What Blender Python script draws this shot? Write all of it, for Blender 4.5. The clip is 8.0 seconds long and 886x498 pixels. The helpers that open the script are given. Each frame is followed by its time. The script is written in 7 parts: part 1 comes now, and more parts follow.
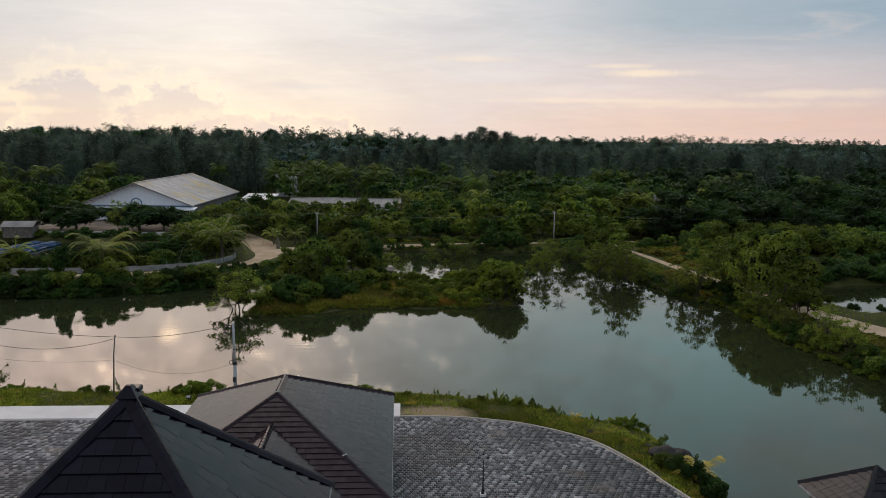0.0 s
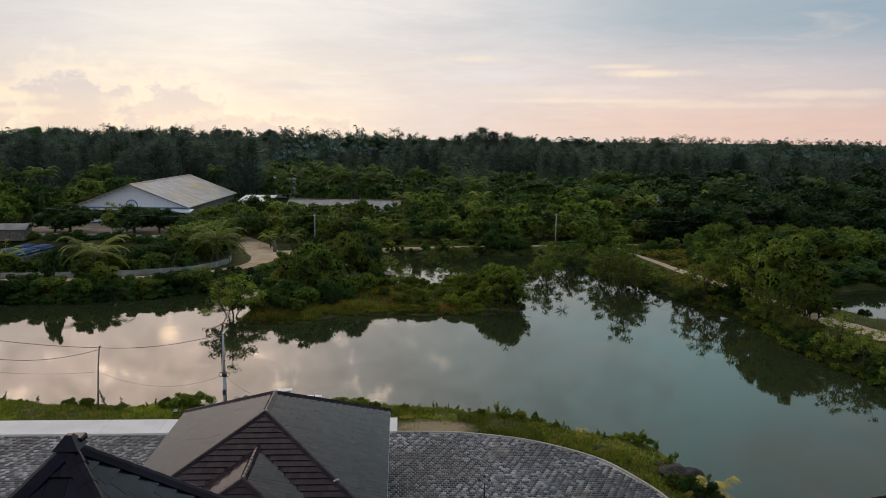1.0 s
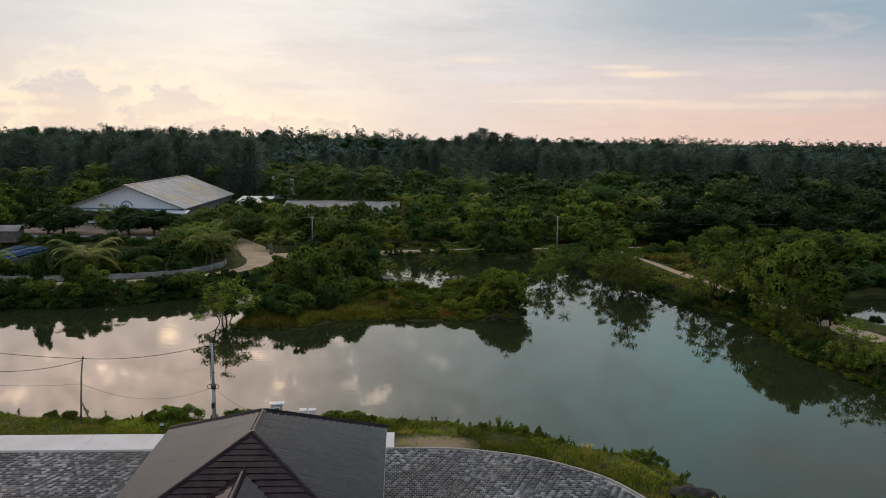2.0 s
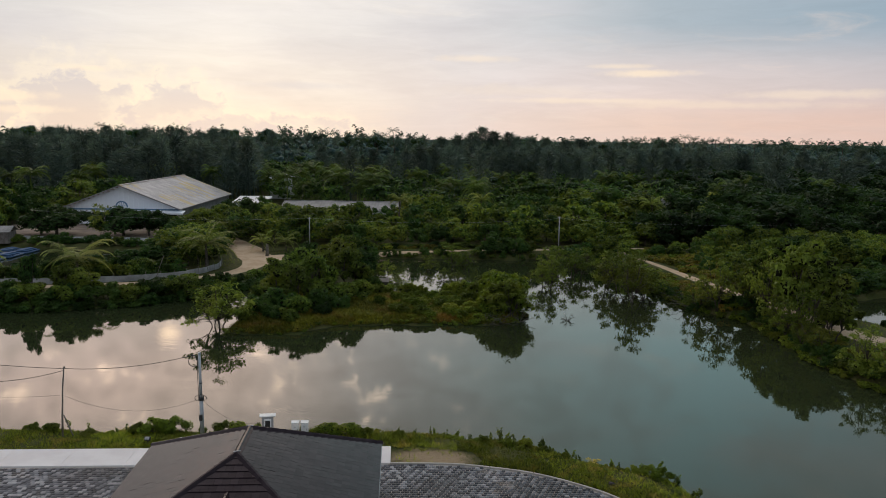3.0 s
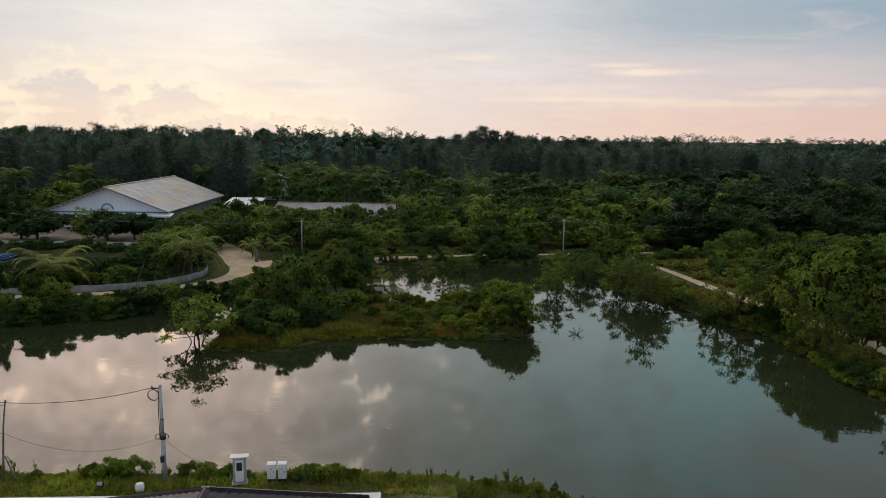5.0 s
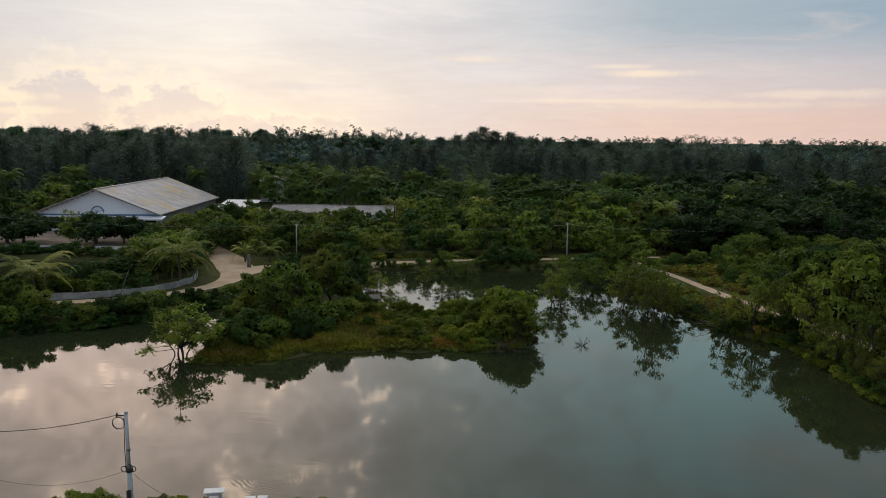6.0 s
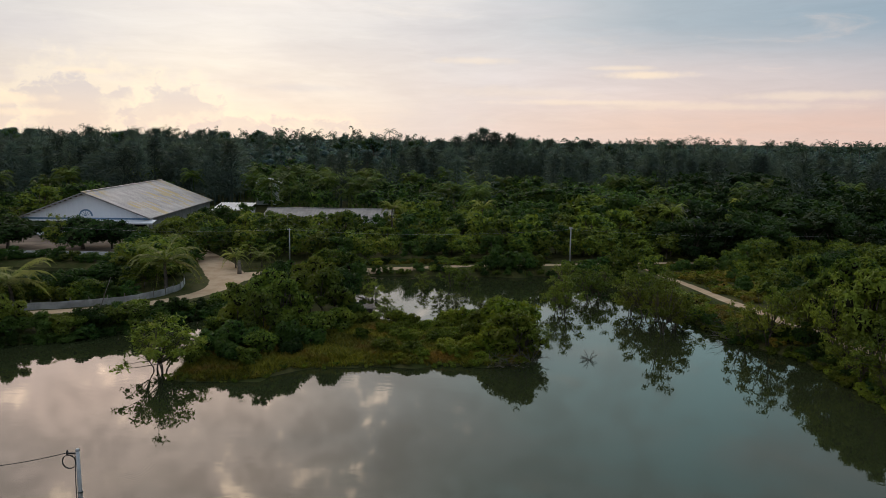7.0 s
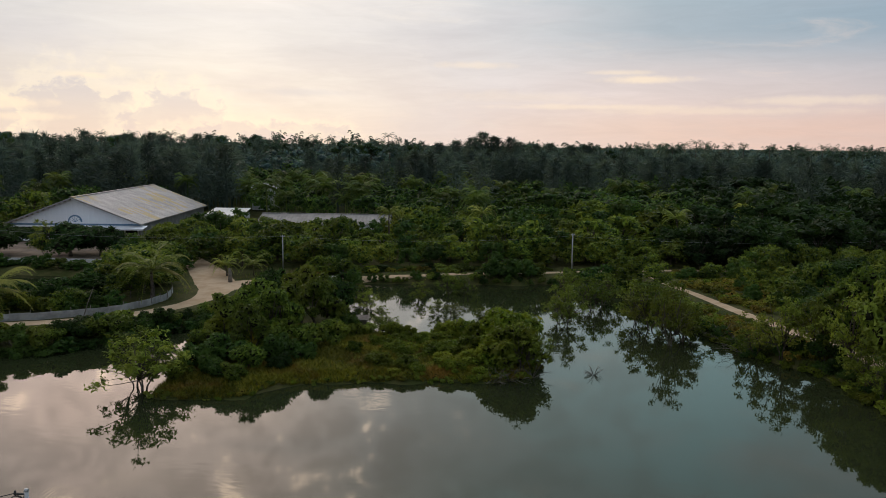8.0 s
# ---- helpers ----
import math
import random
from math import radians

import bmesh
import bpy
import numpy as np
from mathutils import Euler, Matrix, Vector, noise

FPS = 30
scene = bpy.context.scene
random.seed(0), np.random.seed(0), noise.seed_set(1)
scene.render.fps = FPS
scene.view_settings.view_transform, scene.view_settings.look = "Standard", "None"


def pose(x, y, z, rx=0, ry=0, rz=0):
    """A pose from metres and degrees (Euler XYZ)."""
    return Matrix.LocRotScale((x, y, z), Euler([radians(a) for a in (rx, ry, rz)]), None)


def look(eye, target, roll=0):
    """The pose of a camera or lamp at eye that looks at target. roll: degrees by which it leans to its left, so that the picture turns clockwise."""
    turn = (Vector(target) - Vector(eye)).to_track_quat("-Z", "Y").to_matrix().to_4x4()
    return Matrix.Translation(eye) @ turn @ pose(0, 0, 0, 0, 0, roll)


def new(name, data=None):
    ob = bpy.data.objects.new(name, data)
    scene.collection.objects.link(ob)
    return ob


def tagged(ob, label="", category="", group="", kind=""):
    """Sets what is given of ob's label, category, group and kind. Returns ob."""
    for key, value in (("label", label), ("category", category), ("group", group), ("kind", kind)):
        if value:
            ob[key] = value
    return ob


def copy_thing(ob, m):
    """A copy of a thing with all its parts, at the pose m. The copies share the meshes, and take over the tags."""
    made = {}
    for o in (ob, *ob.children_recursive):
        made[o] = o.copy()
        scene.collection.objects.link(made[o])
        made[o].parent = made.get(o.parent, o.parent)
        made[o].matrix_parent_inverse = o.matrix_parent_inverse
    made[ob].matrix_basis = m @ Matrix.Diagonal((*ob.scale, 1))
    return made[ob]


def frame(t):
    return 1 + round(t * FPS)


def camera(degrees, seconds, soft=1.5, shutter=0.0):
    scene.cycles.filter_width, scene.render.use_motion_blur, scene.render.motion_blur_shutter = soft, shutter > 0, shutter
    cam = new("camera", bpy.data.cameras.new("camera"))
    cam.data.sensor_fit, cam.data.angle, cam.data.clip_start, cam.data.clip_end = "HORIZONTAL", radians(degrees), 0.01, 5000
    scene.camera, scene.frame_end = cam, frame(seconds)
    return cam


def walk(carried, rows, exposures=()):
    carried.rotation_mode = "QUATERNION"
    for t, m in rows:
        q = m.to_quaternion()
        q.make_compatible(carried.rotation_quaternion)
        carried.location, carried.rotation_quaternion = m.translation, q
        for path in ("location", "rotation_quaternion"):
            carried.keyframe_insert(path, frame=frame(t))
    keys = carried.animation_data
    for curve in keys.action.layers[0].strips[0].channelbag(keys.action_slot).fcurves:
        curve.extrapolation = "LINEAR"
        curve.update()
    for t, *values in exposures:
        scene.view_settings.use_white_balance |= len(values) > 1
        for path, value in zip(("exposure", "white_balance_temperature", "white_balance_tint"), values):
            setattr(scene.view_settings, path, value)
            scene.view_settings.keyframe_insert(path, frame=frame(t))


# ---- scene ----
cam = camera(59.9, 8.0, soft=0.5)
PATH = [
    (0, (1.288, 3.17, 22.071), (1.179, 5.146, 21.782), 0.7),
    (0.5, (1.246, 4.46, 22.135), (1.137, 6.436, 21.846), 0.7),
    (1, (1.235, 5.869, 22.192), (1.125, 7.845, 21.904), 0.7),
    (1.5, (1.14, 7.25, 22.265), (1.031, 9.227, 21.978), 0.8),
    (3, (1.014, 11.222, 22.273), (0.905, 13.198, 21.984), 0.8),
    (3.5, (0.91, 12.678, 22.298), (0.802, 14.653, 22.008), 0.8),
    (4, (0.813, 14.307, 22.243), (0.705, 16.283, 21.953), 0.8),
    (4.5, (0.792, 16.219, 22.247), (0.684, 18.195, 21.956), 0.7),
    (6, (0.626, 23.039, 22.139), (0.517, 25.015, 21.851), 0.7),
    (6.5, (0.654, 25.539, 22.091), (0.544, 27.515, 21.806), 0.7),
    (7, (0.649, 28.017, 22.1), (0.539, 29.993, 21.816), 0.7),
    (7.5, (0.629, 30.195, 22.122), (0.521, 32.173, 21.847), 0.8),
    (8, (0.675, 32.008, 22.018), (0.566, 33.986, 21.745), 0.7),
]
walk(cam, [(t, look(eye, target, roll)) for t, eye, target, roll in PATH])

# ---- world and light ----
SUN_AZ, SUN_EL = radians(-19), radians(15)
world = bpy.data.worlds.new("sunset_sky")
scene.world = world
world.use_nodes = True
wt = world.node_tree
wt.nodes.clear()


class Graph:
    """Small wrapper to write node graphs as expressions."""

    def __init__(self, tree):
        self.t = tree

    def node(self, kind, **props):
        n = self.t.nodes.new(kind)
        for k, v in props.items():
            if k == "operation": n.operation = v
            elif k == "blend_type": n.blend_type = v
            elif k == "data_type": n.data_type = v
            elif k == "noise_dimensions": n.noise_dimensions = v
            elif k == "feature": n.feature = v
            elif k == "sky_type": n.sky_type = v
        return n

    def put(self, socket, value):
        if isinstance(value, bpy.types.NodeSocket):
            self.t.links.new(value, socket)
        elif isinstance(value, (tuple, list)) and len(value) == 3 and socket.type == "RGBA":
            socket.default_value = (*value, 1)
        else:
            socket.default_value = value

    def math(self, op, a, b=0.0, c=0.0):
        n = self.node("ShaderNodeMath", operation=op)
        for s, v in zip(n.inputs, (a, b, c)):
            self.put(s, v)
        return n.outputs[0]

    def mix(self, f, a, b, blend="MIX"):
        n = self.node("ShaderNodeMixRGB", blend_type=blend)
        for s, v in zip(n.inputs, (f, a, b)):
            self.put(s, v)
        return n.outputs[0]

    def ramp(self, f, stops, smooth=False):
        n = self.node("ShaderNodeValToRGB")
        r = n.color_ramp
        if smooth:
            r.interpolation = "EASE"
        while len(r.elements) < len(stops):
            r.elements.new(0.5)
        for e, (p, c) in zip(r.elements, stops):
            e.position = p
            e.color = (c, c, c, 1) if isinstance(c, (int, float)) else (*c, 1)
        self.put(n.inputs[0], f)
        return n.outputs[0]

    def noise(self, vec, scale, detail=4.0, rough=0.55, lac=2.0, distort=0.0):
        n = self.node("ShaderNodeTexNoise")
        if vec is not None:
            self.put(n.inputs["Vector"], vec)
        n.inputs["Scale"].default_value = scale
        n.inputs["Detail"].default_value = detail
        n.inputs["Roughness"].default_value = rough
        n.inputs["Distortion"].default_value = distort
        return n.outputs["Fac"]

    def xyz(self, x, y, z):
        n = self.node("ShaderNodeCombineXYZ")
        for s, v in zip(n.inputs, (x, y, z)):
            self.put(s, v)
        return n.outputs[0]

    def span(self, v, lo, hi):
        n = self.node("ShaderNodeMapRange")
        n.interpolation_type = "SMOOTHSTEP"
        for s, x in zip(n.inputs, (v, lo, hi, 0.0, 1.0)):
            self.put(s, x)
        return n.outputs[0]


g = Graph(wt)
tc = g.node("ShaderNodeTexCoord")
sep = g.node("ShaderNodeSeparateXYZ")
g.put(sep.inputs[0], tc.outputs["Generated"])
AZ = g.math("MULTIPLY", g.math("ARCTAN2", sep.outputs[0], sep.outputs[1]), 57.2958)
EL = g.math("MULTIPLY", g.math("ARCSINE", sep.outputs[2]), 57.2958)
# position along the horizon: 0 at 60 degrees to the west of north, 1 at 60 degrees to the east
U = g.math("DIVIDE", g.math("ADD", AZ, 60.0), 120.0)
low = g.ramp(U, [(0.0, (.42, .42, .46)), (0.12, (.62, .50, .42)), (0.25, (.95, .76, .56)), (0.36, (.96, .82, .66)), (0.48, (.88, .74, .66)), (0.60, (.90, .67, .55)), (0.75, (.84, .58, .48)), (1.0, (.42, .42, .46))])
mid = g.ramp(U, [(0.0, (.42, .44, .48)), (0.12, (.60, .54, .52)), (0.24, (.86, .77, .68)), (0.33, (1.0, .90, .76)), (0.42, (.98, .89, .78)), (0.50, (.86, .78, .74)), (0.60, (.86, .74, .69)), (0.72, (.68, .61, .60)), (1.0, (.42, .45, .50))])
high = g.ramp(U, [(0.0, (.42, .45, .50)), (0.10, (.50, .50, .52)), (0.22, (.80, .77, .73)), (0.34, (.92, .87, .80)), (0.46, (.86, .82, .78)), (0.53, (.68, .69, .69)), (0.60, (.46, .53, .57)), (0.75, (.33, .44, .52)), (1.0, (.38, .44, .50))])
top = g.ramp(U, [(0.0, (.46, .50, .56)), (0.25, (1.44, 1.22, 1.16)), (0.36, (1.34, 1.18, 1.12)), (0.45, (.80, .86, .88)), (0.54, (.50, .78, .83)), (0.64, (.36, .75, .83)), (0.74, (.26, .46, .54)), (1.0, (.36, .44, .52))])
sky_col = g.mix(g.span(EL, 0.8, 4.2), low, mid)
sky_col = g.mix(g.span(EL, 3.6, 8.2), sky_col, high)
sky_col = g.mix(g.span(EL, 8.8, 16.0), sky_col, top)
sky_col = g.mix(g.span(EL, 35.0, 75.0), sky_col, (.48, .52, .58))
# streaky cloud layers, flattened towards the horizon
cv = g.xyz(g.math("MULTIPLY", AZ, 0.045), g.math("MULTIPLY", EL, 0.20), 3.1)
n1 = g.noise(cv, 1.0, 5, 0.55, distort=0.6)
cv2 = g.xyz(g.math("MULTIPLY", AZ, 0.11), g.math("MULTIPLY", EL, 0.55), 7.7)
n2 = g.noise(cv2, 1.0, 6, 0.6, distort=0.4)
sky_col = g.mix(g.math("MULTIPLY", g.span(n1, 0.46, 0.66), 0.42), sky_col, g.mix(g.span(EL, 0, 12), (.78, .64, .58), (.55, .58, .62)))
sky_col = g.mix(g.math("MULTIPLY", g.span(n2, 0.55, 0.75), 0.30), sky_col, g.mix(g.span(U, 0.45, 0.7), (1.05, .95, .80), (1.0, .78, .64)))


def ellipse(az, el, raz, rel, wob=0.5):
    """Soft ellipse on the sky whose edge billows."""
    dx = g.math("DIVIDE", g.math("SUBTRACT", AZ, az), raz)
    dy = g.math("DIVIDE", g.math("SUBTRACT", EL, el), rel)
    r = g.math("SQRT", g.math("ADD", g.math("MULTIPLY", dx, dx), g.math("MULTIPLY", dy, dy)))
    cvp = g.xyz(g.math("MULTIPLY", AZ, 0.45), g.math("MULTIPLY", EL, 0.7), az)
    nn = g.noise(cvp, 1.0, 5, 0.6)
    return g.math("ADD", r, g.math("MULTIPLY", g.math("SUBTRACT", nn, 0.5), wob * 2))


cv4 = g.xyz(g.math("MULTIPLY", AZ, 0.22), g.math("MULTIPLY", EL, 1.5), 5.5)
n4 = g.math("ADD", 0.90, g.math("MULTIPLY", g.noise(cv4, 1.0, 6, 0.65, distort=0.8), 0.19))
sky_col = g.mix(1.0, sky_col, g.xyz(n4, n4, n4), "MULTIPLY")
# grey veils across the west
for az, el, raz, rel, k in ((-31.5, 6.6, 6.0, 1.3, 0.34), (-13.5, 3.5, 4.6, 0.32, 0.36), (-22.0, 8.6, 9.0, 0.5, 0.18), (-3.0, 6.4, 2.6, 2.2, 0.22), (3.0, 9.2, 6.0, 0.7, 0.22), (-4.0, 1.2, 5.0, 1.6, 0.25)):
    e = ellipse(az, el, raz, rel, 0.9)
    sky_col = g.mix(g.math("MULTIPLY", g.span(e, 1.3, 0.1), k), sky_col, (.70, .67, .68))


def heap(az, el, raz, rel):
    """Heaped cloud: a flat foot below the skyline and a knobbly head."""
    dx = g.math("DIVIDE", g.math("SUBTRACT", AZ, az), raz)
    dy = g.math("DIVIDE", g.math("SUBTRACT", EL, el), rel)
    r = g.math("SQRT", g.math("ADD", g.math("MULTIPLY", dx, dx), g.math("MULTIPLY", dy, dy)))
    big = g.noise(g.xyz(g.math("MULTIPLY", AZ, 0.55), g.math("MULTIPLY", EL, 0.75), az), 1.0, 2, 0.5)
    small = g.noise(g.xyz(g.math("MULTIPLY", AZ, 1.5), g.math("MULTIPLY", EL, 1.9), az), 1.0, 6, 0.62, distort=0.5)
    r = g.math("ADD", r, g.math("MULTIPLY", g.math("SUBTRACT", big, 0.5), 1.3))
    return g.math("ADD", r, g.math("MULTIPLY", g.math("SUBTRACT", small, 0.5), 0.75))


# heaped clouds low in the west with lit rims
for az, el, raz, rel in ((-28.4, 0.4, 4.4, 3.4), (-22.6, 0.4, 3.4, 3.0), (-34.6, 1.0, 3.2, 2.0), (-14.0, 0.0, 4.0, 1.5), (-17.5, -0.2, 5.0, 1.4)):
    e = heap(az, el, raz, rel)
    rim = g.math("MULTIPLY", g.span(e, 1.5, 1.02), g.span(e, 0.8, 1.0))
    sky_col = g.mix(g.math("MULTIPLY", rim, 0.42), sky_col, (1.10, .96, .72))
    sky_col = g.mix(g.math("MULTIPLY", g.span(e, 1.06, 0.80), 0.58), sky_col, g.mix(g.span(EL, 0.5, 4), (.80, .68, .62), (.66, .62, .63)))
# gold edges of the layers, and the gap low in the west
for az, el, raz, rel, k in ((11.0, 4.6, 3.4, 0.30, 0.75), (9.2, 5.1, 2.2, 0.2, 0.5), (7.6, 2.7, 7.0, 0.24, 0.45), (22.0, 3.1, 6.0, 0.34, 0.40), (16.0, 2.4, 9.0, 0.3, 0.35), (-1.0, 5.6, 3.0, 0.3, 0.4), (-33.2, 2.3, 3.6, 0.40, 0.8), (-31.5, 1.4, 2.8, 0.3, 0.6), (-27.8, 4.2, 1.6, 0.25, 0.6), (3.0, 3.4, 6.0, 0.5, 0.2)):
    e = ellipse(az, el, raz, rel, 0.9)
    sky_col = g.mix(g.math("MULTIPLY", g.span(e, 1.25, 0.2), k), sky_col, (1.10, .90, .66))
# broken cloud higher up, seen in the water
cv3 = g.xyz(g.math("MULTIPLY", AZ, 0.24), g.math("MULTIPLY", EL, 0.36), 1.3)
cv5 = g.xyz(g.math("MULTIPLY", AZ, 0.46), g.math("MULTIPLY", EL, 0.62), 8.3)
n3 = g.math("ADD", g.math("MULTIPLY", g.noise(cv3, 1.0, 4, 0.55, distort=0.5), 0.58), g.math("MULTIPLY", g.noise(cv5, 1.0, 4, 0.55, distort=0.6), 0.42))
up = g.math("MULTIPLY", g.span(EL, 10, 15), g.span(EL, 60, 35))
sky_col = g.mix(g.math("MULTIPLY", g.math("MULTIPLY", g.span(n3, 0.45, 0.60), up), 0.42), sky_col, g.mix(g.span(U, 0.40, 0.56), (.46, .41, .41), (.30, .44, .48)))
west = g.math("MULTIPLY", g.span(U, 0.10, 0.30), g.span(U, 0.52, 0.40))
glow = g.math("MULTIPLY", g.math("MULTIPLY", g.span(n3, 0.45, 0.35), up), west)
sky_col = g.mix(glow, sky_col, (2.9, 2.45, 2.0))
sky_col = g.mix(g.math("MULTIPLY", g.span(ellipse(-23.2, 14.0, 0.75, 0.6, 0.5), 1.5, 0.1), 0.8), sky_col, (3.2, 2.6, 1.9))
# band of the low west brightened so that the water mirrors a brighter sky
lit = g.math("MULTIPLY", g.math("MULTIPLY", g.span(EL, 9, 12), g.span(EL, 22, 16)), g.span(U, 0.45, 0.33))
sky_col = g.mix(lit, sky_col, g.mix(1.0, sky_col, (1.24, 1.16, 1.10), "MULTIPLY"))
# wide sun glow behind the cloud, added high up to light treetops and water
dsun = g.node("ShaderNodeVectorMath")
dsun.operation = "DOT_PRODUCT"
g.put(dsun.inputs[0], tc.outputs["Generated"])
dsun.inputs[1].default_value = (math.sin(radians(-25)) * math.cos(radians(30)), math.cos(radians(-25)) * math.cos(radians(30)), math.sin(radians(30)))
halo = g.math("MULTIPLY", g.math("POWER", g.math("MAXIMUM", dsun.outputs["Value"], 0.0), 22.0), g.span(EL, 8.0, 20.0))
sky_col = g.mix(halo, sky_col, g.mix(1.0, sky_col, (2.3, 2.1, 1.85), "MULTIPLY"))
nish = g.node("ShaderNodeTexSky", sky_type="NISHITA")
nish.sun_disc = False
nish.sun_elevation, nish.sun_rotation = SUN_EL, SUN_AZ
addc = g.mix(1.0, g.mix(1.0, nish.outputs[0], (.003, .003, .003), "MULTIPLY"), sky_col, "ADD")
bg = g.node("ShaderNodeBackground")
g.put(bg.inputs["Color"], g.mix(1.0, addc, (.985, .985, 1.015), "MULTIPLY"))
bg.inputs["Strength"].default_value = 0.92
wo = g.node("ShaderNodeOutputWorld")
wt.links.new(bg.outputs[0], wo.inputs[0])

sun = new("sun", bpy.data.lights.new("sun", "SUN"))
sun.data.energy, sun.data.angle, sun.data.color = 0.6, radians(120), (1.0, .86, .68)
sun.matrix_world = look((0, 0, 0), (-math.sin(SUN_AZ) * math.cos(SUN_EL), -math.cos(SUN_AZ) * math.cos(SUN_EL), -math.sin(SUN_EL)))

# ---- materials ----


def material(name, rough=0.7, spec=0.4, metal=0.0):
    m = bpy.data.materials.new(name)
    m.use_nodes = True
    m.node_tree.nodes.clear()
    gg = Graph(m.node_tree)
    b = gg.node("ShaderNodeBsdfPrincipled")
    b.inputs["Roughness"].default_value = rough
    b.inputs["Specular IOR Level"].default_value = spec
    b.inputs["Metallic"].default_value = metal
    o = gg.node("ShaderNodeOutputMaterial")
    m.node_tree.links.new(b.outputs[0], o.inputs[0])
    return m, gg, b


def bump(gg, b, height, strength, dist=0.05):
    n = gg.node("ShaderNodeBump")
    n.inputs["Strength"].default_value = strength
    n.inputs["Distance"].default_value = dist
    gg.put(n.inputs["Height"], height)
    gg.put(b.inputs["Normal"], n.outputs[0])


def place(gg):
    return gg.node("ShaderNodeNewGeometry").outputs["Position"]


def plain(name, c1, c2, scale=3.0, rough=0.7, spec=0.4, metal=0.0, relief=0.2, fine=20.0):
    """Two tones in stains and grain."""
    m, gg, b = material(name, rough, spec, metal)
    p = place(gg)
    big = gg.span(gg.noise(p, scale, 5, 0.6), 0.35, 0.65)
    small = gg.noise(p, scale * fine, 3, 0.6)
    f = gg.math("ADD", gg.math("MULTIPLY", big, 0.7), gg.math("MULTIPLY", small, 0.3))
    gg.put(b.inputs["Base Color"], gg.mix(f, c1, c2))
    bump(gg, b, small, relief, 0.01)
    return m


MASS = {}


def leafy(name, dark, light, warm, rough=0.55, per_tree=0.35, stand=0.12):
    """Leaves: every leaf its own tone, every plant its own cast, stands of one kind together. A second material serves closed foliage whose leaves are too small to tell apart."""
    for closed in (False, True):
        m, gg, b = material("closed_" + name if closed else name, rough, 0.10)
        obj = gg.node("ShaderNodeObjectInfo").outputs["Random"]
        p = place(gg)
        if closed:
            cell = gg.node("ShaderNodeTexVoronoi")
            gg.put(cell.inputs["Vector"], p)
            cell.inputs["Scale"].default_value = 2.6
            pick = gg.node("ShaderNodeSeparateXYZ")
            gg.put(pick.inputs[0], cell.outputs["Color"])
            isl = gg.math("POWER", pick.outputs[0], 1.5)
            bump(gg, b, gg.math("SUBTRACT", 1.0, cell.outputs["Distance"]), 1.0, 0.35)
        else:
            isl = gg.node("ShaderNodeNewGeometry").outputs["Random Per Island"]
        c = gg.mix(isl, dark, light)
        patch = gg.noise(p, stand, 3, 0.6)
        c = gg.mix(gg.math("MULTIPLY", gg.span(patch, 0.5, 0.68), 0.6), c, warm)
        c = gg.mix(gg.math("MULTIPLY", obj, per_tree), c, warm)
        if per_tree > 0.2:
            tone = gg.math("ADD", 0.55, gg.math("MULTIPLY", gg.math("FRACT", gg.math("MULTIPLY", obj, 7.3)), 0.9))
        else:
            tree = gg.node("ShaderNodeTexVoronoi")
            flat = gg.node("ShaderNodeMapping")
            flat.inputs["Scale"].default_value = (1, 1, 0)
            gg.put(flat.inputs["Vector"], p)
            gg.put(tree.inputs["Vector"], flat.outputs[0])
            tree.inputs["Scale"].default_value = 0.17
            pick2 = gg.node("ShaderNodeSeparateXYZ")
            gg.put(pick2.inputs[0], tree.outputs["Color"])
            tone = gg.math("ADD", 0.60, gg.math("MULTIPLY", pick2.outputs[1], 0.85))
        c = gg.mix(1.0, c, gg.xyz(tone, tone, tone), "MULTIPLY")
        gg.put(b.inputs["Base Color"], c)
        if not closed:
            # thin leaves let some light through
            thin = gg.node("ShaderNodeBsdfTranslucent")
            gg.put(thin.inputs["Color"], gg.mix(1.0, c, (1.5, 1.5, 0.8), "MULTIPLY"))
            both = gg.node("ShaderNodeMixShader")
            both.inputs[0].default_value = 0.30
            m.node_tree.links.new(b.outputs[0], both.inputs[1])
            m.node_tree.links.new(thin.outputs[0], both.inputs[2])
            out = [n for n in m.node_tree.nodes if n.type == "OUTPUT_MATERIAL"][0]
            m.node_tree.links.new(both.outputs[0], out.inputs[0])
        if closed:
            MASS[name] = m
        else:
            first = m
    return first


M_LEAF = leafy("mangrove_leaf", (.014, .042, .009), (.142, .208, .030), (.185, .205, .030))
M_LEAF_BRIGHT = leafy("fresh_green_leaf", (.024, .058, .007), (.160, .225, .022), (.210, .215, .026), stand=0.3)
M_LEAF_YELLOW = leafy("yellowing_leaf", (.060, .080, .010), (.200, .205, .026), (.250, .160, .034), stand=0.25)
M_TURF = leafy("bank_turf", (.046, .074, .010), (.310, .345, .032), (.440, .320, .085), per_tree=0.0, stand=0.8)
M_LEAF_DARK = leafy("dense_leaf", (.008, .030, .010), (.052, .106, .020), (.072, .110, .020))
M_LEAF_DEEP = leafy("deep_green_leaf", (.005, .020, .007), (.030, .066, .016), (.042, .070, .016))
M_LEAF_OLIVE = leafy("sparse_olive_leaf", (.036, .074, .012), (.165, .225, .032), (.215, .222, .038))
# woodland leaf a little bluer, a touch of distance haze in the colour
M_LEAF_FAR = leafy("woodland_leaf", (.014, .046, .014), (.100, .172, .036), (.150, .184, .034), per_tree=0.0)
# grey-green needles, made bluer and paler to stand for distance haze
M_CASU = leafy("casuarina_needle", (.044, .070, .068), (.104, .142, .130), (.104, .128, .104), per_tree=0.1)
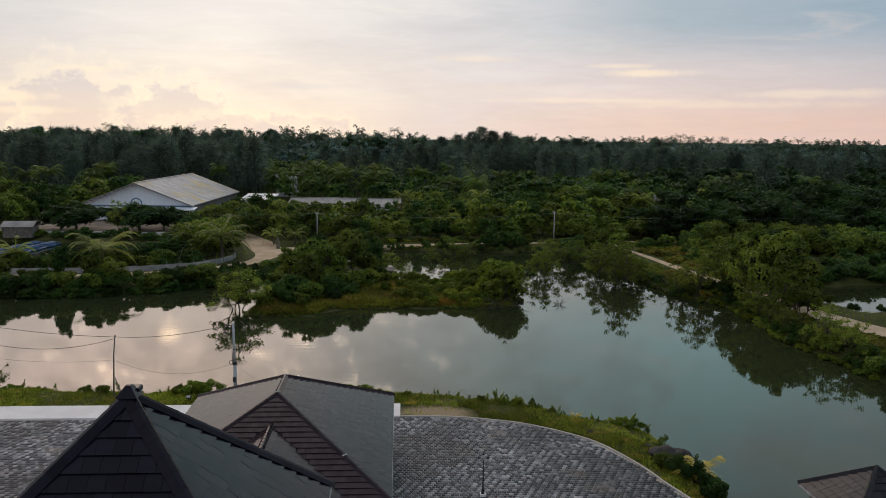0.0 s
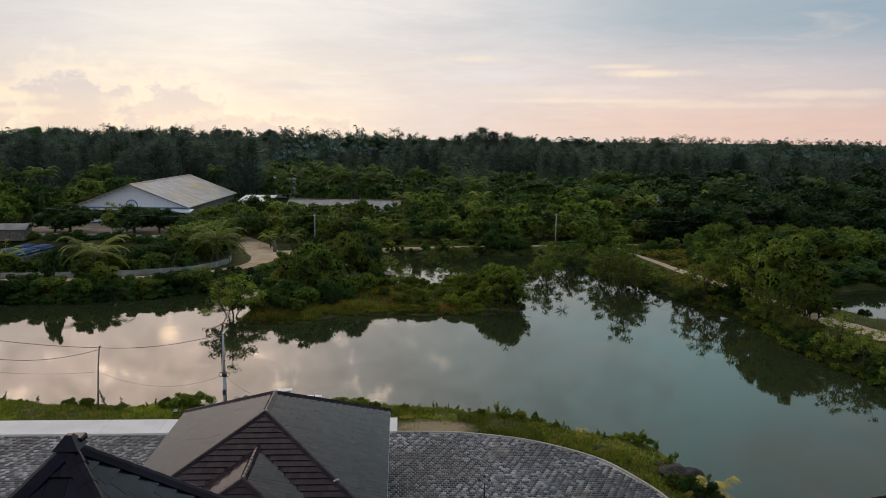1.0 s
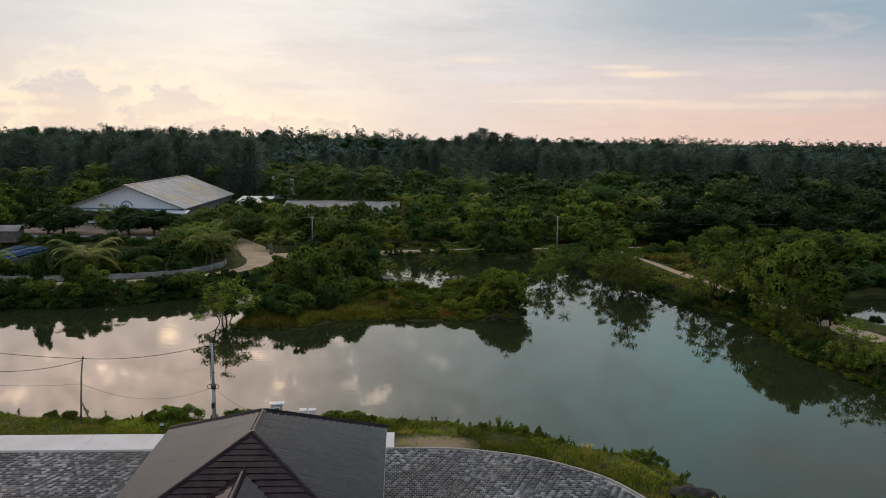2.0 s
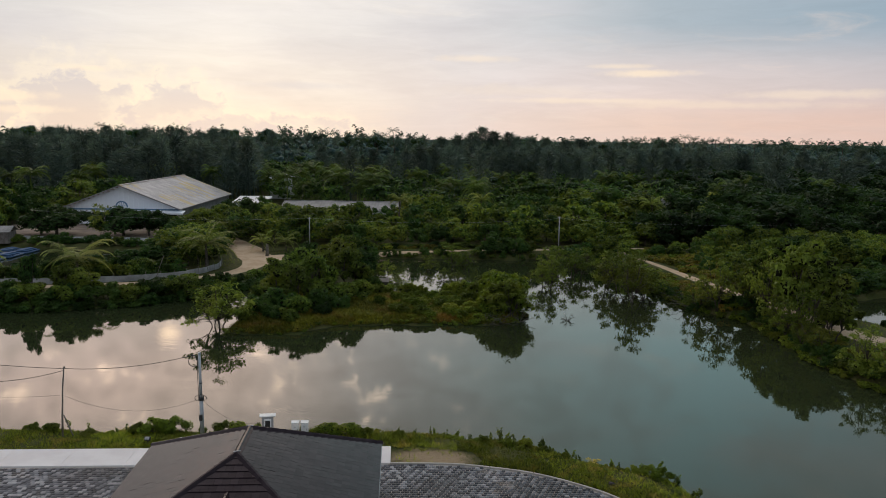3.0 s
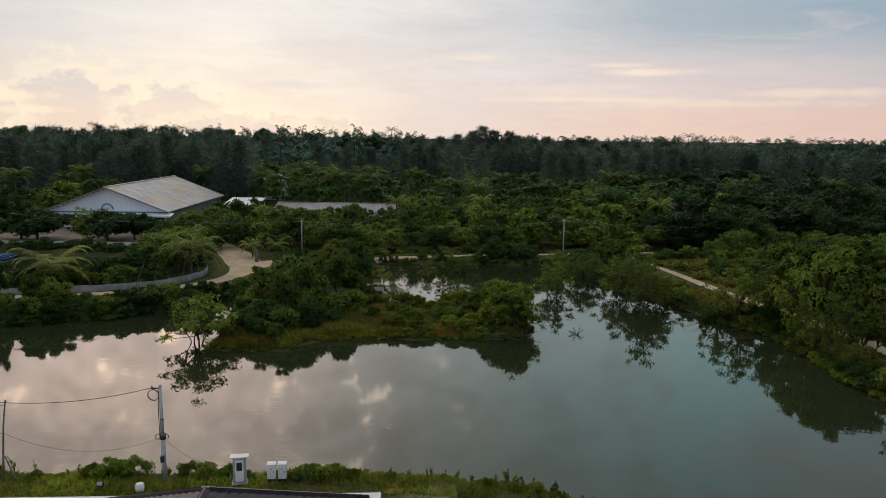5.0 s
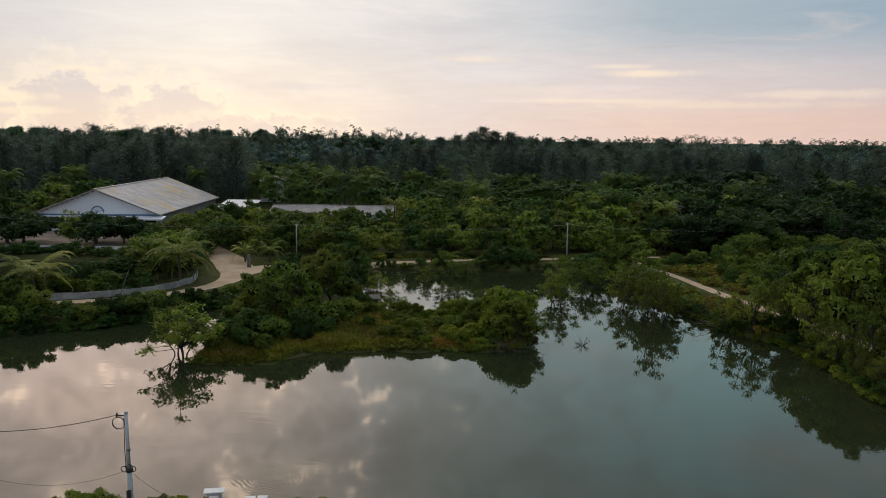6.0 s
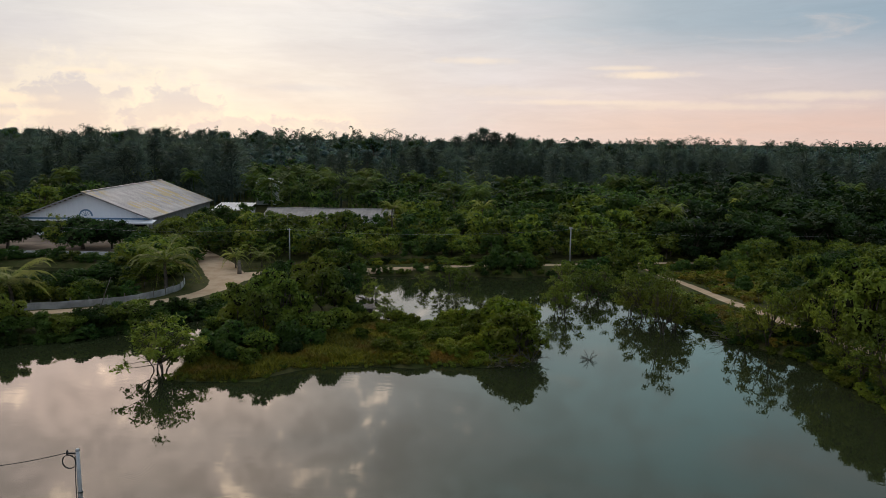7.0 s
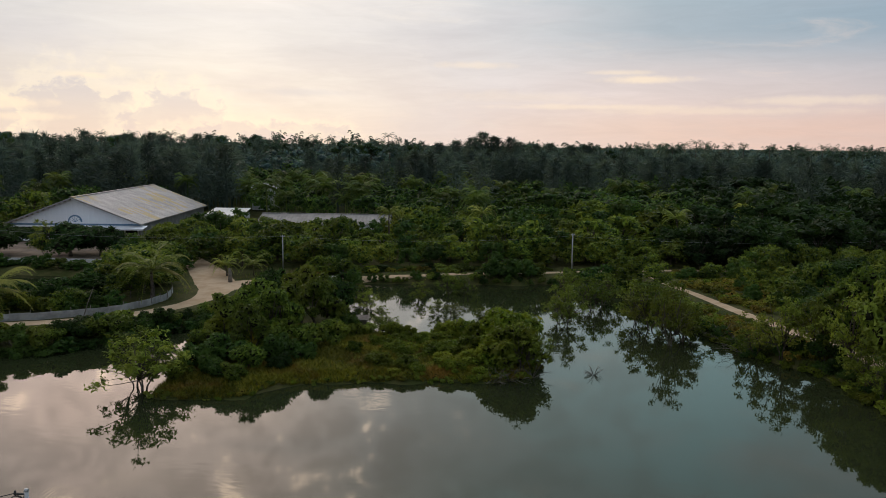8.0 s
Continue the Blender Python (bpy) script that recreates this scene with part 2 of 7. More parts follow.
# far broadleaf foliage: bluish haze of distance put into the leaf colour
M_LEAF_HAZE = leafy("haze_tinted_leaf", (.036, .074, .072), (.100, .160, .146), (.108, .150, .110), per_tree=0.0)
M_PALM = leafy("palm_frond", (.085, .135, .022), (.260, .310, .060), (.330, .310, .060), per_tree=0.1)
M_PALM_MID = leafy("green_palm_frond", (.038, .074, .018), (.125, .172, .042), (.150, .165, .042), per_tree=0.0)
# far fronds dark and bluish: skyline silhouettes and haze put into the colour
M_PALM_FAR = leafy("silhouette_palm_frond", (.022, .046, .034), (.062, .100, .072), (.074, .098, .062), per_tree=0.0)
M_GRASS = leafy("grass", (.075, .125, .012), (.180, .225, .026), (.250, .215, .040), per_tree=0.0, stand=0.5)
M_SEDGE = leafy("island_sedge", (.080, .100, .014), (.250, .225, .030), (.290, .140, .048), per_tree=0.0, stand=0.22)
M_FLOWER = plain("yellow_leaf", (.38, .30, .04), (.50, .38, .07), 4)
# near-black brown for crown cores: inner shade put into the colour
M_CORE_SHADE = plain("crown_core_shade", (.010, .011, .006), (.022, .021, .012), 3, 0.95, 0.1)
M_BARK = plain("bark", (.055, .045, .035), (.13, .11, .09), 3, 0.9, 0.2, relief=0.6)
M_DEAD = plain("dead_wood", (.11, .10, .085), (.20, .18, .15), 4, 0.9, 0.2)


def ground_material():
    m, gg, b = material("earth_and_grass", 0.95, 0.1)
    p = place(gg)
    f = gg.span(gg.noise(p, 0.25, 6, 0.65), 0.40, 0.62)
    c = gg.mix(f, (.044, .056, .015), (.084, .082, .030))
    f2 = gg.span(gg.noise(p, 1.1, 5, 0.65), 0.58, 0.72)
    c = gg.mix(gg.math("MULTIPLY", f2, 0.5), c, (.13, .10, .062))
    # bare sand by the paving, thinning out into dry grass
    at = gg.node("ShaderNodeSeparateXYZ")
    gg.put(at.inputs[0], p)
    dx = gg.math("MULTIPLY", gg.math("ADD", at.outputs[0], 2.3), 0.55)
    dy = gg.math("SUBTRACT", at.outputs[1], 59.9)
    d = gg.math("ADD", gg.math("SQRT", gg.math("ADD", gg.math("MULTIPLY", dx, dx), gg.math("MULTIPLY", dy, dy))), gg.math("MULTIPLY", gg.noise(p, 1.3, 4, 0.6), 1.2))
    c = gg.mix(gg.span(d, 2.6, 1.5), c, gg.mix(gg.noise(p, 3.0, 4, 0.6), (.24, .17, .10), (.40, .31, .20)))
    gg.put(b.inputs["Base Color"], c)
    bump(gg, b, gg.noise(p, 5.0, 5, 0.7), 0.7, 0.15)
    return m


def water_material():
    m, gg, b = material("pond_water", 0.03, 0.5)
    p = place(gg)
    f = gg.noise(p, 0.03, 3, 0.5)
    gg.put(b.inputs["Base Color"], gg.mix(f, (.020, .026, .011), (.026, .034, .015)))
    b.inputs["IOR"].default_value = 1.333
    st = gg.node("ShaderNodeMapping")
    st.inputs["Scale"].default_value = (0.5, 1.0, 1.0)
    gg.put(st.inputs["Vector"], p)
    w = gg.noise(st.outputs[0], 1.6, 3, 0.5)
    patches = gg.span(gg.noise(p, 0.07, 3, 0.5), 0.50, 0.68)
    h = gg.math("MULTIPLY", w, gg.math("ADD", gg.math("MULTIPLY", patches, 0.8), 0.15))
    # rings of small waves spreading from the shallows by the bank
    sx = gg.node("ShaderNodeSeparateXYZ")
    gg.put(sx.inputs[0], p)
    wob = gg.math("MULTIPLY", gg.noise(p, 0.5, 2, 0.5), 1.3)
    for cx, cy, reach in ((-27.5, 66.5, 4.0), (-20.0, 67.5, 4.5), (-13.5, 69.5, 5.0), (-24.0, 76.0, 4.0), (-6.0, 74.0, 3.0), (-21.0, 90.5, 3.5)):
        dx, dy = gg.math("SUBTRACT", sx.outputs[0], cx), gg.math("SUBTRACT", sx.outputs[1], cy)
        r = gg.math("SQRT", gg.math("ADD", gg.math("MULTIPLY", dx, dx), gg.math("MULTIPLY", dy, dy)))
        s = gg.math("SINE", gg.math("MULTIPLY", gg.math("ADD", r, wob), 20.0))
        k = gg.math("MULTIPLY", gg.span(r, reach, reach * 0.35), gg.span(gg.noise(p, 0.35, 2, 0.5), 0.42, 0.62))
        h = gg.math("ADD", h, gg.math("MULTIPLY", gg.math("MULTIPLY", s, k), 0.16))
    bump(gg, b, h, 0.12, 0.06)
    return m


M_GROUND, M_WATER = ground_material(), water_material()
M_SAND = plain("sandy_track", (.42, .30, .19), (.56, .43, .30), 0.5, 0.95, 0.1, relief=0.4)
M_CONC = plain("pale_concrete", (.70, .65, .63), (.80, .76, .74), 0.4, 0.8, 0.3)
M_KERB = plain("kerb_concrete", (.40, .36, .32), (.52, .48, .43), 1.2, 0.85, 0.2)
M_GREYC = plain("grey_concrete", (.30, .30, .30), (.42, .42, .42), 2.0, 0.8, 0.3)
M_WHITE = plain("white_paint", (.74, .73, .71), (.82, .81, .79), 1.0, 0.55, 0.4)
M_WHITEW = plain("weathered_white_cladding", (.55, .56, .58), (.72, .73, .75), 0.25, 0.6, 0.4)
M_HALLWALL = plain("pale_blue_white_cladding", (.76, .80, .86), (.84, .87, .91), 0.25, 0.6, 0.4)
M_BLUE = plain("blue_paint", (.10, .19, .30), (.16, .27, .40), 0.8, 0.5, 0.4)
# near-black, the shade of the hall's interior put into a colour
M_INTERIOR_SHADE = plain("interior_shade_colour", (.012, .012, .012), (.03, .03, .03), 1.0, 0.8, 0.2)
M_BLACK = plain("black_plastic", (.012, .012, .013), (.03, .03, .03), 3.0, 0.5, 0.4)
M_STEEL = plain("galvanised_steel", (.34, .36, .37), (.48, .50, .51), 2.0, 0.5, 0.5, 0.4)
M_WOOD = plain("weathered_wood", (.12, .10, .085), (.24, .21, .18), 2.0, 0.85, 0.2)
M_ROCK = plain("rock", (.022, .020, .020), (.070, .062, .058), 2.0, 0.9, 0.2, relief=0.6)
M_FENCE = plain("weathered_fence_sheet", (.20, .205, .20), (.40, .405, .40), 0.6, 0.6, 0.4)
M_TARP = plain("blue_tarp", (.03, .08, .17), (.06, .13, .25), 1.5, 0.5, 0.4)
# grey-brown yard sand, with the trees' shade put into the colour
M_YARD = plain("tree_shaded_yard_sand", (.17, .135, .105), (.32, .255, .20), 0.25, 0.95, 0.1, relief=0.4)
M_ROOFGREY = plain("grey_sheet_roof", (.17, .165, .16), (.30, .29, .28), 0.5, 0.6, 0.4)


def tile_material(name, c1, c2, stain, spec, rough):
    m, gg, b = material(name, rough, spec)
    p = place(gg)
    obj = gg.node("ShaderNodeObjectInfo").outputs["Random"]
    isl = gg.node("ShaderNodeNewGeometry").outputs["Random Per Island"]
    c = gg.mix(gg.math("FRACT", gg.math("ADD", obj, isl)), c1, c2)
    f = gg.span(gg.noise(p, 0.7, 5, 0.6), 0.45, 0.70)
    c = gg.mix(gg.math("MULTIPLY", f, 0.4), c, stain)
    gg.put(b.inputs["Base Color"], c)
    gg.put(b.inputs["Roughness"], gg.math("ADD", rough - 0.06, gg.math("MULTIPLY", gg.noise(p, 3.0, 4, 0.6), 0.12)))
    bump(gg, b, gg.noise(p, 40.0, 3, 0.6), 0.10, 0.003)
    return m


def paver_material(name, stops):
    m, gg, b = material(name, 0.55, 0.4)
    p = place(gg)
    obj = gg.node("ShaderNodeObjectInfo").outputs["Random"]
    isl = gg.node("ShaderNodeNewGeometry").outputs["Random Per Island"]
    r = gg.math("FRACT", gg.math("ADD", obj, isl))
    c = gg.ramp(r, stops)
    f = gg.span(gg.noise(p, 0.30, 5, 0.65), 0.56, 0.70)
    c = gg.mix(gg.math("MULTIPLY", f, 0.45), c, (.27, .21, .16))
    # broad drifts of darker and paler blocks
    drift = gg.math("ADD", 0.55, gg.math("MULTIPLY", gg.span(gg.noise(p, 0.16, 3, 0.55), 0.36, 0.64), 0.75))
    c = gg.mix(1.0, c, gg.xyz(drift, drift, drift), "MULTIPLY")
    gg.put(b.inputs["Base Color"], c)
    bump(gg, b, gg.noise(p, 25.0, 3, 0.6), 0.2, 0.006)
    return m


def hall_roof_material():
    m, gg, b = material("weathered_sheet_metal", 0.55, 0.5, 0.1)
    p = place(gg)
    sp = gg.node("ShaderNodeSeparateXYZ")
    gg.put(sp.inputs[0], p)
    c = gg.mix(gg.span(gg.noise(p, 0.35, 5, 0.6), 0.35, 0.7), (.26, .25, .255), (.42, .40, .40))
    # each sheet has weathered in its own way
    sheet = gg.node("ShaderNodeTexWhiteNoise")
    sheet.noise_dimensions = "2D"
    gg.put(sheet.inputs["Vector"], gg.xyz(gg.math("FLOOR", gg.math("DIVIDE", sp.outputs[0], 4.3)), gg.math("FLOOR", gg.math("DIVIDE", sp.outputs[1], 1.0)), 0.0))
    c = gg.mix(gg.math("MULTIPLY", sheet.outputs["Value"], 0.30), c, (.56, .54, .52))
    rust = gg.math("MULTIPLY", gg.span(sheet.outputs["Value"], 0.60, 0.68), gg.span(gg.noise(p, 0.10, 2, 0.5), 0.48, 0.56))
    c = gg.mix(gg.math("MULTIPLY", rust, 0.8), c, (.42, .32, .12))
    gg.put(b.inputs["Base Color"], c)
    return m


M_HALLROOF = hall_roof_material()
# the court house's tiles are lighter and redder, the tower's nearly black
ROOF = {"house": tile_material("warm_charcoal_tile", (.024, .016, .020), (.040, .029, .034), (.060, .047, .051), 0.08, 0.10),
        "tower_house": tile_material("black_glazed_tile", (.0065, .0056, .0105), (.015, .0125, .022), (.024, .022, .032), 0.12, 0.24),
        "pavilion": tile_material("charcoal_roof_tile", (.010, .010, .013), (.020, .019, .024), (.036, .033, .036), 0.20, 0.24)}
M_PAVER = paver_material("dark_paver", [(0.0, (.012, .014, .020)), (0.7, (.034, .038, .048)), (1.0, (.08, .085, .10))])
M_PAVER_PALE = paver_material("pale_paver", [(0.0, (.060, .067, .080)), (0.5, (.135, .145, .160)), (1.0, (.32, .32, .33))])

# ---- mesh helpers ----


def mesh_of(name, verts, faces, mats, smooth=False):
    me = bpy.data.meshes.new(name)
    me.from_pydata([tuple(v) for v in verts], [], [tuple(f) for f in faces])
    for m in mats if isinstance(mats, (list, tuple)) else [mats]:
        me.materials.append(m)
    if smooth:
        me.polygons.foreach_set("use_smooth", [True] * len(me.polygons))
    me.update()
    return me


def mesh_np(name, v, f, mat, mat_index=None):
    """Mesh from numpy arrays; f is (n, 3) or (n, 4)."""
    v, f = np.asarray(v, np.float32), np.asarray(f, np.int32)
    k = f.shape[1]
    me = bpy.data.meshes.new(name)
    me.vertices.add(len(v))
    me.vertices.foreach_set("co", v.ravel())
    me.loops.add(f.size)
    me.loops.foreach_set("vertex_index", f.ravel())
    me.polygons.add(len(f))
    me.polygons.foreach_set("loop_start", np.arange(0, f.size, k, dtype=np.int32))
    me.polygons.foreach_set("loop_total", np.full(len(f), k, dtype=np.int32))
    for m in mat if isinstance(mat, (list, tuple)) else [mat]:
        me.materials.append(m)
    if mat_index is not None:
        me.polygons.foreach_set("material_index", np.asarray(mat_index, np.int32))
    me.update()
    me.validate()
    return me


def thing(name, label, category, at=(0, 0, 0), rz=0.0, group="", kind=""):
    ob = new(name)
    ob.matrix_world = pose(*at, 0, 0, rz)
    return tagged(ob, label, category, group, kind)


def part(name, mesh, parent, label="", at=None):
    ob = new(name, mesh)
    ob.parent = parent
    if at is not None:
        ob.matrix_local = at
    if label:
        tagged(ob, label)
    return ob


def bm_mesh(name, bm, mat, smooth=False):
    me = bpy.data.meshes.new(name)
    bm.to_mesh(me)
    bm.free()
    me.materials.append(mat)
    if smooth:
        me.polygons.foreach_set("use_smooth", [True] * len(me.polygons))
    return me


def box(name, size, at, mat, bevel=0.01, rot=(0, 0, 0)):
    """A box with softened edges, centred at 'at'."""
    bm = bmesh.new()
    bmesh.ops.create_cube(bm, size=1.0)
    bmesh.ops.scale(bm, vec=size, verts=bm.verts)
    if bevel:
        bmesh.ops.bevel(bm, geom=bm.edges[:], offset=min(bevel, min(size) * 0.3), segments=1, affect="EDGES")
    bm.transform(pose(*at, *rot))
    return bm_mesh(name, bm, mat)


def tube_arrays(points, radii, sides=6, cap=True):
    pts = [Vector(p) for p in points]
    v, f = [], []
    for i, p in enumerate(pts):
        d = (pts[min(i + 1, len(pts) - 1)] - pts[max(i - 1, 0)]).normalized()
        a = d.orthogonal().normalized() if abs(d.z) < 0.99 else Vector((1, 0, 0))
        b = d.cross(a).normalized()
        a = b.cross(d)
        r = radii[i] if isinstance(radii, (list, tuple)) else radii
        for k in range(sides):
            t = 2 * math.pi * k / sides
            v.append(p + a * (r * math.cos(t)) + b * (r * math.sin(t)))
    for i in range(len(pts) - 1):
        for k in range(sides):
            k2 = (k + 1) % sides
            f.append((i * sides + k, i * sides + k2, (i + 1) * sides + k2, (i + 1) * sides + k))
    if cap:
        f.append(tuple(range(sides))[::-1])
        f.append(tuple(range((len(pts) - 1) * sides, len(pts) * sides)))
    return v, f


def tube(name, points, radii, mat, sides=6):
    v, f = tube_arrays(points, radii, sides)
    return mesh_of(name, v, f, mat, True)


def tubes(name, list_of, mat, sides=5):
    v, f = [], []
    for pts, rad in list_of:
        a, b = tube_arrays(pts, rad, sides)
        o = len(v)
        v += a
        f += [tuple(i + o for i in q) for q in b]
    return mesh_of(name, v, f, mat, True)


# ---- the plan of land and water ----
POND = np.array([(-160, 62), (-60, 63), (-40, 64.1), (-30, 63.9), (-23, 64.5), (-14, 65.2), (-5.8, 66), (-3, 65.6), (1.6, 65.4), (4.9, 63.9), (7.9, 62.2), (10.5, 61.3), (13.1, 59.4),
                 (14.7, 56.8), (15.7, 54.6), (16.6, 51.5), (16.8, 48.5), (17.2, 44), (17.5, 36), (24, 30), (60, 30), (62, 48), (46, 62), (39.2, 73.9), (38.0, 76), (37.2, 80), (36.0, 84), (34.6, 90),
                 (34.8, 98), (34.2, 105), (31.9, 109.5), (29, 113), (27.3, 121), (25.5, 128), (23, 140), (20, 149), (10, 152.6), (4.4, 150.6), (-4.5, 151.5), (-11.5, 150.6), (-18, 149.5), (-23, 145),
                 (-28, 138), (-31, 129), (-32.6, 121), (-35, 116.5), (-40, 110.3), (-46, 106), (-52, 102.6), (-57, 102.4), (-64, 100.5), (-90, 97), (-160, 92)])
ISLAND = np.array([(-28.3, 94.2), (-24, 93.6), (-20, 94.8), (-17.6, 98.2), (-13.5, 99.3), (-9.4, 100.1), (-4.2, 100.7), (1, 100.9), (4.8, 102.6), (6.3, 107), (5.2, 112.5), (1, 116.5),
                   (-4, 117.6), (-9.5, 116.6), (-13, 119), (-16, 126), (-20, 132), (-25, 132.5), (-28, 127), (-28.7, 116), (-28.6, 105)])
EAST_POND = np.array([(47, 107.5), (45.5, 115), (52, 121.5), (64, 125), (100, 130), (100, 104), (66, 100.5), (53.5, 103), (50, 102.5)])
WEST_POND = np.array([(-104, 121), (-68, 120), (-59, 123), (-56, 130), (-56.5, 140), (-59, 148), (-68, 150.5), (-104, 151.5)])


def signed(poly, x, y):
    """Distance to the outline of a polygon, positive inside."""
    px, py = x.ravel()[:, None], y.ravel()[:, None]
    ax, ay = poly[:, 0][None], poly[:, 1][None]
    bx, by = np.roll(poly[:, 0], -1)[None], np.roll(poly[:, 1], -1)[None]
    dx, dy = bx - ax, by - ay
    t = np.clip(((px - ax) * dx + (py - ay) * dy) / (dx * dx + dy * dy), 0, 1)
    d = np.sqrt(((px - ax - t * dx) ** 2 + (py - ay - t * dy) ** 2).min(1))
    cross = ((ay > py) != (by > py)) & (px < dx * (py - ay) / np.where(dy == 0, 1e-9, dy) + ax)
    inside = cross.sum(1) % 2 == 1
    return np.where(inside, d, -d).reshape(x.shape)


def height(x, y):
    """The lie of the land: 1 m above the water on the banks, lower on the island."""
    x, y = np.asarray(x, float), np.asarray(y, float)
    wob = 0.35 * np.sin(x * 0.9 + np.sin(y * 0.7)) + 0.25 * np.sin(y * 1.3 + x * 0.4)
    pond = signed(POND, x, y) + wob
    isl = signed(ISLAND, x, y) + wob
    pe, pw = signed(EAST_POND, x, y) + wob, signed(WEST_POND, x, y)
    land = np.minimum(np.minimum(-pond, -pe), -pw)
    h = np.where(land > 0, 1.0 - np.exp(-np.maximum(land, 0) / 0.9), np.maximum(land * 0.5, -1.2))
    hi = np.where(isl > 0, 0.55 * (1 - np.exp(-np.maximum(isl, 0) / 0.8)), np.maximum(isl * 0.5, -1.2))
    far = np.clip((np.asarray(y) - 170) / 400, 0, 1)
    return np.maximum(h, hi) + far * 0.8


def z_at(x, y):
    return float(height(np.array([float(x)]), np.array([float(y)]))[0])


def axis(dense_lo, dense_hi, step, lo, hi):
    a = list(np.arange(dense_lo, dense_hi + 1e-6, step))
    s, v = step, dense_hi
    while v < hi:
        s *= 1.35
        v += s
        a.append(v)
    s, v = step, dense_lo
    while v > lo:
        s *= 1.35
        v -= s
        a.insert(0, v)
    return np.array(a)


def build_ground():
    xs, ys = axis(-70, 66, 0.8, -4200, 4200), axis(44, 168, 0.8, -600, 4700)
    X, Y = np.meshgrid(xs, ys)
    Z = height(X, Y)
    # the paved court is level
    nx, ny = len(xs), len(ys)
    v = np.stack([X.ravel(), Y.ravel(), Z.ravel()], 1)
    i = (np.arange(ny - 1)[:, None] * nx + np.arange(nx - 1)[None]).ravel()
    f = np.stack([i, i + 1, i + nx + 1, i + nx], 1)
    me = mesh_np("ground", v, f, M_GROUND)
    me.polygons.foreach_set("use_smooth", [True] * len(me.polygons))
    tagged(new("ground", me), "earth banks with grass and low scrub reaching the horizon", "ground", kind="structure")
    w = mesh_of("water", [(-165, 28, 0), (105, 28, 0), (105, 158, 0), (-165, 158, 0)], [(0, 1, 2, 3)], M_WATER)
    tagged(new("water", w), "still greenish pond water mirroring the evening sky", "water", kind="structure")


def ribbon(name, line, widths, mat, label, lift=0.05, category="track"):
    """A track draped over the ground along a line."""
    pts = [Vector((x, y, 0)) for x, y in line]
    dense, wd = [], []
    for k in range(len(pts) - 1):
        a, b = pts[max(k - 1, 0)], pts[k]
        c, d = pts[k + 1], pts[min(k + 2, len(pts) - 1)]
        n = max(2, int((c - b).length / 0.8))
        for j in range(n):
            t = j / n
            dense.append(0.5 * ((2 * b) + (c - a) * t + (2 * a - 5 * b + 4 * c - d) * t * t + (3 * b - a - 3 * c + d) * t ** 3))
            wd.append(widths[k] * (1 - t) + widths[k + 1] * t)
    dense.append(pts[-1])
    wd.append(widths[-1])
    v, f, m = [], [], 5
    rnd = random.Random(3)
    for k, p in enumerate(dense):
        d = (dense[min(k + 1, len(dense) - 1)] - dense[max(k - 1, 0)]).normalized()
        nrm = Vector((d.y, -d.x, 0))
        for j in range(m):
            s = (j / (m - 1) - 0.5) * wd[k] * (1 + (rnd.uniform(-0.06, 0.06) if j in (0, m - 1) else 0))
            q = p + nrm * s
            rut = -0.03 if j in (1, 3) else 0
            edge = -0.08 if j in (0, m - 1) else 0
            v.append((q.x, q.y, z_at(q.x, q.y) + lift + rut + edge))
    for k in range(len(dense) - 1):
        for j in range(m - 1):
            a = k * m + j
            f.append((a, a + 1, a + m + 1, a + m))
    return tagged(new(name, mesh_of(name, v, f, mat, True)), label, category, kind="structure")


build_ground()
ribbon("track_west", [(-120, 104), (-75, 110.2), (-60, 112.6), (-51, 115.4), (-45.4, 118.3), (-41.2, 121.8), (-38.2, 126.2), (-36.9, 131), (-37.2, 137), (-39.5, 143), (-44, 152), (-52, 166)],
       [3, 3, 3, 3.2, 3.4, 3.6, 3.8, 4.6, 7.0, 8.5, 8.0, 4], M_SAND, "sandy earth lane curving along the fence")
ribbon("track_north", [(-38, 139.5), (-33.5, 143), (-27, 147.6), (-17.3, 151.3), (-12, 152.6), (-5.5, 154.6), (2, 156.6), (10, 157.9), (16, 159.4), (22.6, 160.9), (31.6, 163), (45, 164), (90, 166)],
       [9, 7.5, 3.4, 2.2, 2.1, 2.1, 2.1, 2.1, 2.1, 2.1, 2.1, 2.2, 2.2], M_SAND, "sandy earth lane behind the pond", 0.06)
ribbon("track_east", [(27, 159), (28.4, 151), (30.9, 142), (33.1, 132), (35.3, 123.5), (37, 117.5), (39.5, 108), (42.8, 97), (45.6, 90.5), (49, 83), (54, 74)],
       [1.5, 1.5, 1.8, 2.2, 2.8, 3, 3.2, 5.0, 5.2, 5, 5], M_SAND, "sandy earth path along the bank", 0.06)

# ---- the houses by the court ----
TURN = 6.5
COS, SIN = math.cos(radians(TURN)), math.sin(radians(TURN))


def clip_poly(poly, a, b):
    """Keep the part of a convex polygon on the left of the line a to b."""
    out = []
    side = lambda p: (b[0] - a[0]) * (p[1] - a[1]) - (b[1] - a[1]) * (p[0] - a[0])
    for i, p in enumerate(poly):
        q = poly[(i + 1) % len(poly)]
        sp, sq = side(p), side(q)
        if sp >= 0:
            out.append(p)
        if (sp > 0 and sq < 0) or (sp < 0 and sq > 0):
            t = sp / (sp - sq)
            out.append((p[0] + (q[0] - p[0]) * t, p[1] + (q[1] - p[1]) * t))
    return out


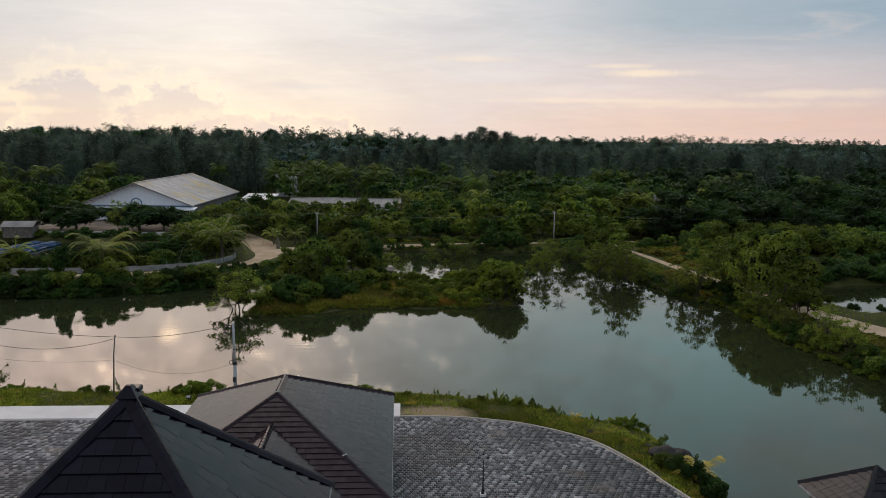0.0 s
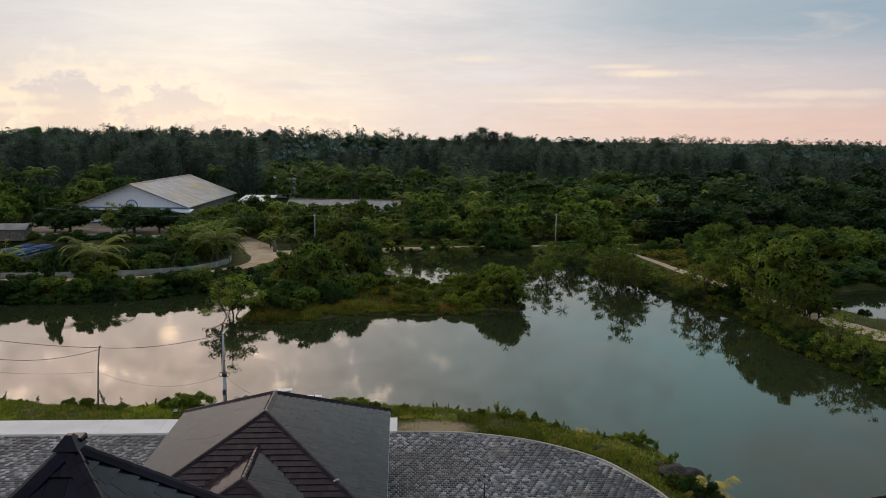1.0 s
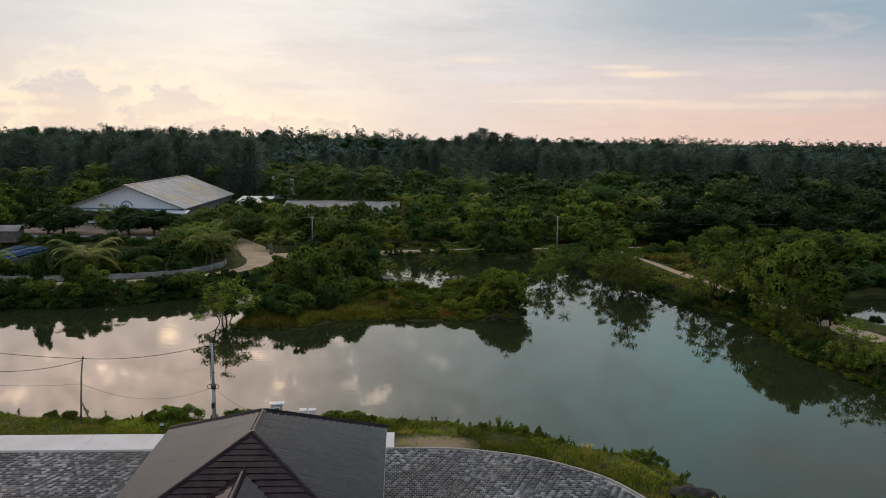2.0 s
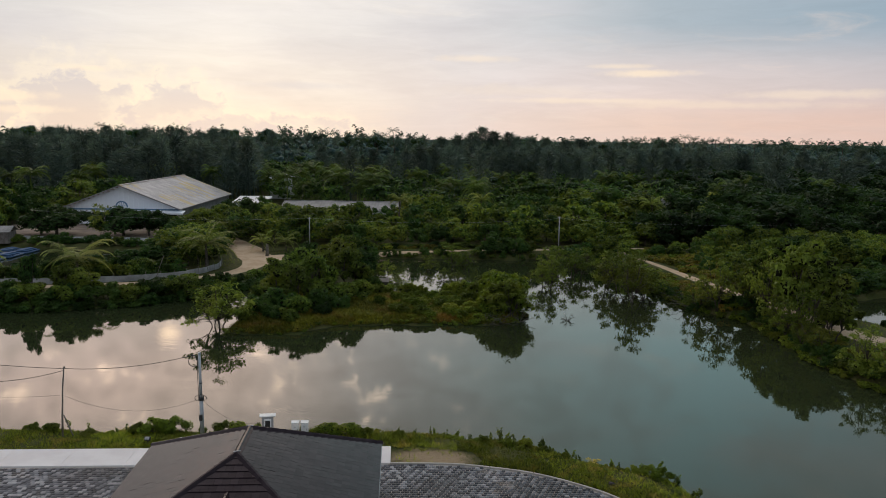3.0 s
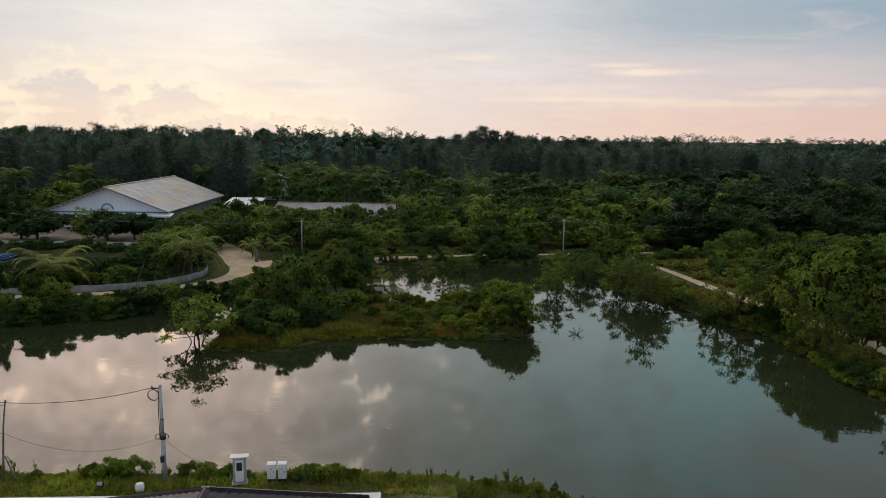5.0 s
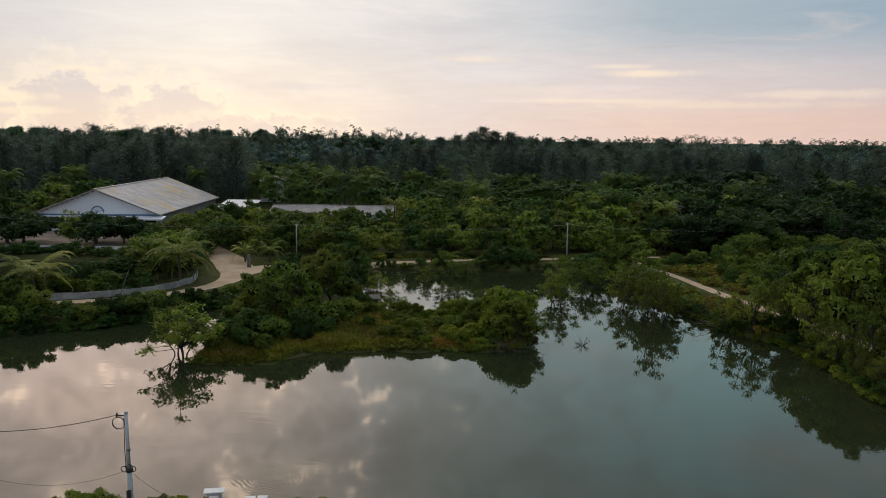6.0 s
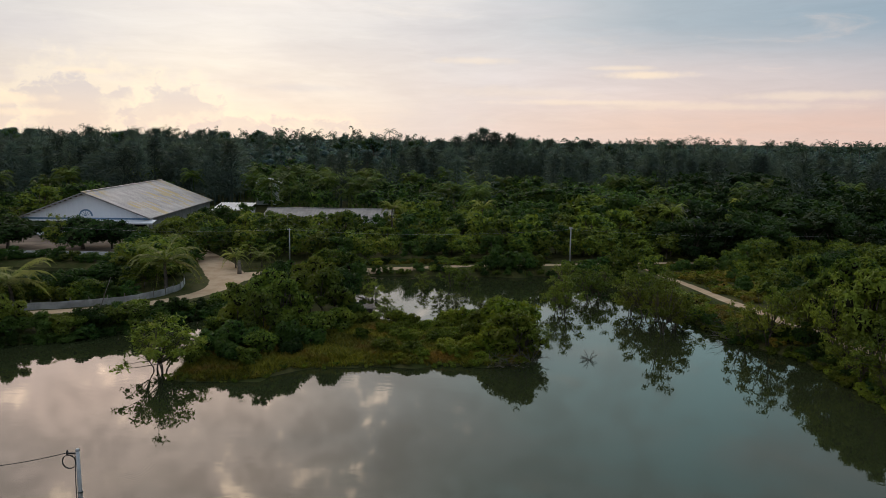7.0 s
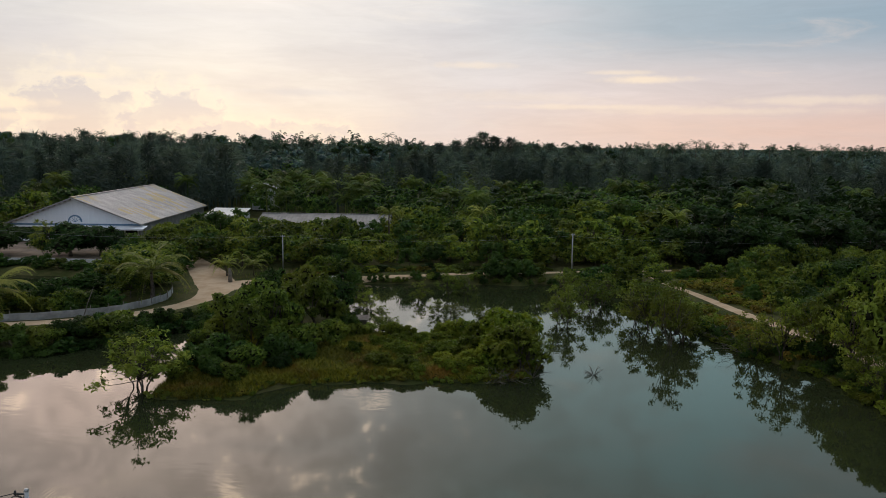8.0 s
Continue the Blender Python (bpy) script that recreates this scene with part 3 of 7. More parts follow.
def tile_slab(poly, v0, length, base=0.0):
    """A tile: thick at its lower end, lying on the course below."""
    n = len(poly)
    lift = lambda v: 0.045 * (1 - (v - v0) / length) + 0.012 + base
    top = [(u, v, lift(v)) for u, v in poly]
    low = [(u, v, lift(v) - 0.028) for u, v in poly]
    faces = [tuple(range(n))] + [(i, i + n, (i + 1) % n + n, (i + 1) % n) for i in range(n)]
    return top + low, faces


def tiled_face(parent, corners, course, width, loose, holes=(), underlay=True):
    """Tiles on a roof face: corners counter-clockwise seen from outside, the first two on the eave.
    loose: how many whole tiles, from the ridge down, are pieces of their own."""
    P = [Vector(c) for c in corners]
    u = (P[1] - P[0]).normalized()
    n = u.cross(P[-1] - P[0]).normalized()
    w = n.cross(u)
    to2 = lambda p: ((p - P[0]).dot(u), (p - P[0]).dot(w))
    poly = [to2(p) for p in P]
    m = Matrix((u, w, n)).transposed().to_4x4()
    m.translation = P[0]
    umin, umax, vmax = min(p[0] for p in poly), max(p[0] for p in poly), max(p[1] for p in poly)
    whole, v, f = [], [], []
    rows = int(vmax / course) + 1
    rnd = random.Random(int(umax * 100) + loose)
    for r in range(rows):
        v0 = r * course
        off = 0.5 * width * (r % 2)
        k0 = int((umin - off) / width) - 1
        for k in range(k0, int((umax - off) / width) + 2):
            a, b = k * width + off + 0.004, (k + 1) * width + off - 0.004
            rect = [(a, v0), (b, v0), (b, v0 + course + 0.03), (a, v0 + course + 0.03)]
            q = rect
            for i in range(len(poly)):
                q = clip_poly(q, poly[i], poly[(i + 1) % len(poly)])
                if len(q) < 3:
                    break
            if len(q) < 3:
                continue
            if any(h(a, b, v0, course, m) for h in holes):
                continue
            if len(q) == 4 and abs(q[0][0] - a) < 1e-6 and abs(q[2][0] - b) < 1e-6 and abs(q[2][1] - rect[2][1]) < 1e-6:
                whole.append((a, v0))
            else:
                vv, ff = tile_slab(q, v0, course)
                o = len(v)
                v += vv
                f += [tuple(i + o for i in t) for t in ff]
    whole.sort(key=lambda t: -t[1])
    vv, ff = tile_slab([(0.004, 0), (width - 0.004, 0), (width - 0.004, course + 0.03), (0.004, course + 0.03)], 0, course)
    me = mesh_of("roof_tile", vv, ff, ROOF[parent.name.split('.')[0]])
    for a, v0 in whole[:loose]:
        part("roof_tile", me, parent, at=m @ pose(a - 0.004, v0 + rnd.uniform(-.004, .004), 0.003, rnd.uniform(-.5, .5), rnd.uniform(-.8, .8), rnd.uniform(-0.3, 0.3)))
    for a, v0 in whole[loose:]:
        o = len(v)
        jz, jx, jy = rnd.uniform(0, 0.006), rnd.uniform(-.014, .014), rnd.uniform(-.010, .010)
        v += [(x + a - 0.004, y + v0, z + jz + jx * (x - width / 2) + jy * (y - course / 2)) for x, y, z in vv]
        f += [tuple(i + o for i in t) for t in ff]
    if v:
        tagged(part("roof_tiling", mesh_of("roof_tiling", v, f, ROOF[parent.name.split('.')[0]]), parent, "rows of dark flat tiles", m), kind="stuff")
    # boarding under the tiles
    if underlay:
        lo = [p - n * 0.10 for p in P]
        hi = [p - n * 0.008 for p in P]
        k = len(P)
        part("roof_boarding", mesh_of("roof_boarding", hi + lo, [tuple(range(k)), tuple(range(k, 2 * k))[::-1]] + [(i, i + k, (i + 1) % k + k, (i + 1) % k) for i in range(k)], ROOF[parent.name.split('.')[0]]), parent)


def cap_run(parent, a, b, size=0.17, step=0.42, name="ridge_cap"):
    """Angled ridge caps in a row, each lapping the one below."""
    a, b = Vector(a), Vector(b)
    d = (b - a)
    n = max(1, round(d.length / step))
    x = d.normalized()
    y = Vector((0, 0, 1)).cross(x).normalized()
    z = x.cross(y)
    L = d.length / n
    prof = [(-size, -0.085), (-size * 0.55, 0.035), (-0.05, 0.085), (0.05, 0.085), (size * 0.55, 0.035), (size, -0.085)]
    v = []
    for s, k in ((-0.02, 1.03), (L, 0.98)):
        v += [(s, py * k, pz * k + (0.008 if s < 0 else 0)) for py, pz in prof]
        v += [(s, py * k * 0.88, pz * k - 0.035) for py, pz in prof]
    c = len(prof)
    f = [(i, i + 1, 2 * c + i + 1, 2 * c + i) for i in range(c - 1)]
    f += [(i, c + i, c + i + 1, i + 1) for i in range(c - 1)]
    f += [(2 * c + i, 2 * c + i + 1, 3 * c + i + 1, 3 * c + i) for i in range(c - 1)]
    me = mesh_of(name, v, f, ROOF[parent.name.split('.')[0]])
    m = Matrix((x, y, z)).transposed().to_4x4()
    for k in range(n):
        m.translation = a + x * (k * L) + z * 0.05
        part(name, me, parent, at=m.copy())


def wall_box(parent, x0, x1, y0, y1, z0, z1, mat=None):
    t = 0.2
    for cx, cy, sx, sy in (((x0 + x1) / 2, y0, x1 - x0, t), ((x0 + x1) / 2, y1, x1 - x0, t), (x0, (y0 + y1) / 2, t, y1 - y0 - t), (x1, (y0 + y1) / 2, t, y1 - y0 - t)):
        part("wall", box("wall", (sx, sy, z1 - z0), (cx, cy, (z0 + z1) / 2), mat or M_WHITE, 0), parent)


def fascia(parent, pts):
    """Gutter boards round the eaves."""
    for a, b in zip(pts, pts[1:] + pts[:1]):
        a, b = Vector(a), Vector(b)
        d = b - a
        me = box("gutter", (d.length, 0.10, 0.14), (0, 0, 0), M_GREYC, 0.02)
        part("gutter", me, parent, at=Matrix.Translation((a + b) / 2 + Vector((0, 0, -0.10))) @ pose(0, 0, 0, 0, 0, math.degrees(math.atan2(d.y, d.x))))


def court_house():
    """Single-storey house with a hipped roof and a smaller hipped wing towards the court."""
    h = thing("house", "single-storey house with a dark charcoal tiled hip roof", "house", (-11.45, 53.6, 1.0), TURN)
    E, R, W = 3.27, 6.29, 6.63
    fr, nr, ne = -5.16, -8.4, -15.75      # far end of ridge, near end, near eave
    A, B, C, D = (-W, 0, E), (W, 0, E), (W, ne, E), (-W, ne, E)
    F, N = (0, fr, R), (0, nr, R)
    # wing: ridge from the front slope towards the court
    wr, wy0, wy1, ww = 5.31, -10.55, -14.6, 4.48
    S = (R - E) / (nr - ne)

    def under_wing(a, b, v0, course, m):
        p = m @ Vector(((a + b) / 2, v0 + course * 0.4, 0))
        wing = wr - (wr - E) / ww * abs(p.x)
        return wing > E + (p.y - ne) * S + 0.01

    tiled_face(h, [B, A, F], 0.40, 0.36, 0)
    tiled_face(h, [A, D, N, F], 0.40, 0.36, 40)
    tiled_face(h, [C, B, F, N], 0.40, 0.36, 130)
    tiled_face(h, [D, C, N], 0.40, 0.36, 110, (under_wing,))
    G, K = (0, wy1, wr), (0, wy0, wr)
    tiled_face(h, [(-ww, ne, E), (-ww, wy1 - 3.9, E), G, K], 0.40, 0.36, 10)
    tiled_face(h, [(ww, wy1 - 3.9, E), (ww, ne, E), K, G], 0.40, 0.36, 10)
    tiled_face(h, [(-ww, wy1 - 3.9, E), (ww, wy1 - 3.9, E), G], 0.40, 0.36, 0)
    cap_run(h, F, N, 0.19)
    for a, b in ((A, F), (B, F), (D, N), (C, N)):
        cap_run(h, a, b)
    cap_run(h, G, K, 0.19)
    cap_run(h, (-ww, wy1 - 3.9, E), G)
    cap_run(h, (ww, wy1 - 3.9, E), G)
    fascia(h, [A, B, C, D])
    wall_box(h, -W + 0.7, W - 0.7, ne + 0.7, -0.7, 0, E - 0.12)
    wall_box(h, -ww + 0.6, ww - 0.6, wy1 - 3.3, ne + 0.5, 0, E - 0.12)
    # pale mortar where the hips meet the ridge, and the joint collars
    for p, r in ((N, 30), (F, 0)):
        part("mortar_joint", box("mortar_joint", (0.34, 0.07, 0.05), (p[0], p[1], p[2] + 0.12), M_GREYC, 0.015, (0, 0, r)), h, "pale mortar joint")
    for q in (0.63,):
        p = Vector(N).lerp(Vector(C), q)
        part("mortar_joint", box("mortar_joint", (0.09, 0.36, 0.05), (p.x, p.y, p.z + 0.13), M_GREYC, 0.015, (0, 30, -45)), h, "pale mortar joint")


def tower_house():
    """Taller house: steep pyramid roof on plain walls."""
    h = thing("tower_house", "tall house with a steep charcoal tiled pyramid roof", "house", (-6.93, 19.99, 0.98), TURN)
    W, top, E = 4.25, 15.02, 10.75
    c = [(-W, -W, E), (W, -W, E), (W, W, E), (-W, W, E)]
    T = (0, 0, top)
    for i, n in ((0, 110), (1, 150), (2, 20), (3, 20)):
        tiled_face(h, [c[i], c[(i + 1) % 4], T], 0.415, 0.40, n)
    for p in c:
        cap_run(h, p, T, 0.19, 0.45)
    # finial where the hips meet
    bm = bmesh.new()
    bmesh.ops.create_cone(bm, cap_ends=True, segments=4, radius1=0.36, radius2=0.08, depth=0.26)
    bm.transform(pose(0, 0, top + 0.14, 0, 0, 45))
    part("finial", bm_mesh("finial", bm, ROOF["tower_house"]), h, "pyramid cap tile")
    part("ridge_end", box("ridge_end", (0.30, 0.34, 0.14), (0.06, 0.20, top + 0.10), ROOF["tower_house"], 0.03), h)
    fascia(h, c)
    wall_box(h, -W + 0.6, W - 0.6, -W + 0.6, W - 0.6, 0, E - 0.1)


def pavilion():
    h = thing("pavilion", "small waterside pavilion with a charcoal tiled pyramid roof", "pavilion", (21.7, 42.0, 0.0), TURN)
    W, E, top = 2.6, 3.45, 5.45
    c = [(-W, -W, E), (W, -W, E), (W, W, E), (-W, W, E)]
    for i in range(4):
        tiled_face(h, [c[i], c[(i + 1) % 4], (0, 0, top)], 0.40, 0.36, 12 if i == 3 else 0)
    for p in c:
        cap_run(h, p, (0, 0, top), 0.16)
    for sx in (-1, 1):
        for sy in (-1, 1):
            part("post", box("post", (0.18, 0.18, E + 1.1), (sx * 2.1, sy * 2.1, (E - 1.1) / 2), M_WOOD, 0.02), h)
    part("deck", box("deck", (4.8, 4.8, 0.15), (0, 0, 0.95), M_WOOD, 0.02), h)
    fascia(h, c)


# ---- court: pavers, walkway, kerb ----


def strip_y(x, near=True):
    return (58.0 if not near else 55.25) + (x + 35.7) * 0.1118


KERB = [(-4.9, 58.7), (-0.9, 58.95), (1.6, 58.65), (4.4, 58.0), (7.3, 56.5), (9.5, 54.7), (11.6, 51.4), (12.8, 48.6), (13.8, 46.5), (15.0, 43.0), (15.6, 38.0)]


def kerb_line(step=0.5):
    pts = [Vector((x, y)) for x, y in KERB]
    out = []
    for k in range(len(pts) - 1):
        a, b, c, d = pts[max(k - 1, 0)], pts[k], pts[k + 1], pts[min(k + 2, len(pts) - 1)]
        n = max(1, round((c - b).length / step))
        for j in range(n):
            t = j / n
            out.append(0.5 * ((2 * b) + (c - a) * t + (2 * a - 5 * b + 4 * c - d) * t * t + (3 * b - a - 3 * c + d) * t ** 3))
    return out + [pts[-1]]


def court():
    base_z = 1.02
    # bedding under the pavers
    line = kerb_line()
    pts = [(-70, 37), (15.65, 37)] + [(p.x, p.y) for p in reversed(line)] + [(-70, strip_y(-70))]
    bed = mesh_of("pavement", [(x, y, base_z) for x, y in pts], [tuple(range(len(pts)))], M_KERB)
    pav = tagged(new("pavement", bed), "grey block paving of the court, stained in places", "pavement", kind="structure")
    poly = np.array(pts)
    cs = 0.27
    us = np.arange(-170, 120)
    vs = np.arange(-45, 75)
    U_, V_ = np.meshgrid(us, vs)
    off = (V_ % 2) * 0.5
    lx, ly = (U_ + off) * cs, V_ * cs
    X = -11.45 + lx * COS - ly * SIN
    Y = 46.0 + lx * SIN + ly * COS
    keep = (signed(poly, X, Y) > 0.16) & (Y > 37.2) & (X > -42)
    # under the house nothing is laid
    hx = (X + 11.45) * COS + (Y - 53.6) * SIN
    hy = -(X + 11.45) * SIN + (Y - 53.6) * COS
    keep &= ~((np.abs(hx) < 5.9) & (hy < -0.7) & (hy > -13.5))
    px, py = X[keep], Y[keep]
    rnd = np.random.RandomState(5)
    pale = ((U_ + V_ // 2) % 2 == 0)[keep] ^ (rnd.rand(len(px)) < 0.22)
    order = np.argsort((px - 1.5) ** 2 + (py - 47.5) ** 2)
    px, py, pale = px[order], py[order], pale[order]
    a, hgt = cs / 2 - 0.011, 0.045
    b = a - 0.012
    tv = np.array([(-a, -a, 0), (a, -a, 0), (a, a, 0), (-a, a, 0), (-b, -b, hgt), (b, -b, hgt), (b, b, hgt), (-b, b, hgt)])
    tf = np.array([(0, 1, 5, 4), (1, 2, 6, 5), (2, 3, 7, 6), (3, 0, 4, 7), (4, 5, 6, 7)])
    two = mesh_np("paver", tv, tf, M_PAVER), mesh_np("paver", tv, tf, M_PAVER_PALE)
    for x, y, w in zip(px[:280], py[:280], pale[:280]):
        part("paver", two[int(w)], pav, at=pose(x, y, base_z + random.uniform(-.004, .006), 0, 0, TURN + random.uniform(-.6, .6)))
    qx, qy = px[280:], py[280:]
    n = len(qx)
    rot = np.array([[COS, -SIN], [SIN, COS]])
    txy = tv[:, :2] @ rot.T
    v = np.zeros((n, 8, 3), np.float32)
    v[:, :, 0] = qx[:, None] + txy[None, :, 0]
    v[:, :, 1] = qy[:, None] + txy[None, :, 1]
    v[:, :, 2] = base_z + tv[None, :, 2] + rnd.uniform(-.005, .007, n)[:, None]
    f = (tf[None] + (np.arange(n) * 8)[:, None, None]).reshape(-1, 4)
    tagged(part("paving", mesh_np("paving", v.reshape(-1, 3), f, [M_PAVER, M_PAVER_PALE], np.repeat(pale[280:].astype(int), len(tf))), pav), kind="stuff")
    # pale walkway behind the house, in bays
    walk_ = new("walkway")
    tagged(walk_, "pale concrete walkway along the water", "walkway", kind="structure")
    x = -70.0
    ang = math.degrees(math.atan(0.1118))
    while x < -5.0:
        x2 = min(x + 4.0, -5.0)
        L = (x2 - x) / math.cos(radians(ang)) - 0.012
        cx = (x + x2) / 2
        cy = (strip_y(cx) + strip_y(cx, False)) / 2
        part("slab", box("slab", (L, 2.73, 0.22), (0, 0, 0), M_CONC, 0.012), walk_, at=pose(cx, cy, 1.02, 0, 0, ang))
        x = x2
    # kerb stones along the curve
    k_ = new("kerb")
    tagged(k_, "pale concrete kerb edging the paving", "kerb", kind="structure")
    dense = kerb_line(0.8)
    for p, q in zip(dense, dense[1:]):
        d = q - p
        m_ = (p + q) / 2
        part("kerb_stone", box("kerb_stone", (d.length - 0.012, 0.14, 0.24), (0, 0, 0), M_KERB, 0.015), k_, at=pose(m_.x, m_.y, 1.02, 0, 0, math.degrees(math.atan2(d.y, d.x))))


# ---- poles, cables and boxes on the bank ----


def sag(a, b, drop, n=14):
    a, b = Vector(a), Vector(b)
    return [a.lerp(b, i / n) - Vector((0, 0, drop * 4 * (i / n) * (1 - i / n))) for i in range(n + 1)]


def ring(name, at, radius, thick, mat, turns=2):
    pts = [(at[0] + radius * math.cos(i * 2 * math.pi / 18), at[1] + 0.03 * i / 18, at[2] + radius * math.sin(i * 2 * math.pi / 18)) for i in range(18 * turns + 1)]
    return tube(name, pts, thick, mat, 5)


def service_pole():
    p = thing("utility_pole", "slim grey concrete service pole with cable coils on the grass bank", "utility pole", (-18.65, 62.1, 0.95))
    part("lower_shaft", tube("lower_shaft", [(0, 0, -0.1), (0, 0, 2.9)], [0.155, 0.135], M_STEEL, 10), p, "blue-grey steel lower shaft")
    part("upper_shaft", tube("upper_shaft", [(-0.02, 0, 2.7), (-0.04, 0, 6.15)], [0.115, 0.085], M_STEEL, 10), p)
    part("collar", tube("collar", [(0, 0, 2.78), (0, 0, 2.98)], [0.20, 0.20], M_BLACK, 10), p, "black clamp collar")
    for k, (dx, dz) in enumerate(((-0.25, 2.95), (0.24, 2.98), (0.05, 3.06))):
        part("cable_coil", ring("cable_coil", (dx, -0.12, dz), 0.17, 0.018, M_BLACK), p)
    part("cable_coil", ring("cable_coil", (-0.48, -0.05, 5.55), 0.34, 0.02, M_BLACK, 3), p, "large loop of black cable")
    part("bracket", box("bracket", (0.55, 0.08, 0.08), (-0.25, 0, 5.98), M_BLACK, 0.01), p)
    part("insulator", tube("insulator", [(-0.55, 0, 5.93), (-0.55, 0, 6.12)], [0.06, 0.04], M_BLACK, 8), p)
    part("cap", tube("cap", [(-0.04, 0, 6.12), (-0.04, 0, 6.22)], [0.11, 0.08], M_STEEL, 10), p)
    part("riser_cable", tube("riser_cable", [(-0.14, -0.1, 2.9), (-0.17, -0.08, 4.4), (-0.14, -0.06, 5.9)], 0.022, M_BLACK, 5), p)
    part("junction_box", box("junction_box", (0.22, 0.16, 0.42), (0.0, -0.2, 1.55), M_BLACK, 0.02), p, "small black meter box")
    part("clip_band", tube("clip_band", [(0, 0, 4.0), (0, 0, 4.06)], [0.12, 0.12], M_BLACK, 10), p)


def timber_pole():
    p = thing("timber_pole", "thin weathered wooden pole propped on the grass bank", "utility pole", (-28.4, 61.3, 0.95))
    part("shaft", tube("shaft", [(0, 0, -0.2), (0.03, 0.1, 1.6), (-0.03, 0.4, 3.4), (0.0, 0.7, 4.95)], [0.075, 0.065, 0.055, 0.045], M_WOOD, 7), p)
    part("prop", tube("prop", [(0.75, 0.2, -0.1), (0.40, 0.2, 0.7), (0.06, 0.2, 1.6)], [0.05, 0.045, 0.035], M_WOOD, 6), p)
    part("hook", tube("hook", [(0.0, 0.68, 4.75), (0.10, 0.62, 4.85), (0.12, 0.62, 4.98)], 0.02, M_BLACK, 5), p)


def cables():
    p = thing("timber_pole", "weathered wooden pole carrying cables along the bank", "utility pole", (-47, 61.5, 0.95))
    part("shaft", tube("shaft", [(0, 0, -0.2), (0, 0, 7.4)], [0.13, 0.09], M_WOOD, 8), p)
    top_a, top_b = (-19.2, 62.1, 6.95), (-28.4, 62.0, 5.75)
    runs = [(sag((-47, 61.5, 8.0), top_b, 0.55, 20), "black overhead service cable"), (sag(top_b, top_a, 0.35), "black overhead service cable"),
            (sag((-47, 61.5, 8.2), (-28.42, 62.0, 5.62), 2.1, 20), "slack black overhead cable"),
            (sag((-47, 61.5, 5.4), (-28.4, 61.6, 3.95), 0.9, 20), "thin slack cable low over the bank"), (sag((-28.4, 61.6, 3.95), (-18.85, 62.0, 3.8), 1.0, 20), "thin slack cable low over the bank"),
            (sag((-18.5, 62.0, 3.75), (-14.0, 62.2, 2.3), 0.75), "thin slack cable from pole to meter pillar")]
    for i, (pts, lab) in enumerate(runs):
        r = 0.02 if i < 3 else 0.009
        tagged(new("overhead_cable", tube("overhead_cable", pts, r, M_BLACK, 5)), lab, "cable", "cables over the bank")


def meter_pillar():
    p = thing("meter_pillar", "grey concrete meter pillar with a white flat roof and door", "meter pillar", (-14.0, 62.3, 0.95), 14)
    part("body", box("body", (0.78, 0.42, 1.74), (0, -0.05, 0.87), M_GREYC, 0.02), p)
    part("roof_slab", box("roof_slab", (1.12, 0.54, 0.07), (0, -0.05, 1.775), M_WHITE, 0.02, (2, 0, 0)), p, "white sloping roof slab")
    part("door", box("door", (0.50, 0.05, 1.36), (0, -0.285, 0.90), M_WHITE, 0.015), p, "white door")
    part("window", box("window", (0.34, 0.03, 0.52), (0, -0.318, 1.20), M_BLACK, 0.01), p, "dark meter window")
    part("plinth", box("plinth", (0.95, 0.72, 0.14), (0, 0, 0.05), M_GREYC, 0.02), p)


def cabinet(x, y, grp):
    c = thing("service_cabinet", "white metal service cabinet on a dark plinth", "utility cabinet", (x, y, 0.95), 8, grp)
    part("plinth", box("plinth", (0.56, 0.42, 0.22), (0, 0, 0.09), M_BLACK, 0.01), c, "dark plinth")
    part("body", box("body", (0.50, 0.38, 0.92), (0, 0, 0.66), M_WHITE, 0.012), c)
    part("lid", box("lid", (0.56, 0.46, 0.07), (0, -0.01, 1.15), M_WHITE, 0.015, (5, 0, 0)), c)
    part("door", box("door", (0.43, 0.02, 0.80), (0, -0.197, 0.66), M_WHITE, 0.006), c)
    part("label_plate", box("label_plate", (0.12, 0.01, 0.07), (-0.02, -0.212, 0.86), M_GREYC, 0.002), c, "small grey sign plate")
    part("handle", box("handle", (0.03, 0.03, 0.12), (0.16, -0.215, 0.66), M_BLACK, 0.004), c)


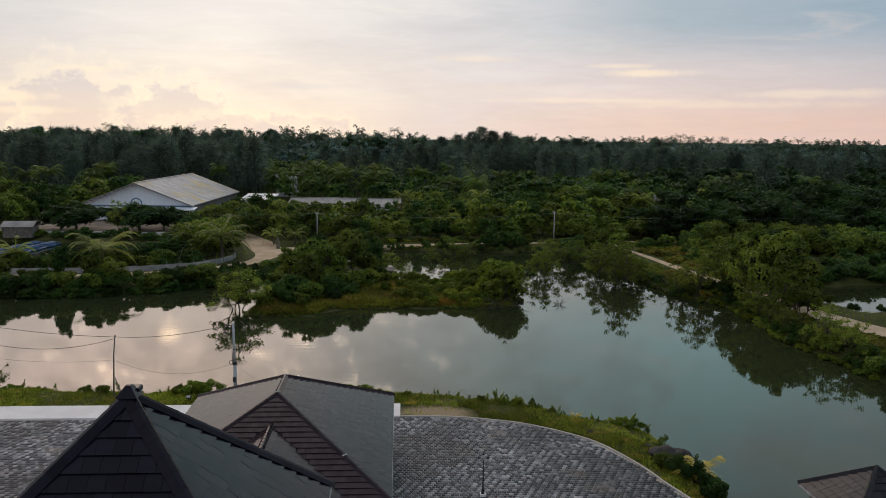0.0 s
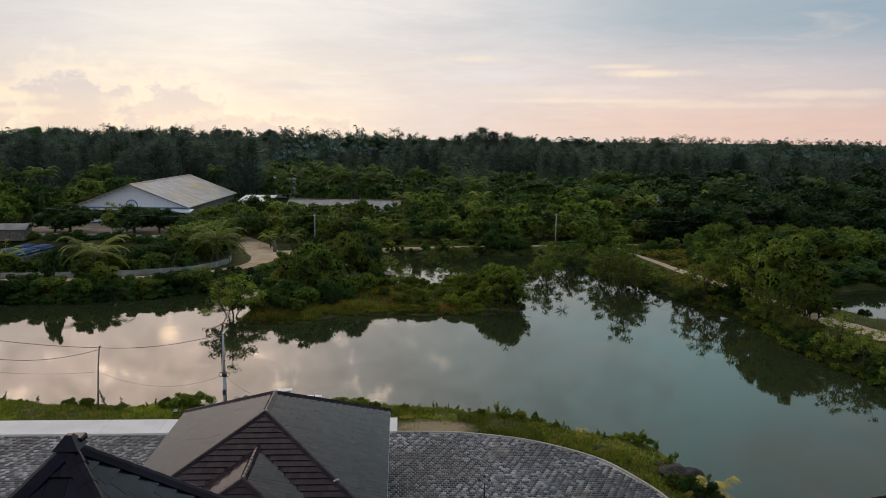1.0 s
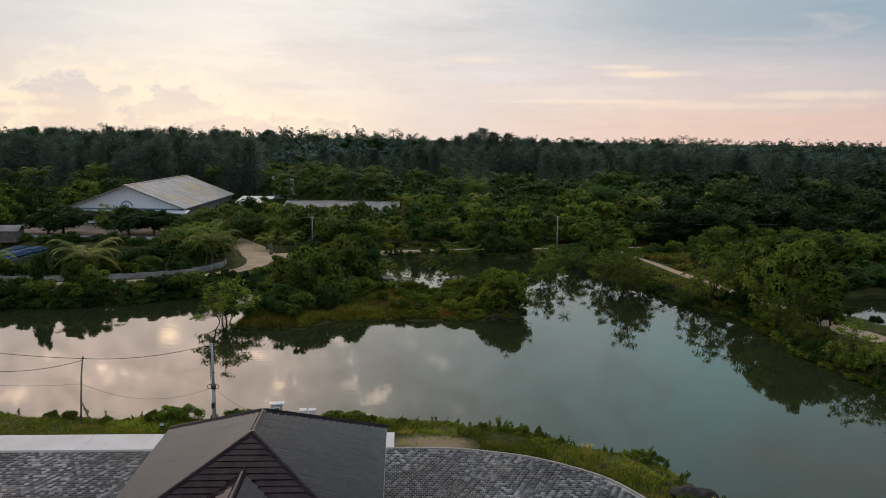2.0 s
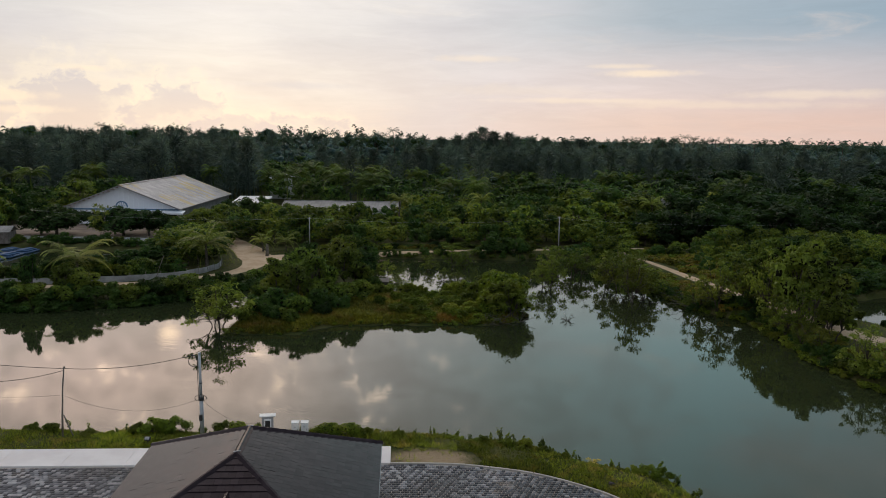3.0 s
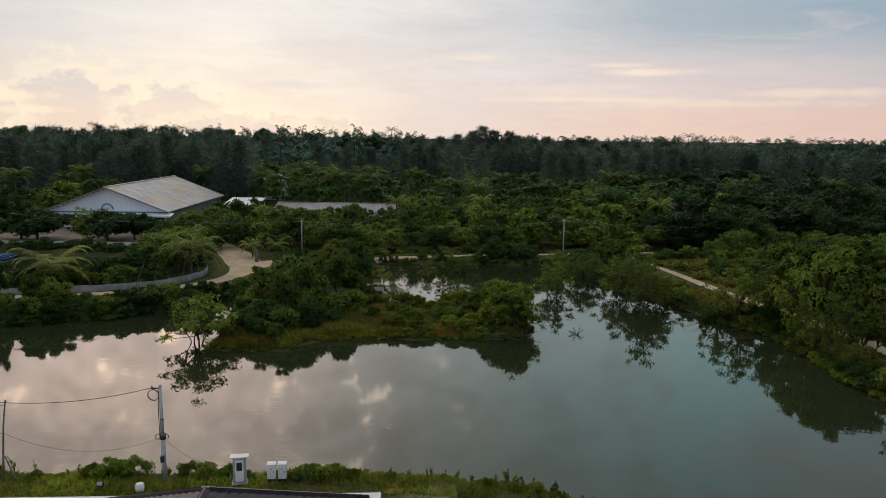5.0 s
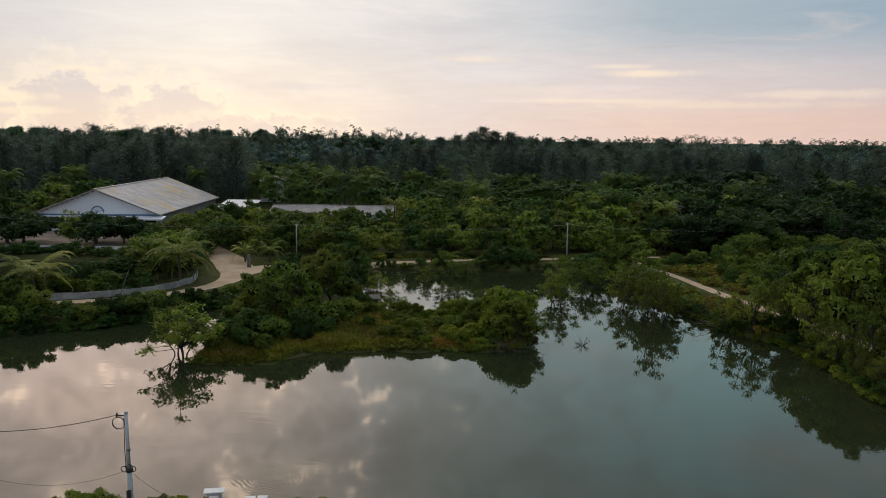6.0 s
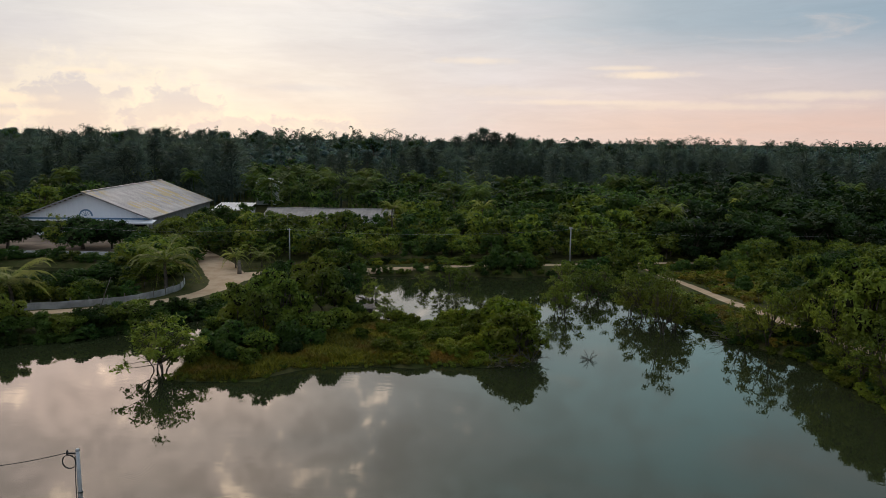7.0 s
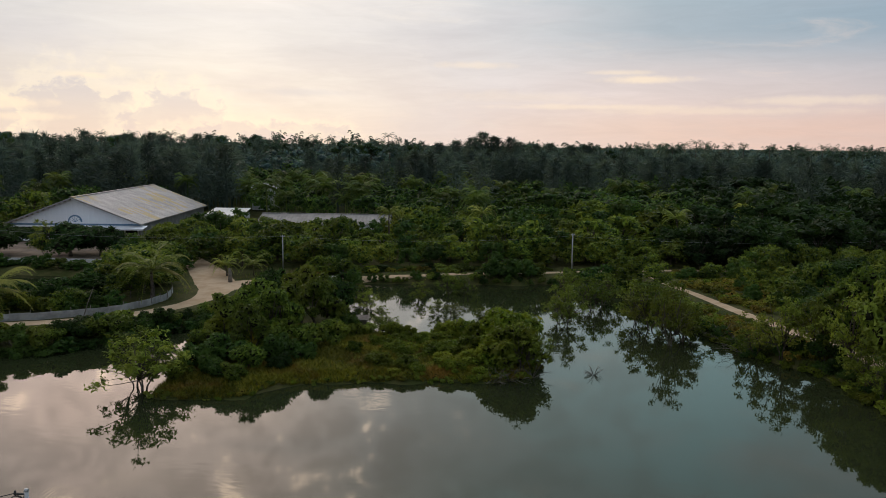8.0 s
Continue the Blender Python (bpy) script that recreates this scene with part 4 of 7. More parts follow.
def garden_lamp():
    p = thing("garden_lamp", "black cast-iron garden lamp post with three lanterns on the paving", "street lamp", (1.45, 46.2, 1.06))
    part("footing", box("footing", (0.34, 0.34, 0.16), (0, 0, 0.06), M_CONC, 0.02), p, "pale footing block")
    part("base", tube("base", [(0, 0, 0.12), (0, 0, 0.22), (0, 0, 0.42), (0, 0, 0.5)], [0.11, 0.10, 0.055, 0.05], M_BLACK, 10), p)
    part("shaft", tube("shaft", [(0, 0, 0.48), (0, 0, 1.9), (0, 0, 2.25)], [0.042, 0.036, 0.03], M_BLACK, 8), p)
    for k in range(3):
        a = math.pi * k + 0.1
        r = 0.27 if k < 2 else 0.0
        zz = 2.10 if k < 2 else 2.32
        cx, cy = r * math.cos(a), r * math.sin(a)
        if k < 2:
            part("arm", tube("arm", [(0, 0, 1.95), (cx * 0.5, cy * 0.5, 1.88), (cx, cy, 1.96), (cx, cy, 2.1)], 0.016, M_BLACK, 6), p)
        l = part("lantern", tube("lantern", [(cx, cy, zz), (cx, cy, zz + 0.03), (cx, cy, zz + 0.24)], [0.05, 0.06, 0.085], M_GREYC, 6), p, "frosted lantern glass")
        part("lantern_roof", tube("lantern_roof", [(cx, cy, zz + 0.24), (cx, cy, zz + 0.27), (cx, cy, zz + 0.34), (cx, cy, zz + 0.40)], [0.10, 0.10, 0.03, 0.01], M_BLACK, 6), l)


def bank_clutter():
    d = thing("white_drum", "small white plastic drum behind the house", "drum", (-19.6, 60.75, 0.82))
    part("body", tube("body", [(0, 0, 0), (0, 0, 0.06), (0, 0, 0.5), (0, 0, 0.56)], [0.24, 0.26, 0.26, 0.22], M_WHITE, 14), d)
    part("lid", tube("lid", [(0, 0, 0.55), (0, 0, 0.61)], [0.25, 0.22], M_WHITE, 14), d)
    s = thing("floodlight", "black floodlight on a short stake", "floodlight", (-21.9, 60.5, 1.0))
    part("stake", tube("stake", [(0, 0, -0.1), (0, 0, 0.3)], 0.03, M_BLACK, 6), s)
    part("housing", box("housing", (0.42, 0.16, 0.28), (0, 0, 0.42), M_BLACK, 0.03, (-35, 0, 0)), s)
    part("lens", box("lens", (0.32, 0.02, 0.19), (0, -0.075, 0.48), M_GREYC, 0.01, (-35, 0, 0)), s)
    rnd = random.Random(8)
    for k, (x, y, r) in enumerate(((13.6, 53.0, 0.9), (14.7, 53.4, 0.75), (15.6, 52.6, 0.35), (15.9, 53.0, 0.25), (14.9, 50.6, 0.6), (12.9, 54.8, 0.22), (13.4, 55.6, 0.18), (9.2, 57.0, 0.2))):
        bm = bmesh.new()
        bmesh.ops.create_icosphere(bm, subdivisions=3, radius=r)
        for vv in bm.verts:
            vv.co *= 1 + 0.35 * noise.noise(vv.co * (1.4 / r) + Vector((k * 5.0, 0, 0)))
            vv.co.z *= 0.62
        ob = new("boulder", bm_mesh("boulder", bm, M_ROCK if k not in (2, 3) else M_WHITEW))
        ob.matrix_world = pose(x, y, max(z_at(x, y), 0.1) + r * 0.25, 0, 0, rnd.uniform(0, 360))
        tagged(ob, "pale stone at the water's edge" if k in (2, 3) else "dark weathered boulder half sunk in the bank", "rock", "boulders on the bank")


court_house()
tower_house()
pavilion()
court()
service_pole()
timber_pole()
cables()
meter_pillar()
cabinet(-12.15, 62.75, "service cabinets")
cabinet(-11.5, 62.85, "service cabinets")
garden_lamp()
bank_clutter()

# ---- far side: hall, sheds, fence, poles ----


def corrugated(name, a, b, c, d, pitch, depth, mat, thick=0.04):
    """Ribbed sheet over the quadrangle a, b (eave), c, d (ridge); ribs run up the slope."""
    a, b, c, d = (Vector(p) for p in (a, b, c, d))
    n = max(2, int((b - a).length / pitch))
    nor = (b - a).cross(d - a).normalized()
    v, f = [], []
    for i in range(2 * n + 1):
        t = i / (2 * n)
        off = nor * (depth if i % 2 else 0)
        for s in (0, 1):
            p = a.lerp(b, t) if s == 0 else d.lerp(c, t)
            v.append(p + off)
            v.append(p + off - nor * thick)
    for i in range(2 * n):
        k = i * 4
        f += [(k, k + 4, k + 6, k + 2), (k + 1, k + 3, k + 7, k + 5), (k, k + 1, k + 5, k + 4), (k + 2, k + 6, k + 7, k + 3)]
    return mesh_of(name, v, f, mat)


def market_hall():
    """Large gabled hall; local x across, y along the ridge."""
    o = Vector((-82.5, 183.0, 1.3))
    ang = math.degrees(math.atan2(4.2, 50.7))
    h = thing("hall", "large white-clad hall with a weathered grey sheet-metal roof", "hall", tuple(o), ang)
    W, L, E, R = 13.6, 47.0, 3.7, 9.0
    for s in (1, -1):
        a, b = (s * W, -1.2, E), (s * W, L, E)
        c, d = (0, L, R), (0, -1.2, R)
        rows = (a, b, c, d) if s > 0 else (b, a, d, c)
        part("roof", corrugated("roof", *rows, 1.0, 0.07, M_HALLROOF), h, "weathered grey ribbed metal roof")
        part("gutter", box("gutter", (0.2, L + 1.2, 0.2), (s * W, L / 2 - 0.6, E - 0.10), M_ROOFGREY, 0.03), h)
    part("ridge_cap", box("ridge_cap", (0.7, L + 1.2, 0.12), (0, L / 2 - 0.6, R + 0.08), M_HALLROOF, 0.03), h)
    sl = (R - E) / W
    # barge boards
    for s in (1, -1):
        ln = math.hypot(W, R - E)
        part("barge_board", box("barge_board", (ln, 0.08, 0.26), (s * W / 2, -1.2, (E + R) / 2 - 0.10), M_ROOFGREY, 0.02, (0, s * math.degrees(math.atan(sl)), 0)), h)
    # gable cladding in upright boards
    x = -W + 0.9
    while x < W - 0.9:
        top = R - sl * abs(x + 0.55) - 0.2
        part("cladding_board", box("cladding_board", (1.08, 0.12, max(top - 2.9, 0.3)), (x + 0.55, 0, (top + 2.9) / 2), M_HALLWALL, 0.02), h)
        x += 1.1
    part("band", box("band", (2 * W - 1, 0.2, 0.35), (0, -0.08, 3.45), M_BLUE, 0.03), h, "faded blue band across the gable")
    part("band", box("band", (2 * W - 1, 0.2, 0.22), (0, -0.08, 2.95), M_HALLWALL, 0.03), h)
    for nm, rad, y0, y1, mt in (("fanlight_frame", 1.45, 0.02, -0.14, M_BLUE), ("fanlight", 1.15, 0.0, -0.17, M_HALLWALL)):
        arc = [(rad * math.cos(math.pi * k / 14), rad * math.sin(math.pi * k / 14)) for k in range(15)]
        vv = [(x, y, 3.95 + z) for y in (y0, y1) for x, z in arc]
        ff = [tuple(range(15)), tuple(range(29, 14, -1))] + [(k, 15 + k, 15 + (k + 1) % 15, (k + 1) % 15) for k in range(15)]
        part(nm, mesh_of(nm, vv, ff, mt), h, "arched blue gable window frame" if rad > 1.3 else "")
    for k in range(1, 6):
        a = math.pi * k / 6
        part("glazing_bar", box("glazing_bar", (1.15, 0.05, 0.07), (0.58 * math.cos(a), -0.18, 3.95 + 0.58 * math.sin(a)), M_BLUE, 0.0, (0, -math.degrees(a), 0)), h)
    # open front: posts, low wall, a near-black sheet added as the shade behind
    for k in range(10):
        xx = -W + 1 + k * (2 * W - 2) / 9
        part("post", box("post", (0.28, 0.28, 2.9), (xx, 0, 1.35), M_WHITE, 0.02), h)
    part("dado_wall", box("dado_wall", (2 * W - 2, 0.16, 0.9), (0, 0.25, 0.45), M_HALLWALL, 0.02), h)
    # side walls in roof grey: the eaves' shadow is put into their colour
    for s in (1, -1):
        part("side_wall", box("side_wall", (0.2, L - 1, E - 0.2), (s * (W - 0.9), L / 2, (E - 0.2) / 2), M_ROOFGREY, 0.02), h)
    part("rear_wall", box("rear_wall", (2 * W - 2, 0.2, E), (0, L - 0.4, E / 2), M_HALLWALL, 0.02), h)
    part("rear_gable", mesh_of("rear_gable", [(-W + 1, L - .5, E), (W - 1, L - .5, E), (0, L - .5, R - .2), (-W + 1, L - .3, E), (W - 1, L - .3, E), (0, L - .3, R - .2)],
                               [(0, 1, 2), (5, 4, 3), (0, 3, 4, 1), (1, 4, 5, 2), (2, 5, 3, 0)], M_HALLWALL), h)
    part("inner_partition", box("inner_partition", (2 * W - 3, 0.2, 3.2), (0, 4.5, 1.6), M_INTERIOR_SHADE, 0.0), h, "dark sheet standing in for the shaded interior")
    # canopy along the front, pale fascia
    part("canopy", box("canopy", (W + 1.5, 2.6, 0.10), (W / 2 + 0.2, -1.3, 3.05), M_HALLWALL, 0.02, (9, 0, 0)), h, "pale sheet canopy over the open front")
    part("canopy_fascia", box("canopy_fascia", (W + 1.5, 0.08, 0.34), (W / 2 + 0.2, -2.62, 2.78), M_HALLWALL, 0.02), h)
    part("barrier", box("barrier", (12.0, 0.1, 0.9), (7.0, -0.6, 0.47), M_BLUE, 0.02), h, "faded blue barrier panels")


def long_shed():
    h = thing("shed", "long low shed with a grey sheet roof behind the trees", "shed", (-36.0, 207.5, 0.85), 2)
    W, D, E, R = 15.0, 6.0, 2.9, 4.6
    part("roof", corrugated("roof", (-W, -D, E), (W, -D, E), (W, 0, R), (-W, 0, R), 0.8, 0.06, M_ROOFGREY), h)
    part("roof", corrugated("roof", (W, D, E), (-W, D, E), (-W, 0, R), (W, 0, R), 0.8, 0.06, M_ROOFGREY), h)
    part("ridge_cap", box("ridge_cap", (2 * W, 0.6, 0.1), (0, 0, R + 0.07), M_ROOFGREY, 0.02), h)
    wall_box(h, -W + 0.4, W - 0.4, -D + 0.5, D - 0.5, 0, E - 0.05, M_WHITEW)
    h2 = thing("annexe", "small annexe with a white sheet roof beside the hall", "shed", (-62.5, 217.0, 1.3), 4)
    part("roof", corrugated("roof", (-4.5, -5, 2.9), (4.5, -5, 2.9), (4.5, 5, 3.9), (-4.5, 5, 3.9), 0.7, 0.06, M_WHITE), h2, "white sheet roof")
    wall_box(h2, -4.2, 4.2, -4.6, 4.6, 0, 2.85, M_WHITEW)


FENCE = [(-104, 107.2), (-84, 111.0), (-70, 112.3), (-64, 113.2), (-58, 114.6), (-54, 115.9), (-50, 117.5), (-46.4, 119.7), (-43.6, 122.4), (-41.8, 126.2), (-41.3, 130), (-42.2, 134.0)]


def lane_fence():
    """Ribbed pale sheets on posts along the lane."""
    p = thing("fence", "low pale corrugated sheet fence along the lane", "fence")
    pts = [Vector((x, y)) for x, y in FENCE]
    out = []
    for k in range(len(pts) - 1):
        a, b, c, d = pts[max(k - 1, 0)], pts[k], pts[k + 1], pts[min(k + 2, len(pts) - 1)]
        n = max(1, round((c - b).length / 2.2))
        for j in range(n):
            t = j / n
            out.append(0.5 * ((2 * b) + (c - a) * t + (2 * a - 5 * b + 4 * c - d) * t * t + (3 * b - a - 3 * c + d) * t ** 3))
    out.append(pts[-1])
    rnd = random.Random(4)
    H = 0.88
    for a, b in zip(out, out[1:]):
        d = b - a
        L = d.length
        v, f = [], []
        rows = 8
        for i in range(rows * 2 + 1):
            z = H * i / (rows * 2)
            o = 0.035 if i % 2 else 0.0
            v += [(-L / 2 - 0.03, -o, z), (L / 2 + 0.03, -o, z), (-L / 2 - 0.03, -o + 0.012, z), (L / 2 + 0.03, -o + 0.012, z)]
        for i in range(rows * 2):
            k = i * 4
            f += [(k, k + 1, k + 5, k + 4), (k + 2, k + 6, k + 7, k + 3), (k, k + 4, k + 6, k + 2), (k + 1, k + 3, k + 7, k + 5)]
        m_ = (a + b) / 2
        part("fence_panel", mesh_of("fence_panel", v, f, M_FENCE), p, at=pose(m_.x, m_.y, z_at(m_.x, m_.y) + 0.02 + rnd.uniform(-.05, .05), rnd.uniform(-5, 5), rnd.uniform(-1.2, 1.2), math.degrees(math.atan2(d.y, d.x))))
    me = tube("post", [(0, 0, -0.2), (0, 0, 1.25)], [0.06, 0.05], M_WOOD, 6)
    for q in out:
        part("post", me, p, at=pose(q.x, q.y + 0.08, z_at(q.x, q.y), rnd.uniform(-3, 3), rnd.uniform(-3, 3), 0))


def lane_pole(x, y, h, lab):
    p = thing("utility_pole", lab, "utility pole", (x, y, z_at(x, y)))
    part("shaft", tube("shaft", [(0, 0, -0.2), (0, 0, h)], [0.14, 0.09], M_GREYC, 8), p)
    part("crossarm", box("crossarm", (0.7, 0.08, 0.08), (0, 0, h - 0.25), M_STEEL, 0.01), p)
    for s in (-0.28, 0.28):
        part("insulator", tube("insulator", [(s, 0, h - 0.2), (s, 0, h - 0.05)], [0.05, 0.03], M_WHITE, 6), p)


def lane_lines():
    for a, b, d in (((-33.0, 157.0, 6.7), (15.4, 161.5, 7.1), 0.9), ((15.4, 161.5, 7.1), (75, 166, 7.1), 1.0), ((-33.0, 157.0, 6.7), (-90, 160, 6.9), 1.0)):
        for k in (0, 1):
            tagged(new("overhead_cable", tube("overhead_cable", sag((a[0], a[1], a[2] - k * 0.3), (b[0], b[1], b[2] - k * 0.3), d, 18), 0.011, M_STEEL if k else M_BLACK, 4)), "thin cable strung between lane poles", "cable", "cables along the lane")


def far_bits():
    b = thing("leaning_pole", "thin pale pole leaning over the fence", "pole", (-46.9, 119.0, 1.0))
    part("shaft", tube("shaft", [(0, 0, -0.1), (0.55, 0.2, 1.7), (1.25, 0.4, 3.6)], [0.05, 0.045, 0.035], M_DEAD, 6), b)
    gp = thing("gate_post", "weathered pale stump beside the lane", "post", (-37.3, 143.4, 1.0))
    part("shaft", tube("shaft", [(0, 0, -0.1), (0.02, 0, 0.8), (-0.03, 0, 1.7), (0, 0, 2.1)], [0.36, 0.30, 0.26, 0.18], M_DEAD, 9), gp)
    bt = thing("boat", "white upturned boat hull on the bank", "boat", (-23.4, 146.4, 0.9), 12)
    v, f = [], []
    for i in range(9):
        t = i / 8
        w = 0.75 * math.sin(math.pi * (0.12 + 0.76 * t)) ** 0.6
        for j in range(7):
            a = math.pi * j / 6
            v.append(((t - 0.5) * 4.2, math.cos(a) * w, max(0.02, math.sin(a)) ** 0.8 * 0.75 * (0.7 + 0.3 * math.sin(math.pi * t))))
    for i in range(8):
        for j in range(6):
            k = i * 7 + j
            f.append((k, k + 1, k + 8, k + 7))
    f += [tuple(range(7))[::-1], tuple(range(56, 63))]
    part("hull", mesh_of("hull", v, f, M_WHITE, True), bt)
    part("keel", box("keel", (3.6, 0.06, 0.1), (0, 0, 0.78), M_WHITE, 0.02), bt)
    hu = thing("hut", "small wooden fishing hut on the island", "hut", (-13.4, 118.2, 0.5), 8)
    part("roof", box("roof", (1.7, 1.5, 0.08), (0, 0, 1.45), M_WOOD, 0.02, (10, 0, 0)), hu)
    for sx in (-0.6, 0.6):
        for sy in (-0.5, 0.5):
            part("post", tube("post", [(sx, sy, -0.1), (sx, sy, 1.45)], 0.05, M_WOOD, 6), hu)
    part("wall", box("wall", (1.2, 0.06, 1.1), (0, 0.5, 0.7), M_WOOD, 0.01), hu)
    st = thing("hut", "low hut with a grey sheet roof at the fish pond", "hut", (-92.5, 152.5, 1.0), 10)
    part("roof", corrugated("roof", (-3.2, -2.2, 2.2), (3.2, -2.2, 2.2), (3.2, 0, 3.2), (-3.2, 0, 3.2), 0.5, 0.05, M_ROOFGREY), st)
    part("roof", corrugated("roof", (3.2, 2.2, 2.2), (-3.2, 2.2, 2.2), (-3.2, 0, 3.2), (3.2, 0, 3.2), 0.5, 0.05, M_ROOFGREY), st)
    wall_box(st, -2.7, 2.7, -1.8, 1.8, 0, 2.2, M_WOOD)
    # floating blue fish cages
    for k in range(10):
        cg = thing("fish_cage", "floating blue net cage in the fish pond", "fish cage", (-87.5 + (k % 2) * 3.4, 127 + (k // 2) * 5.2, 0.05), 4, "fish cages")
        for s in (-1, 1):
            part("float", tube("float", [(-1.4, s * 2.2, 0.12), (1.4, s * 2.2, 0.12)], 0.16, M_TARP, 8), cg)
            part("float", tube("float", [(s * 1.4, -2.2, 0.12), (s * 1.4, 2.2, 0.12)], 0.16, M_TARP, 8), cg)
        for s in (-1, 0, 1):
            part("net_roll", tube("net_roll", [(-1.3, s * 1.4, 0.3), (0, s * 1.4 + 0.2, 0.42), (1.3, s * 1.4, 0.3)], [0.18, 0.26, 0.18], M_TARP, 8), cg)
    # low wall of the yard
    yw = thing("yard_wall", "low pale wall edging the hall yard", "wall", (0, 0, 0))
    for k in range(11):
        x = -104 + k * 4.0
        part("wall_bay", box("wall_bay", (3.95, 0.18, 0.75), (x, 157.8 + (x + 84) * 0.03, 1.3), M_WHITEW, 0.02), yw)
    tagged(new("yard", mesh_of("yard", [(-106, 158.5, 1.16), (-57, 160, 1.16), (-57, 184, 1.16), (-106, 181, 1.16)], [(0, 1, 2, 3)], M_YARD)), "bare sandy yard before the hall", "yard", kind="structure")


def far_house(x, y, w, d, h, rz, roof, lab):
    p = thing("farmhouse", lab, "house", (x, y, 1.4), rz, "houses among the trees")
    part("roof", corrugated("roof", (-w, -d, h), (w, -d, h), (w, 0, h + d * 0.5), (-w, 0, h + d * 0.5), 0.8, 0.06, roof), p)
    part("roof", corrugated("roof", (w, d, h), (-w, d, h), (-w, 0, h + d * 0.5), (w, 0, h + d * 0.5), 0.8, 0.06, roof), p)
    wall_box(p, -w + 0.4, w - 0.4, -d + 0.4, d - 0.4, 0, h, M_WHITEW)


market_hall()
long_shed()
lane_fence()
lane_pole(-32.9, 157.0, 5.6, "grey concrete pole beside the lane")
lane_pole(15.4, 161.6, 6.2, "grey concrete pole beside the lane")
lane_lines()
far_bits()
M_PINKROOF = plain("clay_sheet_roof", (.30, .20, .16), (.42, .30, .25), 0.6, 0.7, 0.3)
far_house(178, 480, 7, 5, 7.0, 8, M_PINKROOF, "distant house with a faded clay-coloured roof")
far_house(-186, 340, 6, 4, 6.5, -10, M_WHITEW, "distant house with a pale blue-grey roof")
far_house(-150, 268, 4, 3, 6.0, 15, M_WHITE, "distant white-roofed house among palms")
far_house(-66, 262, 4, 3, 6.5, 5, M_WHITEW, "distant pale-roofed house among palms")
far_house(52, 212, 6, 4, 4.0, -6, M_ROOFGREY, "distant grey-roofed house among trees")

# ---- plants ----


def leaf_cloud(rs, centres, radii, n, size, tri=False, up=0.35, shell=(0.72, 1.06), droop=0.0):
    """Leaves scattered over the outside of a heap of rounded clumps. Returns vertices and faces."""
    centres, radii = np.asarray(centres, float), np.asarray(radii, float)
    area = (radii[:, 0] * radii[:, 1] + radii[:, 0] * radii[:, 2])
    pick = rs.choice(len(centres), n, p=area / area.sum())
    d = rs.normal(size=(n, 3))
    d[:, 2] += 0.32
    d /= np.linalg.norm(d, axis=1)[:, None]
    r = rs.uniform(shell[0], shell[1], n)[:, None]
    c = centres[pick] + d * radii[pick] * r
    nor = d + rs.normal(size=(n, 3)) * 0.75 + np.array([0, 0, up])
    nor /= np.linalg.norm(nor, axis=1)[:, None]
    t = np.cross(nor, rs.normal(size=(n, 3)))
    t /= np.linalg.norm(t, axis=1)[:, None] + 1e-9
    if droop:
        t[:, 2] -= droop
        t /= np.linalg.norm(t, axis=1)[:, None]
    b = np.cross(nor, t)
    s = size * rs.uniform(0.6, 1.35, n)[:, None]
    if tri:
        v = np.stack([c - t * s * 0.62 - b * s * 0.34, c - t * s * 0.55 + b * s * 0.36, c + t * s * 0.85], 1)
        return v.reshape(-1, 3), np.arange(3 * n).reshape(-1, 3)
    v = np.stack([c - t * s * 0.75, c - b * s * 0.34 + nor * s * 0.06, c + t * s * 0.75, c + b * s * 0.34 + nor * s * 0.06], 1)
    return v.reshape(-1, 3), np.arange(4 * n).reshape(-1, 4)


def clumps(rs, n, rx, rz, z0, size, flat=0.75):
    """Clump centres in an uneven crown of several lobes."""
    lobes = max(2, n // 4)
    c, r = [], []
    turn = rs.uniform(0, 6.283)
    tops = rs.uniform(0.62, 1.0, lobes)
    for k in range(n):
        j = k % lobes
        q = math.sqrt((j + 0.4) / lobes)
        a = turn + j * 2.39996
        u = rs.uniform(0.05, 1.0) if k >= lobes else 1.0
        reach = rx * 0.70 * q * (1.0 + 0.25 * (1 - u))
        x, y = reach * math.cos(a) + rs.normal() * rx * 0.17, reach * math.sin(a) + rs.normal() * rx * 0.17
        z = z0 + rz * (0.08 + 0.84 * u * tops[j] * (1 - 0.42 * q * q))
        s = size * rs.uniform(0.55, 1.15) * (1.0 if u < 0.8 else 0.85)
        c.append((x, y, z))
        r.append((s, s, s * flat))
    return c, r


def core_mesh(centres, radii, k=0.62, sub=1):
    """Inner mass of a crown, as low rounded lumps, mostly coloured dark for shade."""
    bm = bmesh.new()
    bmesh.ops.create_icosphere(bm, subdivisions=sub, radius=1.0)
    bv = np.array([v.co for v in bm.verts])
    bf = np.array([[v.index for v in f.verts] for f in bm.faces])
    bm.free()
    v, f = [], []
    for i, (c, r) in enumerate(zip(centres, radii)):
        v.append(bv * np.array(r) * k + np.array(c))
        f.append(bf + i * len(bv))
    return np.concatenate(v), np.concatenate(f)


def join_tri(*parts):
    v, f, o = [], [], 0
    for a, b in parts:
        b = np.asarray(b)
        if b.shape[1] == 4:
            b = np.concatenate([b[:, [0, 1, 2]], b[:, [0, 2, 3]]])
        v.append(a)
        f.append(b + o)
        o += len(a)
    return np.concatenate(v), np.concatenate(f)


